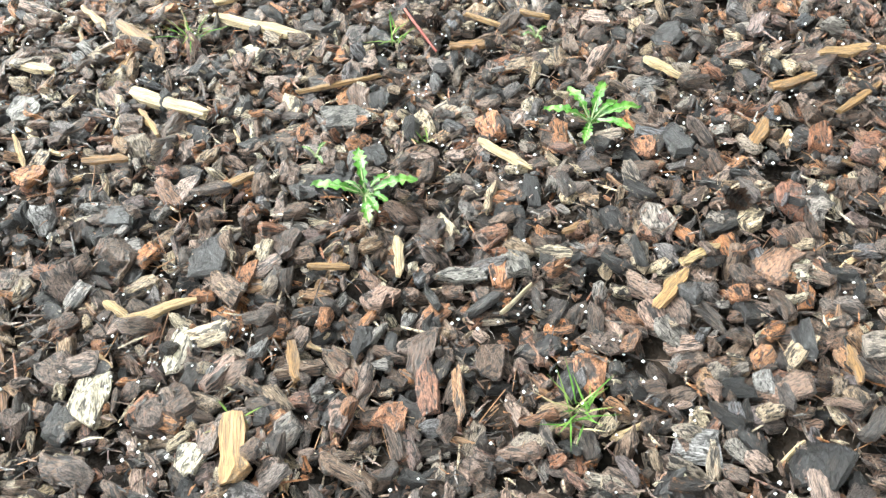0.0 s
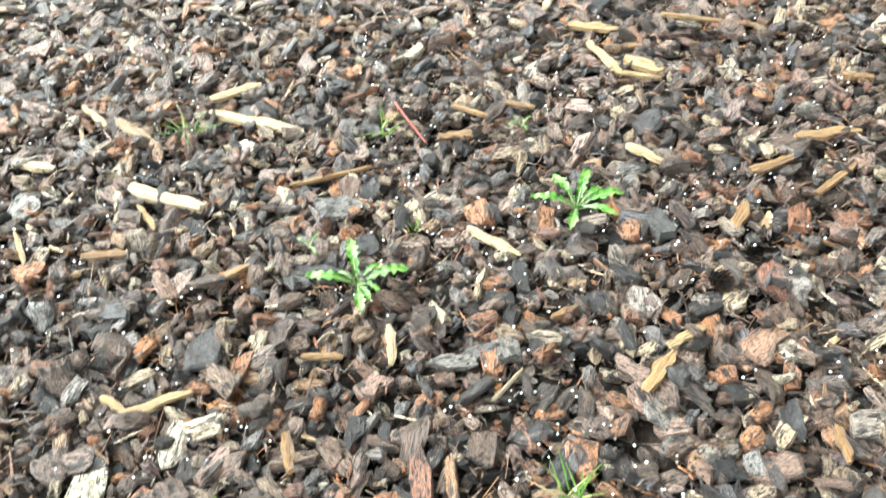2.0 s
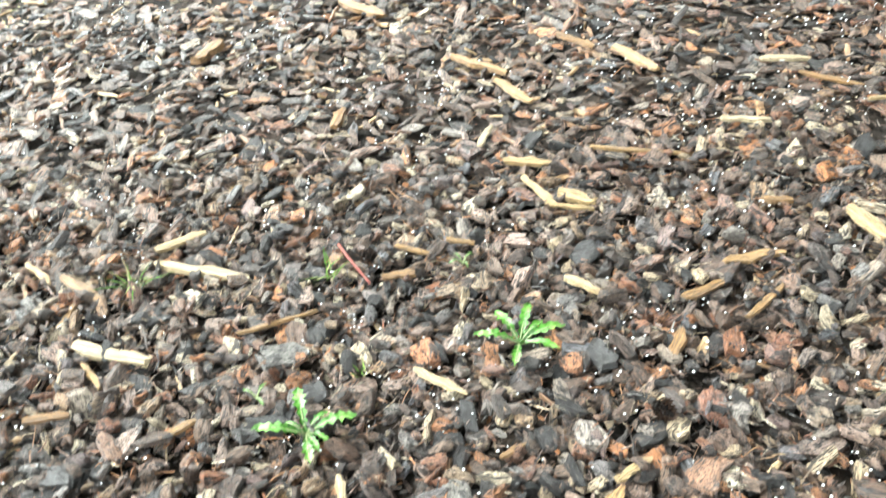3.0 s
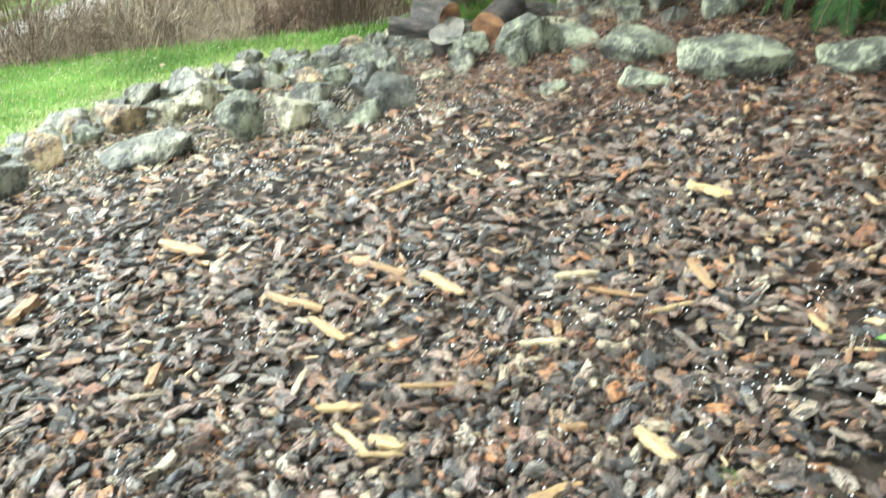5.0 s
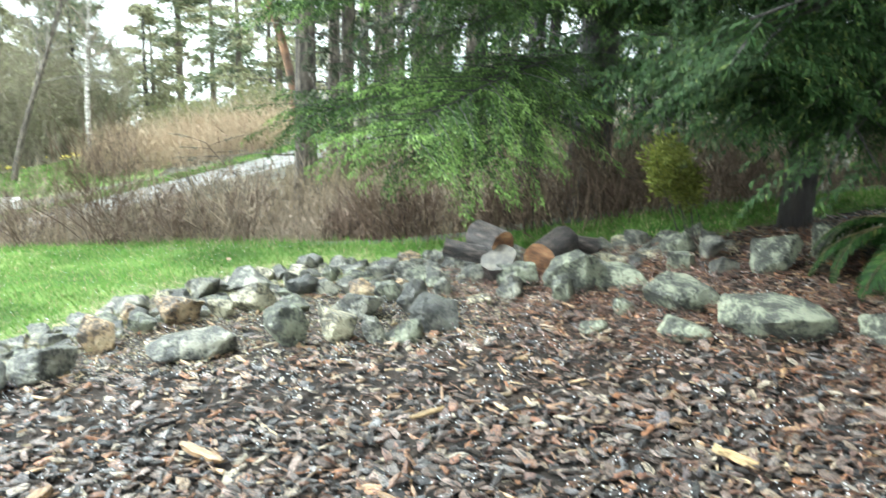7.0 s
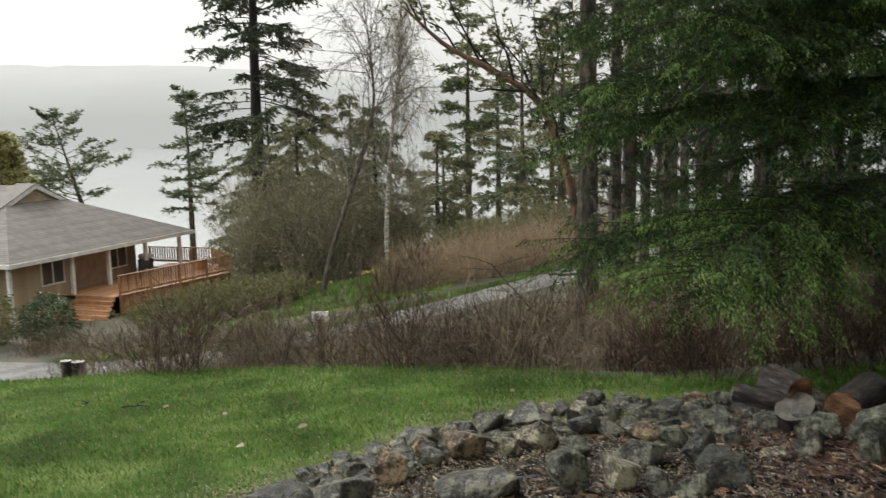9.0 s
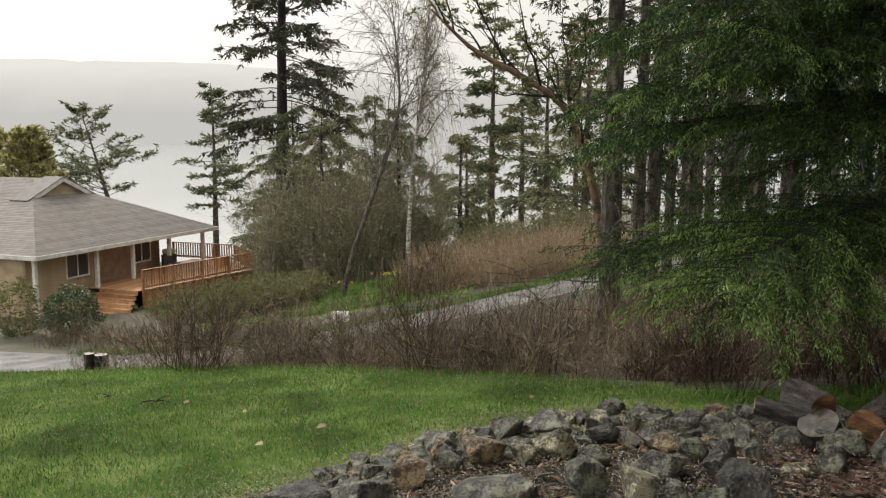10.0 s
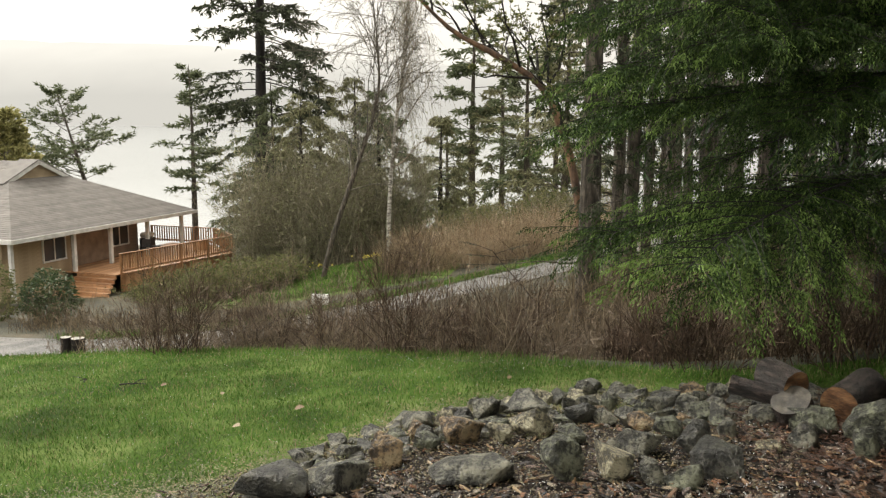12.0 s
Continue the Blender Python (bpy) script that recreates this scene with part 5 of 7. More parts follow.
red_v, red_q = tubes(np.array([[(-0.12, 1.50, 0.03), (-0.09, 1.42, 0.045), (-0.05, 1.36, 0.03)]]) + np.array([0, 0, float(height(-0.09, 1.42))]), np.array([[0.003, 0.003, 0.0025]]), 6)
thing("red_twig", "thin reddish bare twig on the mulch", "twig", me=mesh_np("red_twig", red_v, [red_q], surface("red_twig_bark", [(0, (0.20, 0.04, 0.03)), (1, (0.30, 0.08, 0.05))], bump=0.2)))


# ---- sword ferns ----
def trunk_mesh(path, radii, mat, sides=14, seed=0):
    """A tapered trunk along a polyline with root flare and uneven bark."""
    path, radii = np.asarray(path, float), np.asarray(radii, float)
    k = 24
    t = np.linspace(0, 1, len(path))
    tt = np.linspace(0, 1, k)
    p = np.stack([np.interp(tt, t, path[:, i]) for i in range(3)], -1)
    p[1:-1] = (p[:-2] + 2 * p[1:-1] + p[2:]) / 4
    r = np.interp(tt, t, radii)
    v, q = tubes(p[None], r[None], sides)
    n = np.array([noise.noise((a * 4 + seed, b * 4, c_ * 1.2)) for a, b, c_ in v])
    centre = np.repeat(p, sides, 0)
    v = centre + (v - centre) * (1 + 0.12 * n)[:, None]
    return mesh_np("trunk", v, [q], mat)


def frond(length, seed, droop):
    """One fern frond along +x: an arching stem with two rows of narrow leaflets."""
    r = np.random.default_rng(seed)
    t = np.linspace(0, 1, 40)
    ang = radians(58) - droop * t ** 0.9
    st = np.concatenate([[0], np.cumsum(np.cos(ang[:-1]))]) / 40 * length
    sz = np.concatenate([[0], np.cumsum(np.sin(ang[:-1]))]) / 40 * length
    spine = np.stack([st, 0.02 * length * np.sin(3 * t + seed), sz], -1)
    sv, sq = tubes(spine[None, ::3], np.linspace(0.0035, 0.0012, len(t[::3]))[None], 5)
    tt = np.linspace(0.1, 0.985, 58)
    base_ = np.stack([np.interp(tt, t, spine[:, k]) for k in range(3)], -1)
    tang = unit(np.gradient(base_, axis=0))
    L = length * 0.135 * np.sin(np.pi * np.clip(0.12 + 0.86 * tt, 0, 1)) ** 0.75
    chunks = []
    for s in (-1, 1):
        d = unit(np.array([0, s * 1.0, 0]) + tang * 0.45 + np.array([0, 0, -0.25]) + r.normal(0, 0.06, (58, 3)))
        chunks.append(blades(base_, d, tang, L * r.uniform(0.85, 1.1, 58), np.full(58, length * 0.02), np.array([0, 0, -0.012]) * np.ones((58, 1))))
    lv, lf = joined(chunks)
    return sv, sq, lv, lf


def sword_fern(x, y, count, length, seed, label):
    r = np.random.default_rng(seed)
    e = thing("sword_fern", label, "fern", pose(*on_ground(x, y, 0.05)), group="sword ferns")
    part("rootstock", trunk_mesh([(0, 0, -0.2), (0, 0, -0.1), (0.01, 0, 0.0), (0, 0, 0.05)], [0.13, 0.10, 0.06, 0.03], M_trunk_dark), e, "dark shaggy rootstock")
    meshes = []
    for k in range(6):
        sv, sq, lv, lf = frond(length * r.uniform(0.8, 1.1), seed * 10 + k, radians(r.uniform(150, 200)))
        meshes.append((mesh_np("stem", sv, [sq], M_fern_stem), mesh_np("frond", lv, lf, M_fern)))
    for i in range(count):
        a = i * 360 / count + r.uniform(-8, 8)
        sm, fm = meshes[i % 6]
        fr = part("frond", fm, e, "", pose(0.03 * math.cos(radians(a)), 0.03 * math.sin(radians(a)), 0.02, r.uniform(-12, 12), r.uniform(-18, 14), a))
        part("stem", sm, fr)
    return e


sword_fern(3.12, 3.62, 36, 0.85, 3, "large dark green sword fern with drooping fronds")
sword_fern(3.65, 3.15, 26, 0.8, 4, "dark green sword fern under the pine")


# ---- trees ----
def limb_paths(r, base, direction, length, k=6, droop=0.25, wobble=0.05):
    """Curved limbs (n, k, 3)."""
    n = len(base)
    t = np.linspace(0, 1, k)[None, :, None]
    d = np.asarray(direction)[:, None, :]
    L = np.asarray(length)[:, None, None]
    drop = np.asarray(droop).reshape(-1, 1, 1) * np.ones((n, 1, 1))
    p = np.asarray(base)[:, None, :] + d * L * t + np.array([0, 0, -1.0]) * drop * L * t ** 2
    p[:, 1:] += np.cumsum(r.normal(0, 1, (n, k - 1, 3)), 1) * wobble * L / k
    return p


def along(paths, t):
    """Points and tangents at parameter t (n,) on paths (n, k, 3)."""
    k = paths.shape[1]
    f = np.clip(t, 0, 0.999) * (k - 1)
    i = f.astype(int)
    u = (f - i)[:, None]
    a, b = paths[np.arange(len(paths)), i], paths[np.arange(len(paths)), i + 1]
    return a * (1 - u) + b * u, unit(b - a)


def needle_sprays(r, at, tangent, count, length, width, hang, spread=0.7, flat=0.5):
    """Narrow needle clumps round points: they follow the twig, spread sideways and hang."""
    n = len(at)
    at, tg = np.repeat(at, count, 0), np.repeat(tangent, count, 0)
    rnd = r.normal(0, 1, (n * count, 3)) * np.array([1, 1, flat])
    d = unit(tg * 0.8 + rnd * spread + np.array([0, 0, -hang]))
    s = unit(np.cross(d, r.normal(0, 1, (n * count, 3))))
    L = length * r.uniform(0.6, 1.25, n * count)
    return blades(at, d, s, L, width * r.uniform(0.7, 1.2, n * count), np.array([0, 0, -1.0]) * (L * hang * 0.3)[:, None])


def conifer(x, y, high, trunk_r, r, mats, label, crown_from=0.12, reach=2.5, limbs=70, twigs=9, needles=14, nl=0.2, nw=0.03, droop=0.35, hang=0.35, up=0.1, lean=(0, 0), group="", gaps=0.0, taper=1.0, side=None, bare=0, sink=0.1, category="conifer", top_r=0.02, low=1.0):
    """A conifer: tapered trunk, whorled limbs with side twigs, and needle sprays along them."""
    g0 = float(height(x, y)) - sink
    e = thing("conifer", label, category, pose(x, y, g0), group=group)
    path = np.array([(lean[0] * t ** 1.3 + 0.02 * high * math.sin(5 * t + x) * t * 0.3, lean[1] * t ** 1.3, high * t) for t in np.linspace(0, 1, 9)])
    radii = np.concatenate([[trunk_r * 1.45], np.linspace(trunk_r * 1.05, top_r, 8)])
    part("trunk", trunk_mesh(path, radii, mats[0], seed=x), e)
    t = crown_from + (0.985 - crown_from) * np.sort(r.random(limbs)) ** low
    if gaps:
        t = t[np.array([noise.noise((v_ * 14, x, y)) for v_ in t]) > gaps - 0.5]
    n = len(t)
    base_ = np.stack([np.interp(t, np.linspace(0, 1, 9), path[:, k]) for k in range(3)], -1)
    a = r.uniform(0, 6.28, n) if side is None else side[0] + r.normal(0, side[1], n)
    rel = (t - crown_from) / (1 - crown_from)
    L = reach * (1 - rel) ** taper * (0.35 + 0.65 * np.clip(rel * 8, 0.35, 1)) * r.uniform(0.55, 1.15, n) + 0.25
    d = unit(np.stack([np.cos(a), np.sin(a), up + 0.5 * rel ** 2 + r.normal(0, 0.2, n)], -1))
    lp = limb_paths(r, base_, d, L, 6, droop, 0.06)
    lr = np.outer(0.012 + 0.014 * L / 2, np.linspace(1, 0.2, 6))
    chunks = [tubes(lp, lr, 4)]
    # side twigs
    m = np.maximum(3, (twigs * L / reach * 1.3).astype(int) + 2)
    ii = np.repeat(np.arange(n), m)
    tp = r.uniform(0.18, 1.0, len(ii)) ** 0.8
    pt, tg = along(lp[ii], tp)
    sgn = np.where(r.random(len(ii)) < 0.5, -1.0, 1.0)[:, None]
    lat = unit(np.cross(tg, np.array([0, 0, 1.0]))) * sgn
    td = unit(lat * 0.8 + tg * 0.6 + np.array([0, 0, 0.05]) + r.normal(0, 0.15, (len(ii), 3)))
    tl_ = (0.18 + 0.42 * (1 - tp)) * L[ii] * r.uniform(0.5, 1.2, len(ii)) + 0.1
    tw = limb_paths(r, pt, td, tl_, 3, droop + hang * 0.6, 0.08)
    td = unit(tw[:, 2] - tw[:, 0])
    chunks.append(blades(tw[:, 0], td, unit(np.cross(td, np.array([0.3, 0.2, 1.0]))), np.linalg.norm(tw[:, 2] - tw[:, 0], axis=1), 0.014 + 0.008 * tl_))
    v, f = joined(chunks)
    tagged(part("limb_work", mesh_np("limb_work", v, f, mats[0]), e, "bare brown limbs and twigs"), kind="stuff")
    # needles on the twigs and limb ends
    reps = max(2, needles // 3)
    jj = np.repeat(np.arange(len(tw)), reps)
    p2, t2 = along(tw[jj], r.uniform(0.1, 1.0, len(jj)))
    kk = np.repeat(np.arange(n), reps * 2)
    p3, t3 = along(lp[kk], r.uniform(0.45, 1.0, len(kk)))
    v, f = needle_sprays(r, np.concatenate([p2, p3]), np.concatenate([t2, t3]), 2, nl * 1.1, nw * 1.25, hang)
    crown = part("crown", mesh_np("crown", v, [f], mats[1], False), e, "crown of many needle sprays")
    if len(mats) > 2:
        jj = np.nonzero(r.random(len(tw)) < 0.5)[0]
        jj = np.repeat(jj, 5)
        p2, t2 = along(tw[jj], r.uniform(0.75, 1.0, len(jj)))
        v, f = needle_sprays(r, p2, t2, 3, nl * 0.8, nw, hang * 1.2)
        part("new_growth", mesh_np("new_growth", v, [f], mats[2], False), e, "bright yellow green fresh tips")
    return e


r_tree = np.random.default_rng(5)


def feather(r, paths, gap, length, width, flatness, hang):
    """Needles in two rows (or all round) along twigs: paths (n, k, 3)."""
    n, k, _ = paths.shape
    Ls = np.sum(np.linalg.norm(np.diff(paths, axis=1), axis=2), axis=1)
    m = np.maximum(3, (Ls / gap).astype(int))
    ii = np.repeat(np.arange(n), m)
    t = r.uniform(0.02, 1.0, len(ii))
    p, tg = along(paths[ii], t)
    lat = unit(np.cross(tg, np.array([0, 0, 1.0])))
    nor = unit(np.cross(lat, tg))
    a = np.where(r.random(len(ii)) < 0.5, 0.0, math.pi) + r.normal(0, flatness, len(ii))
    out = lat * np.cos(a)[:, None] + nor * np.sin(a)[:, None]
    d = unit(out * 0.75 + tg * 0.75 + np.array([0, 0, -hang]))
    L = length * (1.15 - 0.6 * t) * r.uniform(0.7, 1.2, len(ii))
    return blades(p, d, unit(np.cross(d, nor)), L, np.full(len(ii), width), np.array([0, 0, -1.0]) * (L * hang * 0.4)[:, None])


def bough_tree(x, y, high, trunk_r, r, bark, needle, label, boughs, start, reach, up, droop, step_, twig_len, gap, nl, nw, flatness, hang, bias=None, sink=0.12, bunch=1.6, tuck=False):
    """A near conifer, bough by bough: each a limb with feathered side twigs."""
    g = float(height(x, y)) - sink
    e = thing("conifer", label, "conifer", pose(x, y, g))
    path = np.array([(0.03 * math.sin(4 * t), 0, high * t) for t in np.linspace(0, 1, 9)])
    part("trunk", trunk_mesh(path, np.concatenate([[trunk_r * 1.4], np.linspace(trunk_r, 0.03, 8)]), bark, seed=x), e)
    for i in range(boughs):
        t = start + (0.97 - start) * ((i + r.random()) / boughs) ** bunch
        a = i * 2.39996 + r.normal(0, 0.25)
        if bias is not None and r.random() < 0.3:
            a = bias + r.normal(0, 0.7)
        L = (reach * (1 - t) ** 0.75 + 0.3) * r.uniform(0.7, 1.12)
        if tuck:  # the lowest boughs stay short
            L *= min(1.0, 0.5 + 0.34 * max(0.0, t * high - 0.7)) * (0.75 if math.cos(a - 3.0) > 0.5 and t * high < 2.6 else 1.0)
        rise, sag = up + 0.45 * t + r.normal(0, 0.07), droop * r.uniform(0.7, 1.25)
        d = unit(np.array([[math.cos(a), math.sin(a), rise]]))
        lp = limb_paths(r, np.array([[0, 0, high * t]]), d, np.array([L]), 9, sag, 0.04)
        wood = [tubes(lp, np.outer([0.010 + 0.008 * L], np.linspace(1, 0.15, 9)), 6)]
        m = max(6, int(L / step_)) * 2
        tp = np.repeat(np.linspace(0.14, 0.99, m // 2), 2)
        pt, tg = along(np.repeat(lp, len(tp), 0), tp)
        sg = np.tile([-1.0, 1.0], m // 2)[:, None]
        lat = unit(np.cross(tg, np.array([0, 0, 1.0]))) * sg
        tl_ = (twig_len * L * (np.sin(np.pi * np.clip(0.12 + 0.8 * tp, 0, 1)) ** 0.7) + 0.10) * r.uniform(0.6, 1.15, len(tp))
        tw = limb_paths(r, pt, unit(lat * 0.9 + tg * 0.6 + np.array([0, 0, 0.12]) + r.normal(0, 0.16, (len(tp), 3))), tl_, 6, hang * r.uniform(0.6, 1.5, len(tp)), 0.05)
        td = unit(tw[:, 4] - tw[:, 0])
        wood.append(blades(tw[:, 0], td, unit(np.cross(td, np.array([0.3, 0.2, 1.0]))), np.linalg.norm(tw[:, 4] - tw[:, 0], axis=1), np.full(len(tp), 0.006)))
        v, f = joined(wood)
        b_ = tagged(part("bough", mesh_np("bough", v, f, bark), e), kind="stuff")
        away = math.sin(a - 0.35) > 0.25  # on the far side of the trunk
        coarse = (1.9 if away else 1.0) if t * high < 2.4 else 1.9 if t * high < 4.5 else 3.0
        fv, ff = feather(r, np.concatenate([tw, np.repeat(lp[:, 3:][:, :6], 2, 0)]), gap * coarse, nl * coarse ** 0.5, nw * coarse, flatness, hang * 0.5)
        part("foliage", mesh_np("foliage", fv, [ff], needle, False), b_)
    return e


def spray_bough(r, lp, L, step_, fine, fresh):
    """A drooping bough: side branchlets sweep out and hang, short sprays along them carry the needles. Returns wood, needles and fresh tips."""
    m = max(6, int(L / step_))
    tp = np.clip(np.linspace(0.10, 0.995, m) + r.normal(0, 0.012, m), 0.05, 0.999)
    pt, tg = along(np.repeat(lp, m, 0), tp)
    sg = np.where(np.arange(m) % 2 == 0, -1.0, 1.0)[:, None]
    lat = unit(np.cross(tg, np.array([0, 0, 1.0]))) * sg
    sl = (0.34 * L * np.sin(np.pi * np.clip(0.16 + 0.72 * tp, 0, 1)) ** 0.8 + 0.08) * r.uniform(0.55, 1.15, m)
    sec = limb_paths(r, pt, unit(lat * 0.8 + tg * 0.75 + np.array([0, 0, 0.14]) + r.normal(0, 0.17, (m, 3))), sl, 7, r.uniform(0.10, 0.36, m), 0.06)
    wood = [tubes(lp, np.outer([0.004 + 0.0036 * L], np.linspace(1, 0.12, lp.shape[1])), 6), tubes(sec, np.outer(0.002 + 0.003 * sl, np.linspace(1, 0.3, 7)), 3)]
    k = np.maximum(4, (sl / (0.0135 * fine)).astype(int))
    ii = np.repeat(np.arange(m), k)
    u = np.concatenate([np.linspace(0.08, 1.0, q) for q in k])
    p2, t2 = along(sec[ii], u)
    s2 = np.where(np.arange(len(ii)) % 2 == 0, -1.0, 1.0)[:, None]
    l2 = unit(np.cross(t2, np.array([0, 0, 1.0]))) * s2
    tl = (0.026 + 0.080 * np.sin(np.pi * np.clip(0.25 + 0.65 * u, 0, 1))) * r.uniform(0.6, 1.3, len(ii)) * fine ** 0.5
    own = max(8, int(L / 0.02))  # sprays that clothe the limb itself
    pl, tl2 = along(np.repeat(lp, own, 0), np.linspace(0.15, 0.99, own))
    sl2 = np.where(np.arange(own) % 2 == 0, -1.0, 1.0)[:, None]
    p2, t2, l2 = np.concatenate([p2, pl]), np.concatenate([t2, tl2]), np.concatenate([l2, unit(np.cross(tl2, np.array([0, 0, 1.0]))) * sl2])
    ii, u = np.concatenate([ii, r.integers(0, m, own)]), np.concatenate([u, r.uniform(0.2, 0.6, own)])
    tl = np.concatenate([tl, r.uniform(0.04, 0.10, own)])
    ter = limb_paths(r, p2, unit(l2 * 0.6 + t2 * 0.85 + np.array([0, 0, -0.16]) + r.normal(0, 0.16, (len(ii), 3))), tl, 3, r.uniform(0.2, 0.8, len(ii)), 0.06)

    def needles(tt):
        c = 5
        jj = np.repeat(np.arange(len(tt)), c)
        p3, t3 = along(tt[jj], np.tile(np.linspace(0.05, 1.0, c), len(tt)))
        a = r.normal(0, 1, (len(jj), 3))
        d = unit(t3 * 0.9 + unit(a - t3 * np.sum(a * t3, 1, keepdims=True)) * 0.75 + np.array([0, 0, -0.15]))
        return blades(p3, d, unit(np.cross(d, r.normal(0, 1, d.shape))), 0.027 * r.uniform(0.7, 1.3, len(jj)) * fine ** 0.6, np.full(len(jj), 0.0086 * fine), np.array([0, 0, -0.004]) * np.ones((len(jj), 1)))

    tail = r.random(m) < fresh * np.clip((tp - 0.15) * 1.8, 0, 1)  # whole tails are fresh or not
    new_ = (tail[ii] & (r.random(len(ii)) < 0.25 + 0.75 * u)) | ((u > 0.8) & (r.random(len(ii)) < 0.35 * fresh + 0.06))
    return joined(wood), needles(ter[~new_]), (needles(ter[new_]) if new_.sum() > 3 else None)


def layered_hemlock(x, y, high, trunk_r, r, label, layers, boughs):
    """A hemlock whose low limbs stand in open tiers: tiers are rows of height, bearing, length, rise, sag and share of fresh tips."""
    e = thing("conifer", label, "conifer", pose(x, y, float(height(x, y)) - 0.12))
    path = np.array([(0.03 * math.sin(4 * t), 0, high * t) for t in np.linspace(0, 1, 9)])
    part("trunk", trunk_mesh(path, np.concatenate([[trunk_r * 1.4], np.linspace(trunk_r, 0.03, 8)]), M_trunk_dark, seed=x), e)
    rows_h = [(*row, 0.1, 1.9) if row[1] < 3.0 else (*row, 0.062, 1.0) for row in layers]  # coarser behind the trunk
    # unseen upper crown: coarse boughs spread wide to keep sky off the mulch
    for i in range(boughs):
        z = 5.0 + (high - 5.4) * (i + r.random()) / boughs
        rows_h.append((z, i * 2.39996 + r.normal(0, 0.2), 4.6 * (1 - z / high) ** 0.7 + 0.4, 0.1 + 0.3 * z / high, 0.18, 0.0, 0.2, 3.6))
    for z, a, L, rise, sag, fresh, step_, fine in rows_h:
        lp = limb_paths(r, np.array([[0, 0, z]]), unit(np.array([[math.cos(a), math.sin(a), rise]])), np.array([L]), 10, sag, 0.035)
        (wv, wf), (nv, nf), tip = spray_bough(r, lp, L, step_, fine, fresh)
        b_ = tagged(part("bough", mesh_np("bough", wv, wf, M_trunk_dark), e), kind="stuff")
        part("foliage", mesh_np("foliage", nv, [nf], M_hemlock, False), b_)
        if tip is not None:
            tagged(part("fresh_tip", mesh_np("fresh_tip", tip[0], [tip[1]], M_hemlock_tip, False), b_, "bright yellow green fresh tips"), kind="stuff")
    return e


# height on the trunk, bearing, length, rise, sag, share of fresh tips
TIERS = []
for z_, sweeps in ((1.42, [(3.45, 2.6), (3.6, 2.85), (3.78, 2.5), (3.93, 2.6), (4.02, 2.8), (4.1, 2.2), (0.2, 1.7), (1.4, 1.5), (2.4, 1.5)]),
                   (2.2, [(3.4, 2.7), (3.55, 2.9), (3.7, 2.2), (4.0, 1.9), (4.1, 1.8), (4.7, 1.5), (5.0, 1.6), (5.4, 1.7), (0.1, 1.8), (0.9, 1.6), (2.0, 1.6)]),
                   (2.55, [(3.5, 2.7), (3.62, 2.6), (4.6, 1.8), (4.85, 1.7), (5.3, 1.8), (5.8, 1.8), (0.5, 1.7), (1.5, 1.6)]),
                   (2.98, [(3.3, 2.4), (3.45, 2.9), (3.6, 2.7), (3.85, 2.2), (3.97, 2.3), (4.07, 2.2), (4.55, 1.9), (4.85, 1.9), (5.3, 1.9), (0.0, 1.8), (1.0, 1.7), (2.1, 1.6)]),
                   (3.42, [(3.75, 2.3), (3.88, 2.5), (4.2, 2.3), (4.32, 2.4), (4.75, 2.2), (5.0, 2.1), (0.4, 1.8), (1.6, 1.7)]),
                   (3.75, [(3.3, 2.2), (3.45, 2.3), (3.62, 2.3), (4.05, 2.2), (4.5, 2.4), (4.62, 2.3), (5.0, 2.1), (5.6, 2.0), (0.6, 1.8), (2.4, 1.8)])):
    for k_, (a_, L_) in enumerate(sweeps):
        TIERS.append((z_ + 0.16 * math.sin(k_ * 2.1), a_, L_ * (1.0 + 0.07 * math.sin(k_ * 5.3)), -0.05 + 0.04 * math.cos(k_ * 1.7), 0.12 + 0.03 * math.sin(k_ * 3.3), (0.85 if 3.85 < a_ < 4.2 else 0.2) if z_ < 1.8 else 0.14))
layered_hemlock(2.62, 7.6, 16.0, 0.15, r_tree, "large hemlock with drooping feathery boughs and dark trunk", TIERS, 44)
bough_tree(6.6, 9.4, 9.0, 0.14, r_tree, M_trunk_dark, M_hemlock, "hemlock with dark drooping boughs", 40, 0.08, 3.0, 0.12, 0.4, 0.11, 0.26, 0.03, 0.09, 0.02, 0.5, 0.6)
# long reach: upper boughs, out of view, overhang the bed to dim it
bough_tree(3.12, 4.95, 8.5, 0.075, np.random.default_rng(11), M_trunk_dark, M_pine, "dark dense pine with long needles above the ferns", 130, 0.096, 2.6, 0.1, 0.2, 0.06, 0.36, 0.0075, 0.058, 0.0078, 1.4, 0.42, bias=4.3, bunch=2.2, tuck=True, sink=0.05)

for k, (x, y, hgt) in enumerate([(4.6, 10.6, 16), (7.6, 12.6, 17), (3.4, 13.2, 16), (9.6, 10.2, 16), (6.0, 15.5, 17), (11.0, 14.0, 16)]):
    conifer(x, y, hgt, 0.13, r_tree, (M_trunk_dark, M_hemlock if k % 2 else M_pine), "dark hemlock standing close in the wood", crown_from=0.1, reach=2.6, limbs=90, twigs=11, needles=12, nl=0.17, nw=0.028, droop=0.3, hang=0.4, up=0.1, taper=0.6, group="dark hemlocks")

for k, (x, y, hgt) in enumerate([(4.4, 25.0, 15), (6.4, 24.0, 16), (8.6, 23.0, 15), (7.3, 27.5, 17), (5.4, 29.5, 16), (10.5, 26.0, 16)]):
    conifer(x, y, hgt, 0.16, r_tree, (M_trunk_dark, M_pine if k % 2 else M_fir_dark), "dark conifer at the back of the wood", crown_from=0.08, reach=2.0, limbs=64, twigs=9, needles=10, nl=0.26, nw=0.06, droop=0.25, hang=0.4, up=0.08, taper=0.5, group="dark hemlocks")

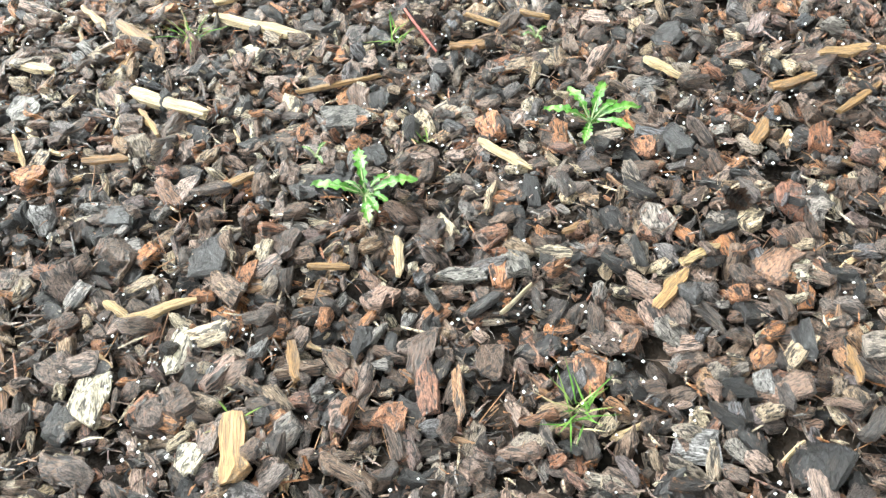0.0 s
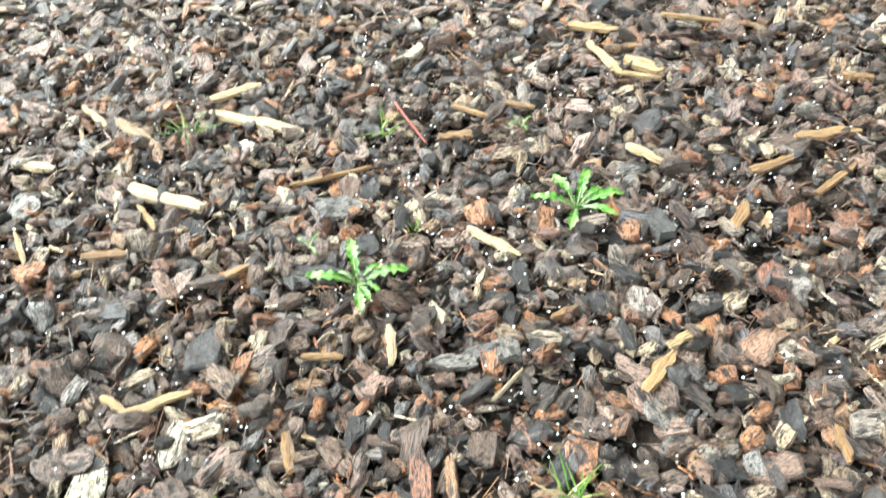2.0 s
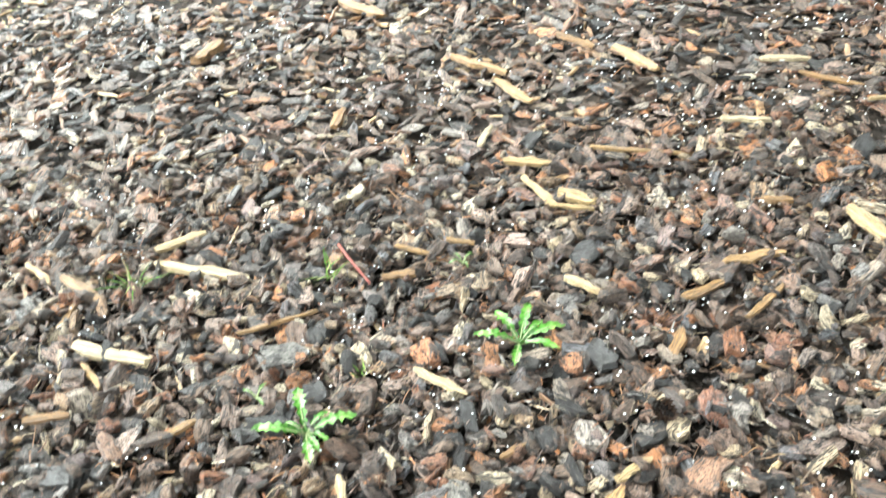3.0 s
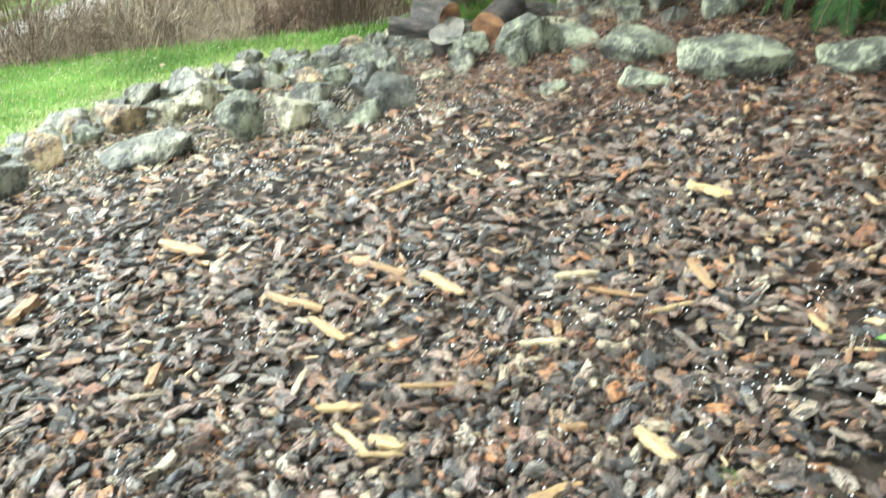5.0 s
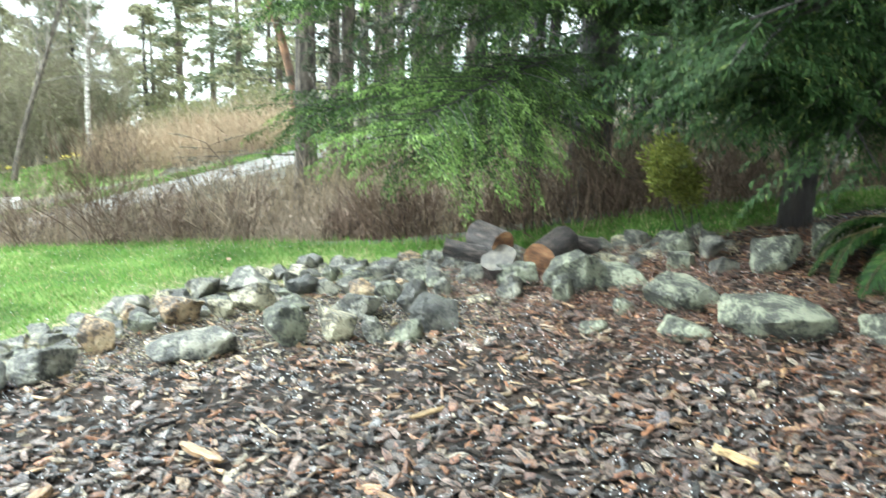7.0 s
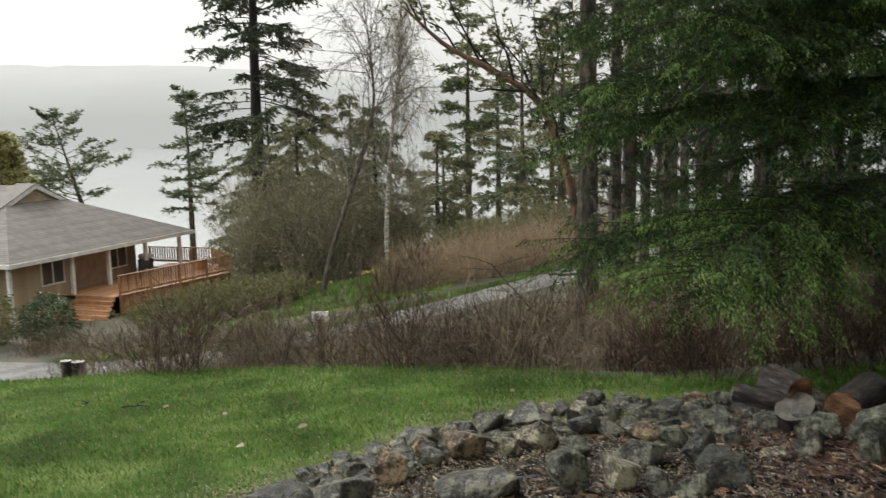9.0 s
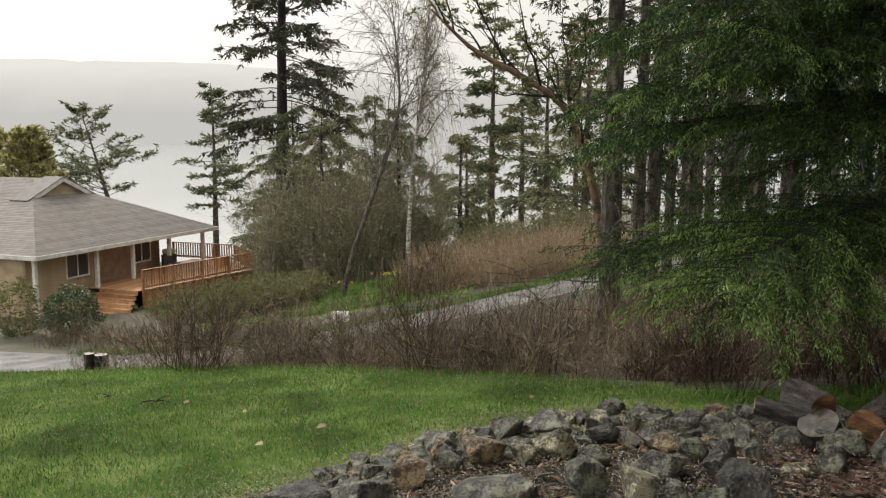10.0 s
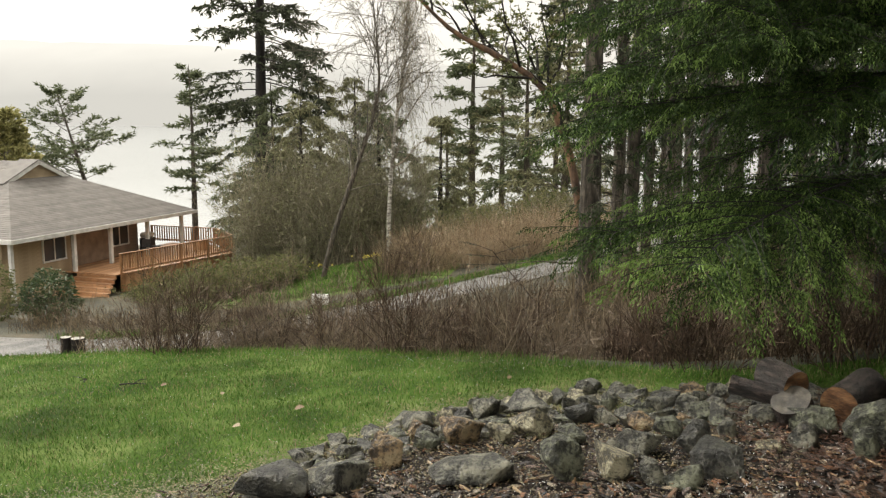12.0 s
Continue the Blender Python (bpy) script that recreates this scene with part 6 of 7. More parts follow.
# reach widened so the unseen crown shades the right of the bed
conifer(4.35, 3.45, 12, 0.11, r_tree, (M_trunk_dark, M_pine), "dense dark pine standing over the ferns", crown_from=0.06, reach=2.6, limbs=150, twigs=13, needles=48, nl=0.06, nw=0.011, droop=0.12, hang=0.4, up=0.06, taper=0.4, low=1.6)


def golden_shrub(x, y, seed):
    """A loose shrub: sprays clustered along several leaning stems."""
    r = np.random.default_rng(seed)
    e = thing("golden_cypress", "yellow green cypress shrub beside the dark pine", "shrub", pose(*on_ground(x, y, -0.03)))
    k = 9
    base_ = np.stack([r.normal(0.12, 0.04, k), r.normal(0.08, 0.03, k), np.zeros(k)], -1)
    d = unit(np.stack([r.normal(-0.30, 0.10, k), r.normal(0, 0.10, k), np.ones(k)], -1))
    lp = limb_paths(r, base_, d, r.uniform(0.52, 0.72, k), 6, 0.05, 0.10)
    v, q = tubes(lp, np.outer(np.full(k, 0.003), np.linspace(1, 0.3, 6)), 5)
    tagged(part("stem_work", mesh_np("stem_work", v, [q], M_trunk_dark), e, "thin dark stems"), kind="stuff")
    ii = np.repeat(np.arange(k), 230)
    pt, tg = along(lp[ii], r.uniform(0.62, 1.0, len(ii)))
    c = pt + r.normal(0, 1, pt.shape) * np.array([0.036, 0.036, 0.03])
    v, f = needle_sprays(r, c, unit(tg + unit(c - pt)), 5, 0.034, 0.010, 0.1, 0.7)
    part("foliage", mesh_np("foliage", v, [f], M_gold, False), e, "golden green scaly sprays")
    return e


golden_shrub(2.36, 4.75, 8)
# bleached dead twigs caught in the pine
r_dead = np.random.default_rng(90)
dead_p = limb_paths(r_dead, np.array([(2.95, 4.85, 1.05), (2.95, 4.85, 0.95), (2.9, 4.8, 1.25)]) , unit(np.array([(-0.75, -0.55, 0.02), (-0.7, -0.7, -0.1), (-0.9, -0.3, 0.25)])), np.array([0.75, 0.6, 0.55]), 9, -0.12, 0.22)
for dp in dead_p:
    v, f = tubes(dp[None], np.linspace(0.008, 0.002, 9)[None], 5)
    thing("dead_twig", "bleached bare dead twig hanging in the pine", "twig", me=mesh_np("dead_twig", v, [f], M_dead), group="dead twigs")


# tall trunks of the wood
def plain_trunk(x, y, high, rad, mat, label, lean=(0, 0), stubs=26, seed=0, crown=True):
    r = np.random.default_rng(seed)
    g0 = float(height(x, y)) - 0.15
    e = thing("tree", label, "tree", pose(x, y, g0), group="trees of the wood")
    path = np.array([(lean[0] * t, lean[1] * t, high * t) for t in np.linspace(0, 1, 7)])
    part("trunk", trunk_mesh(path, np.concatenate([[rad * 1.35], np.linspace(rad, rad * 0.45, 6)]), mat, seed=seed), e)
    t = r.uniform(0.1, 0.95, stubs)
    base_ = np.stack([np.interp(t, np.linspace(0, 1, 7), path[:, k]) for k in range(3)], -1)
    a = r.uniform(0, 6.28, stubs)
    L = r.uniform(0.5, 2.0, stubs)
    lp = limb_paths(r, base_, unit(np.stack([np.cos(a), np.sin(a), r.normal(-0.02, 0.15, stubs)], -1)), L, 6, 0.15, 0.12)
    chunks = [tubes(lp, np.outer(0.012 + 0.004 * L, np.linspace(1, 0.15, 6)), 4)]
    ii = np.repeat(np.arange(stubs), 5)
    pt, tg = along(lp[ii], r.uniform(0.3, 1, len(ii)))
    tw = limb_paths(r, pt, unit(tg + r.normal(0, 0.6, (len(ii), 3))), r.uniform(0.2, 0.6, len(ii)), 3, 0.15, 0.15)
    td = unit(tw[:, 2] - tw[:, 0])
    chunks.append(blades(tw[:, 0], td, unit(np.cross(td, np.array([0.3, 0.2, 1.0]))), np.linalg.norm(tw[:, 2] - tw[:, 0], axis=1), np.full(len(ii), 0.014)))
    v, f = joined(chunks)
    tagged(part("limb_work", mesh_np("limb_work", v, f, mat), e, "thin dead side limbs"), kind="stuff")
    if crown:
        up_ = np.nonzero(base_[ii, 2] > high * 0.22)[0]
        kk = np.repeat(up_, 11)
        p2, t2 = along(tw[kk], r.uniform(0.2, 1, len(kk)))
        v, f = needle_sprays(r, p2, t2, 3, 0.17, 0.03, 0.2)
        part("crown", mesh_np("crown", v, [f], M_fir_dark, False), e, "thin grey green needle sprays")
    return e


plain_trunk(-0.1, 16.2, 14, 0.19, M_trunk, "tall grey brown fir trunk with dead side limbs", seed=1, stubs=80)
WOOD = [(0.4, 19.2, 0.13), (0.63, 18.3, 0.15), (1.04, 20.4, 0.11), (1.67, 22.5, 0.12), (2.33, 24.6, 0.13), (2.44, 20.6, 0.2), (3.9, 27.0, 0.16), (3.3, 19.0, 0.12), (5.2, 21.0, 0.16)]
for k, (x, y, rad) in enumerate(WOOD):
    plain_trunk(x, y, 13 + k % 4, rad, M_trunk, "slim dark conifer trunk in the wood", lean=(0.3 * math.sin(k), 0), seed=20 + k, stubs=24)
WOOD_FAR = [(0.6, 36, 0.16), (2.4, 34, 0.14), (4.5, 38, 0.18), (6.8, 33, 0.16), (3.2, 42, 0.18)]
for k, (x, y, rad) in enumerate(WOOD_FAR):
    plain_trunk(x, y, 15, rad, M_trunk, "slim conifer trunk deeper in the wood", seed=60 + k, stubs=30)


def branching(r, path, radii, mat, levels, spread, e, label, first=0.25, twist=0.25, hang=0.0, count=(9, 5, 4), shrink=(0.5, 0.45, 0.45), fine_mat=None, thin=0.004, base_len=None, upward=0.3, thick=0.38):
    """Bare limbs in several orders off one stem."""
    path, radii = np.asarray(path, float), np.asarray(radii, float)
    part("trunk", trunk_mesh(path, radii, mat), e)
    cur = path[None]
    total = np.sum(np.linalg.norm(np.diff(path, axis=0), axis=1))
    length = np.array([base_len or total])
    rad = np.array([radii[0]])
    chunks = []
    for lv in range(levels):
        m = count[lv]
        ii = np.repeat(np.arange(len(cur)), m)
        tp = r.uniform(first if lv == 0 else 0.2, 1.0, len(ii))
        pt, tg = along(cur[ii], tp)
        d = unit(tg * 0.7 + r.normal(0, spread, (len(ii), 3)) + np.array([0, 0, upward - hang * lv]))
        L = length[ii] * shrink[lv] * r.uniform(0.5, 1.2, len(ii)) * (1.1 - 0.5 * tp)
        lp = limb_paths(r, pt, d, L, 6, hang * (lv + 1) * 0.5, twist)
        rr = np.maximum(rad[ii] * thick * (1.1 - 0.6 * tp), thin)
        chunks.append(tubes(lp, np.outer(rr, np.linspace(1, 0.25, 6)), 4 if lv < 1 else 3))
        cur, length, rad = lp, L, rr
    v, f = joined(chunks)
    tagged(part("branch_work", mesh_np("branch_work", v, f, fine_mat or mat), e, label), kind="stuff")
    return cur


# madrone leaning out of the wood
r_mad = np.random.default_rng(12)
g0 = float(height(-0.1, 17.2))
mad = thing("madrone_tree", "leaning madrone with peeling orange bark", "tree", pose(-0.1, 17.2, g0 - 0.1))
tips = branching(r_mad, [(0, 0, 0), (-0.1, 0, 1.2), (-0.25, 0.1, 2.6), (-0.55, 0.2, 3.8), (-1.0, 0.2, 4.8), (-1.9, 0.2, 5.35), (-2.8, 0.1, 5.8), (-3.6, 0, 6.6)], [0.11, 0.10, 0.09, 0.08, 0.07, 0.06, 0.045, 0.02], M_madrone, 3, 0.45, mad, "thin dark branches", first=0.45, count=(16, 6, 5), shrink=(0.32, 0.45, 0.45), fine_mat=M_trunk_dark, upward=0.35)
p2, t2 = along(np.repeat(tips, 5, 0), r_mad.uniform(0.5, 1, len(tips) * 5))
v, f = needle_sprays(r_mad, p2[::2], t2[::2], 2, 0.10, 0.045, 0.05)
part("leaves", mesh_np("leaves", v, [f], M_olive, False), mad, "sparse olive leaves")
# thin fir sapling leaning over the road
r_sap = np.random.default_rng(33)
sap = thing("fir_sapling", "thin leaning fir sapling with a few dark needled branches", "tree", pose(-0.4, 15.2, float(height(-0.4, 15.2)) - 0.1))
sap_path = np.array([[(0, 0, 0), (-0.25, 0, 0.45), (-0.55, -0.05, 0.85), (-0.85, -0.05, 1.2), (-1.15, 0, 1.5), (-1.35, 0, 1.75)]])
sv_, sq_ = tubes(sap_path, np.array([[0.02, 0.017, 0.014, 0.011, 0.008, 0.004]]), 6)
part("trunk", mesh_np("trunk", sv_, [sq_], M_trunk_dark), sap)
sp_t = np.linspace(0.3, 1.0, 16)
sp_p, sp_g = along(np.repeat(sap_path, 16, 0), sp_t)
sap_limb = limb_paths(r_sap, sp_p, unit(np.stack([np.where(np.arange(16) % 2, -0.9, 0.7), r_sap.normal(0, 0.4, 16), r_sap.uniform(0.0, 0.35, 16)], -1)), r_sap.uniform(0.3, 0.8, 16), 6, 0.08, 0.06)
sv_, sq_ = tubes(sap_limb, np.outer(np.full(16, 0.006), np.linspace(1, 0.3, 6)), 4)
tagged(part("limb_work", mesh_np("limb_work", sv_, [sq_], M_trunk_dark), sap), kind="stuff")
sv_, sq_ = feather(r_sap, sap_limb[:, 2:], 0.007, 0.06, 0.018, 0.6, 0.15)
part("foliage", mesh_np("foliage", sv_, [sq_], M_fir_dark, False), sap, "dark flat needle sprays")
# tall bare tree and weeping birch beyond the road
r_bare = np.random.default_rng(14)
g0 = float(height(-12.1, 38.0))
bare = thing("bare_tree", "bare leafless tree with arching brown branches", "tree", pose(-12.6, 37.6, g0 - 0.1))
branching(r_bare, [(0, 0, 0), (0.4, 0.1, 1.7), (1.0, 0.2, 3.5), (1.7, 0.3, 5.4), (2.3, 0.4, 7.2), (2.6, 0.5, 8.6), (2.5, 0.6, 10.4), (2.2, 0.6, 13.0)], [0.13, 0.12, 0.105, 0.09, 0.075, 0.06, 0.035, 0.015], M_trunk, 3, 0.5, bare, "long arching bare branches", first=0.3, count=(44, 10, 7), shrink=(0.46, 0.42, 0.42), fine_mat=M_twig_grey, thin=0.010, hang=0.14, upward=0.12, twist=0.1, thick=0.26)
g0 = float(height(-10.2, 40.3))
r_bir = np.random.default_rng(15)
birch = thing("birch_tree", "leafless weeping birch with white trunk", "tree", pose(-10.2, 40.3, g0 - 0.1))
tips = branching(r_bir, [(0, 0, 0), (0.0, 0, 2.5), (0.15, 0.1, 5), (0.4, 0.2, 7.5), (0.8, 0.3, 10), (0.9, 0.3, 12.5)], [0.12, 0.10, 0.085, 0.065, 0.04, 0.015], M_birch, 2, 0.4, birch, "fine reddish branches", first=0.35, count=(26, 7), shrink=(0.25, 0.4), fine_mat=M_twig, thin=0.008, upward=0.5)
kk = np.repeat(np.arange(len(tips)), 4)
pt, _ = along(tips[kk], r_bir.uniform(0.3, 1, len(kk)))
hg = limb_paths(r_bir, pt, unit(r_bir.normal(0, 0.35, (len(kk), 3)) + np.array([0, 0, -0.9])), r_bir.uniform(0.6, 2.2, len(kk)), 5, 0.3, 0.05)
v, f = tubes(hg, np.outer(np.full(len(kk), 0.006), np.linspace(1, 0.6, 5)), 3)
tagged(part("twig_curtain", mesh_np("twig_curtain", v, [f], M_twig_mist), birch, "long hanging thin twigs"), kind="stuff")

# conifers beyond the house and the road
far_kw = dict(group="distant conifers")
conifer(-21.3, 51.8, 27, 0.42, r_tree, (M_trunk_dark, M_fir_dark), "tall old fir with ragged drooping limbs", crown_from=0.16, reach=4.8, limbs=160, twigs=14, needles=24, nl=0.3, nw=0.085, droop=0.18, hang=0.2, up=0.02, taper=0.45, gaps=0.05, top_r=0.1, **far_kw)
conifer(-32.5, 64.4, 14.5, 0.24, r_tree, (M_trunk, M_fir_mist), "slender pine standing by the water", crown_from=0.3, reach=3.2, limbs=50, twigs=11, needles=16, nl=0.36, nw=0.09, droop=0.05, hang=0.05, up=0.15, taper=0.6, **far_kw)
conifer(-43.2, 67.7, 13.0, 0.26, r_tree, (M_trunk, M_fir_mist), "windswept pine with flat layered limbs", crown_from=0.42, reach=5.6, limbs=40, twigs=12, needles=18, nl=0.36, nw=0.09, droop=-0.05, hang=0.0, up=0.3, taper=0.5, lean=(-3.2, 0), **far_kw)
conifer(-9.2, 59.0, 17, 0.26, r_tree, (M_trunk, M_fir_mist), "tall thin pine above the thicket", crown_from=0.3, reach=3.0, limbs=56, twigs=11, needles=16, nl=0.38, nw=0.09, droop=0.08, hang=0.1, up=0.12, taper=0.5, gaps=0.2, **far_kw)
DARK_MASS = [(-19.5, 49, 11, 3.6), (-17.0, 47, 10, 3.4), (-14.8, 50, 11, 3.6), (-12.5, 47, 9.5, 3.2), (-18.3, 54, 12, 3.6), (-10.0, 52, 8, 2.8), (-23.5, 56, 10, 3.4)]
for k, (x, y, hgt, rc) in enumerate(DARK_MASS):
    conifer(x, y, hgt, 0.2, r_tree, (M_trunk_dark, M_brownfir_mist if k % 3 else M_fir_mist), "dense brownish green evergreen in a thicket of trees", crown_from=0.03, reach=rc, limbs=66, twigs=11, needles=15, nl=0.34, nw=0.06, droop=0.25, hang=0.4, taper=0.6, **far_kw)
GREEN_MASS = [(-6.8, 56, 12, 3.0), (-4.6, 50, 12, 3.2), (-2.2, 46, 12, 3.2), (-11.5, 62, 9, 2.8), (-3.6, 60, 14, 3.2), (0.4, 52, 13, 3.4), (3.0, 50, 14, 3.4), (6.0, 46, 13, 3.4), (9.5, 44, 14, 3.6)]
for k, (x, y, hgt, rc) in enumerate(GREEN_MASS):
    conifer(x, y, hgt, 0.2, r_tree, (M_trunk, M_fir_mist if k % 2 else M_brownfir_mist), "grey green conifer at the edge of the wood", crown_from=0.08, reach=rc, limbs=54, twigs=11, needles=14, nl=0.36, nw=0.08, droop=0.12, hang=0.2, taper=0.6, gaps=0.15, **far_kw)
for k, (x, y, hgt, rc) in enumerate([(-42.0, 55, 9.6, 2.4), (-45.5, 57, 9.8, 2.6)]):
    conifer(x, y, hgt, 0.2, r_tree, (M_trunk, M_olive_mist), "rounded olive green tree behind the house", crown_from=0.3, reach=rc, limbs=50, twigs=9, needles=12, nl=0.4, nw=0.2, droop=0.0, hang=0.0, up=0.6, taper=0.35, group="", category="tree")


# ---- thickets ----
def thicket(name, label, area, n, r, low, high, mat, lean=0.3, rad=0.004, forks=3, leaf=None, clump=16, wide=0.12, wob=0.22):
    """Shrubs of many stems fanning from their feet, with forking side shoots: area(r, n) gives their x and y."""
    bx, by = area(r, max(1, n // clump))
    size = np.repeat(r.uniform(0.55, 1.0, len(bx)), clump)
    x, y = np.repeat(bx, clump) + r.normal(0, wide, len(bx) * clump), np.repeat(by, clump) + r.normal(0, wide, len(bx) * clump)
    n = len(x)
    base_ = np.stack([x, y, height(x, y) - 0.05], -1)
    a = r.uniform(0, 6.28, n)
    ln = np.abs(r.normal(0, lean, n))
    L = r.uniform(low, high, n) * size
    sp_ = limb_paths(r, base_, unit(np.stack([np.cos(a) * ln, np.sin(a) * ln, np.ones(n)], -1)), L, 5, 0.06, wob)
    chunks = [tubes(sp_, np.outer(rad * (0.7 + 0.6 * L / high), np.linspace(1, 0.3, 5)), 3)]
    ii = np.repeat(np.arange(n), forks)
    pt, tg = along(sp_[ii], r.uniform(0.25, 0.95, len(ii)))
    tw = limb_paths(r, pt, unit(tg * 0.9 + r.normal(0, 0.65, (len(ii), 3)) + np.array([0, 0, 0.25])), L[ii] * r.uniform(0.15, 0.5, len(ii)), 4, 0.05, 0.18)
    td = unit(tw[:, 3] - tw[:, 0])
    chunks.append(blades(tw[:, 0], td, unit(np.cross(td, r.normal(0, 1, td.shape))), np.linalg.norm(tw[:, 3] - tw[:, 0], axis=1), np.full(len(ii), rad * 1.3)))
    v, f = joined(chunks)
    e = thing(name, label, "shrubs", me=mesh_np(name, v, f, mat), kind="stuff")
    if leaf is not None:
        p2, t2 = along(tw, r.uniform(0.4, 1, len(tw)))
        v, f = needle_sprays(r, p2, t2, 2, leaf[1], leaf[1] * (0.16 if leaf[1] > 0.2 else 0.45), 0.1)
        tagged(part("sparse_leaves", mesh_np("sparse_leaves", v, [f], leaf[0], False), e), kind="stuff")
    return e


def strip(x0, x1, d0, d1):
    def area(r, n):
        x = r.uniform(x0, x1, n)
        y = lawn_end(x) + r.uniform(d0, d1, n)
        k = x > np.where(y < 10.5, -0.2, 0.5) - 0.65 * y  # the drive stays open
        return x[k], y[k]
    return area


def patch(cx_, cy_, sx, sy):
    def area(r, n):
        a, q = r.uniform(0, 6.28, n), np.sqrt(r.random(n))
        return cx_ + sx * q * np.cos(a), cy_ + sy * q * np.sin(a)
    return area


r_th = np.random.default_rng(40)
thicket("bank_thicket", "leafless brown shrub thicket along the end of the lawn", strip(-6.0, 1.6, 1.1, 2.8), 800, r_th, 0.45, 1.05, M_twig, lean=0.6, rad=0.0034, forks=10)
thicket("bank_thicket", "leafless grey brown shrubs lower on the bank", strip(-8.5, 2.0, 2.4, 6.5), 1000, r_th, 0.6, 1.5, M_twig, lean=0.55, rad=0.005, forks=10)
thicket("bank_thicket", "low tangled brown stems on the bank", strip(-9.0, 2.4, 1.0, 7.5), 1900, r_th, 0.25, 0.7, M_bramble, lean=0.8, rad=0.004, forks=7)
thicket("bank_thicket", "dark bushy leafless shrubs just beyond the lawn", strip(-8.5, -0.5, 1.3, 5.0), 760, r_th, 0.6, 1.3, M_twig_dark, lean=0.5, rad=0.004, forks=12)
thicket("shade_thicket", "brown leafless stems in the shade of the hemlock", strip(0.8, 9.0, 0.9, 4.5), 700, r_th, 0.4, 0.95, M_bramble, rad=0.004, forks=6)
# the dark stem colour stands in for deep shade under the boughs
thicket("shade_thicket", "stems under the hemlock, darkened for its shade", strip(0.5, 9.0, 0.15, 3.5), 1800, r_th, 0.4, 0.9, M_twig_dark, lean=0.4, rad=0.005, forks=9)
thicket("hedge", "straggling shrub hedge with a few yellowing leaves before the deck", patch(-16.9, 38.0, 2.8, 2.2), 1800, r_th, 0.8, 1.6, M_twig, lean=0.4, rad=0.010, forks=8, leaf=(M_olive, 0.15), wide=0.4)
thicket("deck_brush", "brown and olive brush below the cedar deck", patch(-19.3, 37.2, 2.4, 3.2), 800, r_th, 0.6, 1.4, M_bramble, lean=0.6, rad=0.009, forks=8, leaf=(M_olive, 0.12), wide=0.3)
thicket("roadside_thicket", "brown shrubs beside the road below the house", patch(-16.5, 29.0, 5.0, 1.6), 900, r_th, 0.5, 1.2, M_bramble, lean=0.4, rad=0.009, forks=6, wide=0.4)
thicket("dry_thicket", "tall orange brown dry shrubs on the rise beyond the road", patch(-4.4, 37.5, 5.0, 3.0), 3200, r_th, 1.0, 2.3, M_dry, lean=0.5, rad=0.010, forks=7, wide=0.4)
thicket("dry_thicket", "brown dry shrubs between birch and road", patch(-8.4, 37.0, 1.4, 2.0), 700, r_th, 1.0, 2.0, M_bramble, lean=0.3, rad=0.010, forks=6, wide=0.4)
def bare_shrub(x, y, n_, low, high, seed):
    """One leafless bush: stems fanning out of a single foot, each with forking side shoots."""
    return thicket("bare_shrub", "dark leafless bush of fanning stems at the end of the lawn", lambda r, n: (np.array([x]), np.array([y])), n_, np.random.default_rng(seed), low, high, M_twig_dark, lean=0.62, rad=0.0045, forks=14, clump=n_, wide=0.16, wob=0.16)


for k, (x, y, n_, lo_, hi_) in enumerate([(-3.95, 8.0, 40, 0.8, 1.25), (-4.35, 8.25, 26, 0.7, 1.1), (-1.62, 8.0, 44, 0.9, 1.4), (-1.2, 8.3, 22, 0.7, 1.1), (-2.6, 8.5, 20, 0.6, 1.0), (-0.5, 8.0, 18, 0.5, 0.9), (0.45, 7.5, 60, 0.35, 0.7), (0.8, 7.4, 50, 0.4, 0.75)]):
    bare_shrub(x, y, n_, lo_, hi_, 300 + k)
thicket("wood_undergrowth", "brown undergrowth among the trunks", patch(4.6, 19.0, 5.0, 7.0), 2000, r_th, 0.6, 1.7, M_bramble, rad=0.008, forks=6, wide=0.4)
thicket("wood_undergrowth", "low brown undergrowth below the big fir", patch(-0.4, 14.6, 2.2, 2.2), 1200, r_th, 0.8, 1.7, M_bramble, rad=0.006, forks=7, wide=0.3)
thicket("twiggy_wood", "tall brownish twiggy saplings between fir and birch", patch(-15.2, 45.5, 5.0, 2.6), 1300, r_th, 3.0, 8.0, M_twig_mist, lean=0.22, rad=0.016, forks=12, leaf=(M_brownfir_mist, 0.3), clump=8, wide=0.6)
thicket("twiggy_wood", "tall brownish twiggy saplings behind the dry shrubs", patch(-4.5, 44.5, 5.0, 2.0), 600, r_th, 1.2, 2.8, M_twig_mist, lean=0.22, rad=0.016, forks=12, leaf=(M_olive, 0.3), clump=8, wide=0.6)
# trees added out of view; their crowns block sky light over the bed
for k, (x, y) in enumerate([(3.3, 0.3), (2.3, -1.9), (5.2, -2.6), (6.0, 0.9), (4.9, 2.0)]):
    conifer(x, y, 17, 0.18, r_tree, (M_trunk_dark, M_pine), "unseen hemlock added to shade the bed", crown_from=0.27, reach=5.2, limbs=140, twigs=8, needles=9, nl=0.34, nw=0.2, droop=0.2, hang=0.4, taper=0.5, group="dark hemlocks")


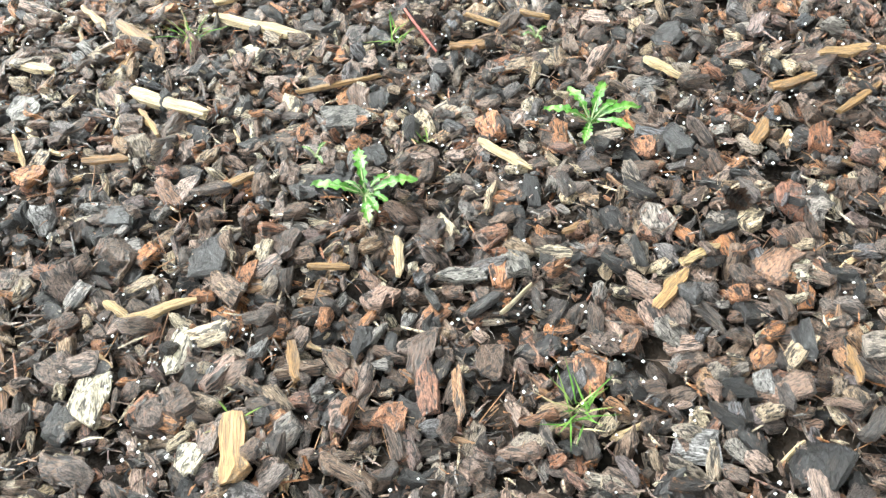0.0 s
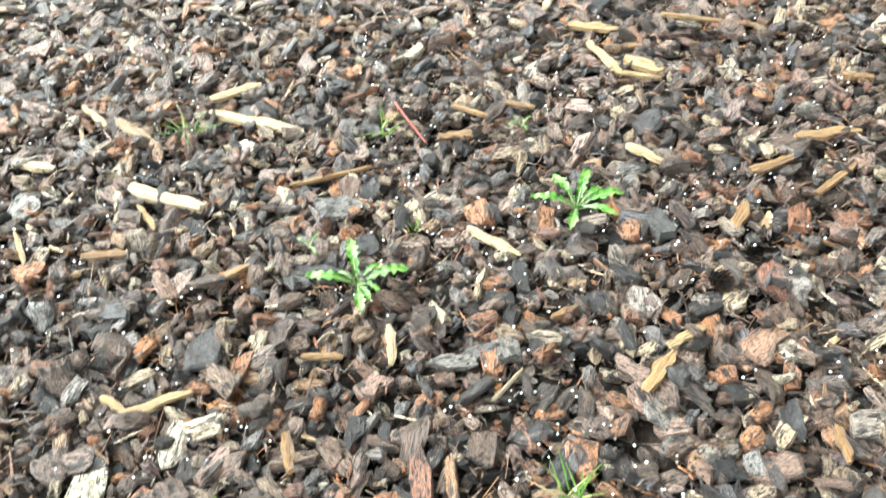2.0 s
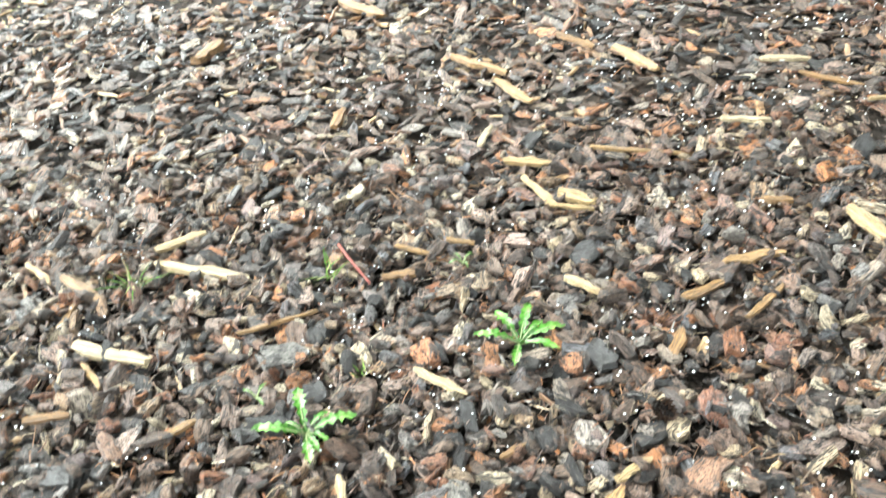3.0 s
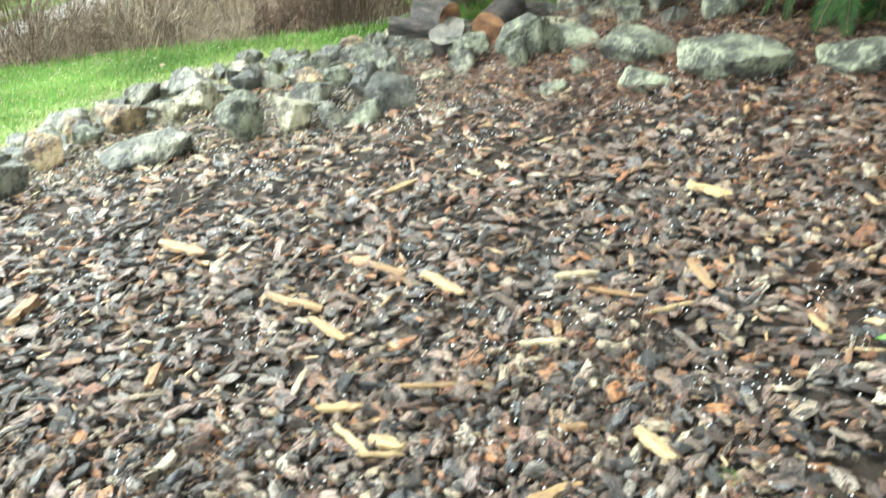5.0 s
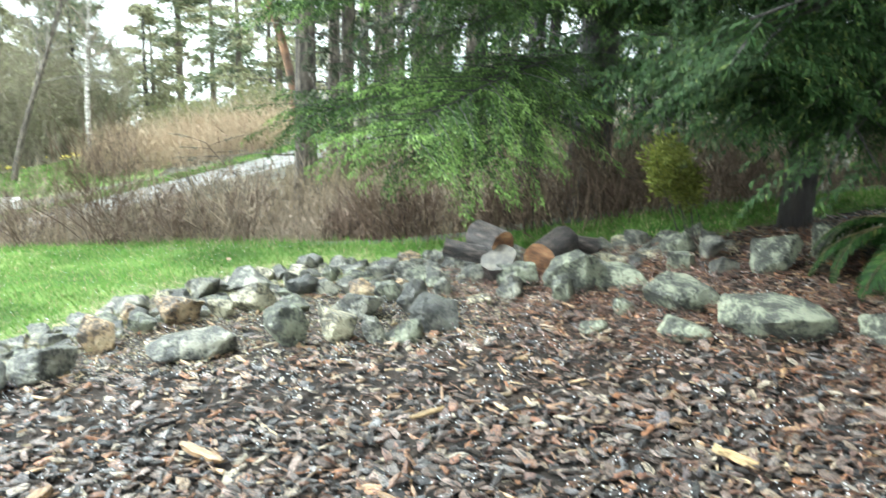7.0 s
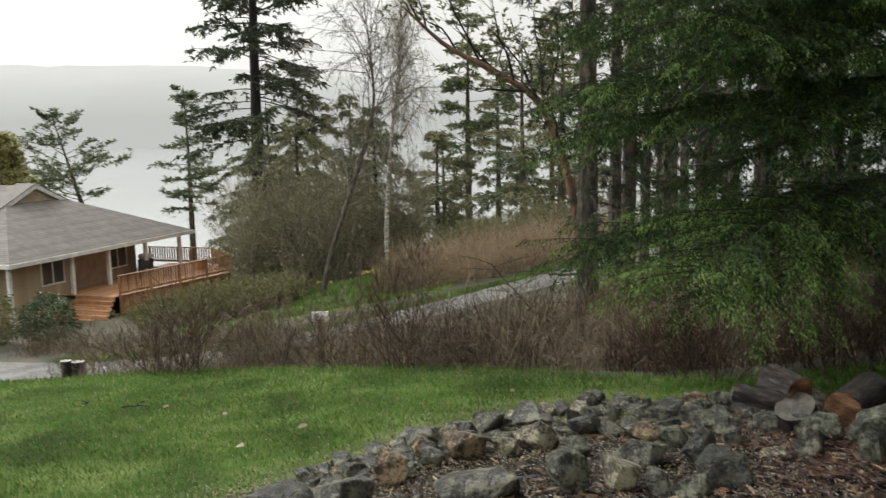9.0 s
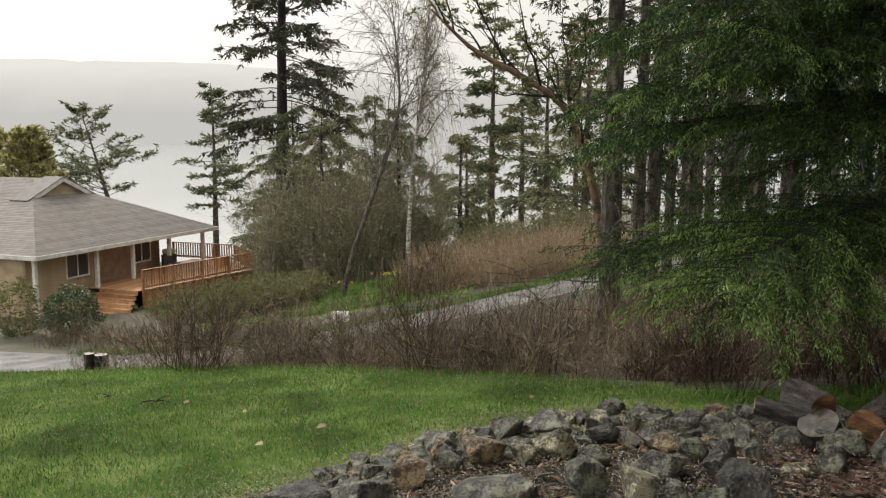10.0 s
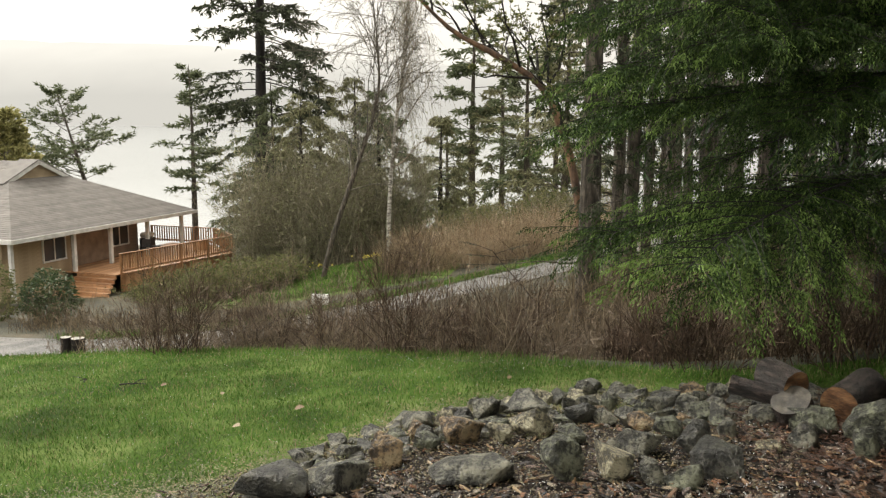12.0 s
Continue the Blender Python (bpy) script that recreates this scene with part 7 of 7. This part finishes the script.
# ---- the road ----
def road_strip():
    pts = np.array([(-40.0, 25.5), (-24.0, 25.2), (-17.5, 25.0), (-11.0, 25.6), (-6.5, 27.0), (-2.5, 29.5), (1.5, 32.5), (7.0, 36.5), (14.0, 41.0)])
    t = np.linspace(0, 1, len(pts))
    tt = np.linspace(0, 1, 90)
    c = np.stack([np.interp(tt, t, pts[:, k]) for k in range(2)], -1)
    for _ in range(6):
        c[1:-1] = (c[:-2] + 2 * c[1:-1] + c[2:]) / 4
    d = unit(np.gradient(c, axis=0))
    side_ = np.stack([-d[:, 1], d[:, 0]], -1)
    rows_ = []
    for s in (-2.1, -1.1, 0.0, 1.1, 2.1):
        p = c + side_ * s
        rows_.append(np.stack([p[:, 0], p[:, 1], height(p[:, 0], p[:, 1]) + 0.075 - 0.028 * abs(s)], -1))
    v = np.stack(rows_, 1).reshape(-1, 3)
    i = np.arange(90 * 5).reshape(90, 5)
    q = np.stack([i[:-1, :-1], i[:-1, 1:], i[1:, 1:], i[1:, :-1]], -1).reshape(-1, 4)
    return mesh_np("road", v, [q], M_road), c, side_


road_me, road_c, road_side = road_strip()
thing("road", "wet grey gravel road running up past the wood", "road", me=road_me, kind="structure")
n = 14000
r_v = np.random.default_rng(50)
k = r_v.integers(20, 80, n)
off = r_v.uniform(1.9, 3.2, n)
p = road_c[k] + road_side[k] * off[:, None] + r_v.normal(0, 0.2, (n, 2))
me = grass_mesh("verge_grass", p[:, 0], p[:, 1], r_v, 0.10, 0.25, 0.03)
thing("verge_grass", "green grass verge along the road", "grass", me=me, kind="stuff")
n = 26000
x, y = r_v.uniform(-15, -7.6, n), r_v.uniform(33.5, 43.5, n)
thing("verge_grass", "small bright green lawn beyond the road", "grass", me=grass_mesh("verge_grass", x, y, r_v, 0.08, 0.18, 0.03), kind="stuff")


# ---- the house below the road ----
def rail_panel(e, p0, p1, z0, n_, name="balusters"):
    """A run of deck rail between two plan points: top rail, bottom rail, posts and balusters, each a piece."""
    p0, p1 = Vector(p0), Vector(p1)
    d = p1 - p0
    L, a = d.length, math.atan2(d.y, d.x)
    rail = part("railing", None, e, "wet reddish cedar railing", Matrix.Translation((p0.x, p0.y, z0)) @ Euler((0, 0, a)).to_matrix().to_4x4())
    box("top_rail", (-0.05, L + 0.05, -0.07, 0.07, 0.96, 1.0), M_cedar, rail)
    box("bottom_rail", (0, L, -0.02, 0.02, 0.10, 0.19), M_cedar, rail)
    for t in np.linspace(0, 1, max(2, round(L / 1.9) + 1)):
        box("rail_post", (t * L - 0.045, t * L + 0.045, -0.045, 0.045, -0.75, 0.958), M_cedar, rail)
    bm = bmesh.new()
    box_bm(bm, -0.035, 0.035, -0.02, 0.02, 0.05, 0.957)
    me_ = mesh_bm("baluster", bm, M_cedar)
    for t in (np.arange(n_) + 0.5) / n_:
        part("baluster", me_, rail, "", Matrix.Translation((t * L, 0.028, 0)))
    return rail


EAVE, FLOOR, GROUND_H, PITCH, HW, HD = -4.05, -6.15, -7.1, 0.45, 14.0, 15.0
house = thing("house", "tan single storey house with shingled hip roof and cedar deck", "house", pose(-25.95, 34.15, 0, 0, 0, 82.1))


def roof_side(name, width_, flip, label="", m=None):
    """One roof slope with stepped shingle courses, in its own frame: x along the eave, y up the slope in plan."""
    top, expo = (5.0 if flip else 6.9), 0.145
    bm = bmesh.new()
    bm.faces.new([bm.verts.new((x_, y_, EAVE + y_ * PITCH - 0.03)) for x_, y_ in ((0, 0), (width_, 0), (width_ - top, top), (top, top))])
    slope = part(name, mesh_bm(name, bm, M_shingle), house, label, m)
    k = 0
    while k * expo < top:
        y0, y1 = k * expo, min(top, (k + 1) * expo)
        pts = [(y0, y0, EAVE + y0 * PITCH + 0.024), (width_ - y0, y0, EAVE + y0 * PITCH + 0.024), (width_ - y1, y1, EAVE + y1 * PITCH + 0.012), (y1, y1, EAVE + y1 * PITCH + 0.012)]
        bm = bmesh.new()
        vs = [bm.verts.new(p_) for p_ in pts]
        bm.faces.new(vs)
        lo = [bm.verts.new((p_[0], p_[1] - 0.002, p_[2] - 0.02)) for p_ in pts[:2]]
        bm.faces.new([lo[0], lo[1], vs[1], vs[0]])
        part("shingle_course", mesh_bm("shingle_course", bm, M_shingle), slope)
        k += 1
    return slope


roof_parts = roof_side("roof", HW, True, "grey brown asphalt shingle roof")
roof_side("roof_slope", HD + 6, False, "", Matrix(((0, 1, 0, 0), (1, 0, 0, 0), (0, 0, 1, 0), (0, 0, 0, 1))))
bm = bmesh.new()
ridge = EAVE + 7 * PITCH
for pts in ([(14, 0, EAVE), (14, 21, EAVE), (7, 21, ridge), (7, 5, ridge), (9, 5, EAVE + 5 * PITCH)], [(7, 5, ridge), (7, 21, ridge), (0, 21, EAVE), (0, 0, EAVE), (5, 5, EAVE + 5 * PITCH)]):
    bm.faces.new([bm.verts.new((a, b, c_ - 0.03)) for a, b, c_ in pts])
part("roof_deck", mesh_bm("roof_deck", bm, M_shingle), roof_parts)
# gablet at the head of the hip
bm = bmesh.new()
zb = EAVE + 5 * PITCH
for i in range(7):
    z0, z1 = zb + i * 0.13, zb + (i + 1) * 0.13
    w0, w1 = 2.0 - i * 0.13 / PITCH, 2.0 - (i + 1) * 0.13 / PITCH
    if w1 > 0:
        vs = [bm.verts.new((7 - w0, 5.02, z0)), bm.verts.new((7 + w0, 5.02, z0)), bm.verts.new((7 + w1, 5.06, z1)), bm.verts.new((7 - w1, 5.06, z1))]
        bm.faces.new(vs)
        lo = [bm.verts.new((7 - w0, 5.05, z0 - 0.005)), bm.verts.new((7 + w0, 5.05, z0 - 0.005))]
        bm.faces.new([lo[0], lo[1], vs[1], vs[0]])
gab = part("gablet", mesh_bm("gablet", bm, M_siding), house, "small tan sided gable with white bargeboards")
for s in (-1, 1):
    L = math.hypot(2.5, 2.5 * PITCH)
    m = Matrix.Translation((7, 4.9, ridge + 0.03)) @ Euler((0, math.atan(PITCH) if s > 0 else -math.atan(PITCH), 0)).to_matrix().to_4x4()
    box("bargeboard", (0, L, -0.05, 0.0, -0.2, 0.0) if s > 0 else (-L, 0, -0.05, 0.0, -0.2, 0.0), M_white, gab, m, "white bargeboard")
    box("gable_roof", (0, L, -0.06, 1.2, 0.004, 0.05) if s > 0 else (-L, 0, -0.06, 1.2, 0.004, 0.05), M_shingle, gab, m)
box("fascia", (-0.02, HW + 0.02, -0.05, 0.0, EAVE - 0.17, EAVE + 0.03), M_white, house, None, "white fascia and gutter")
box("fascia", (-0.05, 0.0, 0.0, 20, EAVE - 0.17, EAVE + 0.03), M_white, house, None, "white fascia and gutter")
box("soffit", (0.02, HW - 0.02, 0.02, 3.4, EAVE - 0.14, EAVE - 0.10), M_white, house)
WALL_Y = 1.5


def lap_wall(e, x0, x1, y, z0, z1, mat):
    w = part("wall", None, e, "horizontal lap siding in tan")
    bm_ = bmesh.new()
    box_bm(bm_, x0, x1, y + 0.03, y + 0.2, z0, z1)
    part("sheathing", mesh_bm("sheathing", bm_, mat), w)
    bm_ = bmesh.new()
    vs_ = [bm_.verts.new(p_) for p_ in [(x0, -0.02, 0), (x1, -0.02, 0), (x1, 0.026, 0.18), (x0, 0.026, 0.18), (x0, 0.028, 0), (x1, 0.028, 0)]]
    bm_.faces.new(vs_[:4])
    bm_.faces.new([vs_[4], vs_[5], vs_[1], vs_[0]])
    me_ = mesh_bm("siding_board", bm_, mat)
    for i in range(int((z1 - z0) / 0.18)):
        part("siding_board", me_, w, "", Matrix.Translation((0, y, z0 + i * 0.18)))
    return w


def house_window(e, x0, x1, y, z0, z1, m=None):
    w = part("window", None, e, "dark two pane window with white frame", m)
    for dims in ((x0 - 0.07, x1 + 0.07, y - 0.06, y + 0.03, z1, z1 + 0.08), (x0 - 0.07, x1 + 0.07, y - 0.07, y + 0.03, z0 - 0.08, z0), (x0 - 0.07, x0, y - 0.055, y + 0.03, z0, z1), (x1, x1 + 0.07, y - 0.055, y + 0.03, z0, z1), ((x0 + x1) / 2 - 0.03, (x0 + x1) / 2 + 0.03, y - 0.05, y + 0.03, z0, z1)):
        box("window_frame", dims, M_white, w)
    box("pane", (x0, (x0 + x1) / 2 - 0.03, y - 0.02, y - 0.01, z0, z1), M_glass, w, bevel=0)
    box("pane", ((x0 + x1) / 2 + 0.03, x1, y - 0.02, y - 0.01, z0, z1), M_glass, w, bevel=0)
    return w


lap_wall(house, 0.3, 4.6, WALL_Y - 0.6, GROUND_H, EAVE - 0.12, M_siding)
house_window(house, 2.75, 4.15, WALL_Y - 0.62, -5.45, -4.4)
box("wall", (4.62, 8.0, WALL_Y, WALL_Y + 0.2, GROUND_H, EAVE - 0.12), M_stucco, house, None, "plain pinkish brown entry wall")
box("wall", (4.5, 4.62, WALL_Y - 0.37, WALL_Y + 0.1, GROUND_H, EAVE - 0.12), M_siding, house)
box("door", (4.75, 5.6, WALL_Y - 0.05, WALL_Y - 0.004, FLOOR, -4.2), M_dark, house, None, "dark front door")
lap_wall(house, 8.0, 10.6, WALL_Y + 0.1, GROUND_H, EAVE - 0.12, M_stucco)
house_window(house, 8.3, 9.7, WALL_Y + 0.08, -5.5, -4.35)
box("wall", (0.3, 0.5, WALL_Y - 0.57, 14, GROUND_H, EAVE - 0.12), M_siding, house)
box("wall", (10.4, 10.6, WALL_Y + 0.32, 14, GROUND_H, EAVE - 0.12), M_siding, house)
box("foundation", (0.4, 10.5, WALL_Y + 0.2, 14, -9.0, GROUND_H), M_stucco, house)
for x, z0 in ((0.3, GROUND_H - 0.3), (4.25, FLOOR), (6.9, FLOOR), (9.9, FLOOR), (13.0, FLOOR)):
    box("porch_post", (x - 0.09, x + 0.09, 0.3, 0.48, z0, EAVE - 0.14), M_white, house, None, "white square porch post", bevel=0.01)
box("porch_post", (11.2, 11.35, 3.0, 3.15, FLOOR, EAVE - 0.14), M_white, house, None, "white square porch post", bevel=0.01)
box("chimney_vent", (3.4, 3.5, 9.0, 9.1, -2.6, -0.75), M_dark, house, None, "thin dark vent pipe")
# deck boards
deck = part("deck", None, house, "reddish wet cedar deck boards")
bm = bmesh.new()
box_bm(bm, 0, 1, -0.068, 0.068, -0.04, 0.0)
board = mesh_bm("deck_board", bm, M_cedar)


def to_house(x, y):
    q_ = house.matrix_basis.inverted() @ Vector((x, y, 0))
    return q_.x, q_.y


corner_a, corner_b, corner_c, corner_d = to_house(-23.21, 38.33), to_house(-20.73, 45.82), to_house(-23.12, 48.45), to_house(-27.52, 48.92)
y = -5.6
while y < 2.2:
    x0 = 4.1 if y > corner_a[1] else float(np.interp(y, [corner_b[1], corner_a[1]], [corner_b[0], corner_a[0]]))
    x1 = 14.4 if y > -0.5 else float(np.interp(y, [corner_b[1], -0.5], [corner_b[0] + 0.2, 14.4]))
    if x1 > x0 + 0.1 and y > corner_b[1]:
        part("deck_board", board, deck, "", Matrix.Translation((x0, y, FLOOR)) @ Matrix.Diagonal((x1 - x0, 1, 1, 1)))
    y += 0.142
run = math.hypot(corner_b[0] - corner_a[0], corner_b[1] - corner_a[1])
skirt_m = Matrix.Translation((corner_a[0], corner_a[1], 0)) @ Euler((0, 0, math.atan2(corner_b[1] - corner_a[1], corner_b[0] - corner_a[0]))).to_matrix().to_4x4()
for i in range(int(run / 0.29)):
    box("skirt_board", (i * 0.29, i * 0.29 + 0.28, 0.05, 0.08, GROUND_H - 0.4, FLOOR - 0.05), M_cedar, deck, skirt_m)
rail_panel(house, corner_a, corner_b, FLOOR, 48)
rail_panel(house, corner_b, corner_c, FLOOR, 20)
rail_panel(house, corner_c, corner_d, FLOOR, 26)
# porch steps
steps = part("steps", None, house, "wide reddish cedar steps up to the porch")
for i in range(5):
    x1, z1 = 4.08 - 0.3 * i, FLOOR - 0.17 * (i + 1)
    box("tread", (x1 - 0.31, x1, -2.2 - 0.13 * i, 0.15 + 0.05 * i, z1 - 0.04, z1), M_cedar, steps)
    box("riser", (x1 - 0.025, x1 - 0.002, -2.2 - 0.13 * i, 0.15 + 0.05 * i, z1 + 0.003, z1 + 0.127), M_cedar, steps)


# ---- deck chairs, barbecue and pots on the deck ----
def deck_chair(x, y, yaw):
    e = thing("deck_chair", "dark metal chair on the cedar deck", "chair", house.matrix_basis @ pose(x, y, FLOOR + 0.001, 0, 0, yaw), group="chairs on the deck")
    box("seat", (-0.24, 0.24, -0.24, 0.24, 0.42, 0.46), M_dark, e, bevel=0.01)
    box("backrest", (-0.24, 0.24, 0.22, 0.26, 0.5, 0.95), M_dark, e, bevel=0.01)
    for a in (-0.21, 0.21):
        for b in (-0.21, 0.21):
            box("leg", (a - 0.018, a + 0.018, b - 0.018, b + 0.018, 0, 0.42 if b < 0 else 0.95), M_dark, e)
    return e


deck_chair(10.3, 0.2, 40)
deck_chair(9.2, 0.0, -60)
bbq = thing("barbecue", "grey covered barbecue standing on the deck", "barbecue", house.matrix_basis @ pose(10.9, 1.2, FLOOR + 0.001))
box("cabinet", (-0.4, 0.4, -0.25, 0.25, 0.06, 0.8), M_dark, bbq, bevel=0.03)
box("lid", (-0.38, 0.38, -0.26, 0.26, 0.804, 1.1), M_white, bbq, None, "pale rounded lid", bevel=0.09)
crate = thing("wooden_box", "plain wooden planter box on the deck", "planter", house.matrix_basis @ pose(12.6, -1.2, FLOOR + 0.001))
for dims in ((-0.35, 0.35, -0.25, -0.22, 0, 0.5), (-0.35, 0.35, 0.22, 0.25, 0, 0.5), (-0.35, -0.32, -0.216, 0.216, 0, 0.5), (0.32, 0.35, -0.216, 0.216, 0, 0.5), (-0.316, 0.316, -0.216, 0.216, 0.0, 0.4)):
    box("side_board", dims, M_cedar, crate)


# ---- shrub before the house ----
def leafy_shrub(x, y, rad, high, n_, seed, label, mat, leaf_len, z=None, flowers=False):
    r = np.random.default_rng(seed)
    e = thing("shrub", label, "shrub", pose(x, y, float(height(x, y)) - 0.05 if z is None else z))
    k = 26
    base_ = np.stack([r.normal(0, rad * 0.12, k), r.normal(0, rad * 0.12, k), np.zeros(k)], -1)
    d = unit(np.stack([r.normal(0, 0.55, k), r.normal(0, 0.55, k), np.ones(k)], -1))
    lp = limb_paths(r, base_, d, high * r.uniform(0.6, 1.0, k), 6, 0.05, 0.12)
    v, q = tubes(lp, np.outer(np.full(k, 0.02), np.linspace(1, 0.3, 6)), 5)
    tagged(part("stem_work", mesh_np("stem_work", v, [q], M_twig), e), kind="stuff")
    c = unit(r.normal(0, 1, (n_, 3))) * r.uniform(0.6, 1.0, (n_, 1)) ** 0.6
    lump = np.array([noise.noise(tuple(q_ * 2.3 + seed)) for q_ in c])
    c = c * (1 + 0.28 * lump)[:, None] * np.array([rad, rad, high * 0.52]) + np.array([0, 0, high * 0.52])
    v, f = needle_sprays(r, c, unit(c - np.array([0, 0, high * 0.4])), 4, leaf_len, leaf_len * 0.4, 0.25, 0.8)
    part("foliage", mesh_np("foliage", v, [f], mat, False), e, "glossy green leaves")
    return e


leafy_shrub(-21.9, 30.9, 1.1, 2.0, 1100, 3, "rounded rhododendron shrub before the house", M_shrub, 0.15, z=-6.75)
leafy_shrub(-24.2, 30.6, 0.9, 2.6, 700, 5, "olive brown shrub beside the porch post", M_olive, 0.14, z=-7.1)
leafy_shrub(-8.4, 12.8, 0.5, 1.0, 260, 9, "low golden leaved shrub by the road", M_gold, 0.08)


# ---- mailbox and cut post ----
def mailbox(x, y, z):
    e = thing("mailbox", "white arched mailbox on a wooden post by the road", "mailbox", pose(x, y, 0, 0, 0, 8))
    k = 14
    prof = [(-0.13, 0.0), (0.13, 0.0)] + [(0.13 * math.cos(a), 0.15 + 0.13 * math.sin(a)) for a in np.linspace(0, math.pi, k)]
    bm_ = bmesh.new()
    f0 = [bm_.verts.new((-0.24, a, z + b)) for a, b in prof]
    f1 = [bm_.verts.new((0.24, a, z + b)) for a, b in prof]
    for i in range(len(prof)):
        j = (i + 1) % len(prof)
        bm_.faces.new([f0[i], f1[i], f1[j], f0[j]])
    bm_.faces.new(f1)
    bm_.faces.new(f0[::-1])
    part("box", mesh_bm("box", bm_, M_white), e, "white painted sheet metal box")
    box("flag", (-0.1, -0.08, -0.15, -0.134, z + 0.1, z + 0.42), M_dark, e, None, "dark folded flag")
    box("post", (-0.05, 0.05, -0.05, 0.05, float(height(x, y)) - 0.2, z - 0.003), M_trunk, e, None, "weathered wooden post")
    return e


mailbox(-7.82, 23.42, -3.78)
post_e = thing("cut_post", "pair of short sawn wooden posts at the end of the lawn", "post", pose(-5.68, 8.75, float(height(-5.68, 8.75)) - 0.1))
for k, (x, rad, hh) in enumerate(((-0.08, 0.06, 0.33), (0.06, 0.075, 0.32))):
    v, f, ends = log_mesh(hh, rad, 70 + k)
    m = Matrix.Translation((x, 0.02 * k, hh / 2 + 0.02)) @ Euler((0, radians(-90), 0)).to_matrix().to_4x4()
    b_ = part("stem", mesh_np("stem", v, [f], M_trunk_dark), post_e, "dark wet bark", m)
    for ring in ends:
        dv, df = end_disc(ring, 80 + k)
        part("sawn_top", mesh_np("sawn_top", dv, df, M_birch), b_, "pale sawn top")


# ---- daffodils beyond the road ----
def daffodils(x, y, n_, seed):
    r = np.random.default_rng(seed)
    e = thing("daffodil_clump", "clump of yellow daffodils in the far grass", "flowers", pose(x, y, float(height(x, y))), group="daffodil clumps")
    p = np.stack([r.normal(0, 0.28, n_), r.normal(0, 0.2, n_), np.zeros(n_)], -1)
    d = unit(np.stack([r.normal(0, 0.15, n_), r.normal(0, 0.15, n_), np.ones(n_)], -1))
    top = p + d * r.uniform(0.25, 0.38, (n_, 1))
    v, q = tubes(np.stack([p, (p + top) / 2, top], 1), np.full((n_, 3), 0.008), 4)
    tagged(part("stalks", mesh_np("stalks", v, [q], M_blade), e), kind="stuff")
    a = np.tile(np.arange(6) * math.pi / 3, n_)
    dd = np.stack([np.cos(a), -0.3 * np.ones(len(a)), np.sin(a)], -1)
    v, q = blades(np.repeat(top, 6, 0), unit(dd), np.stack([-np.sin(a), np.zeros(len(a)), np.cos(a)], -1), np.full(len(a), 0.07), np.full(len(a), 0.05))
    tagged(part("petals", mesh_np("petals", v, [q], M_daffodil, False), e, "yellow petals"), kind="stuff")
    return e


daffodils(-11.3, 42.2, 22, 1)
daffodils(-12.0, 42.6, 12, 2)
daffodils(-13.9, 41.2, 8, 3)
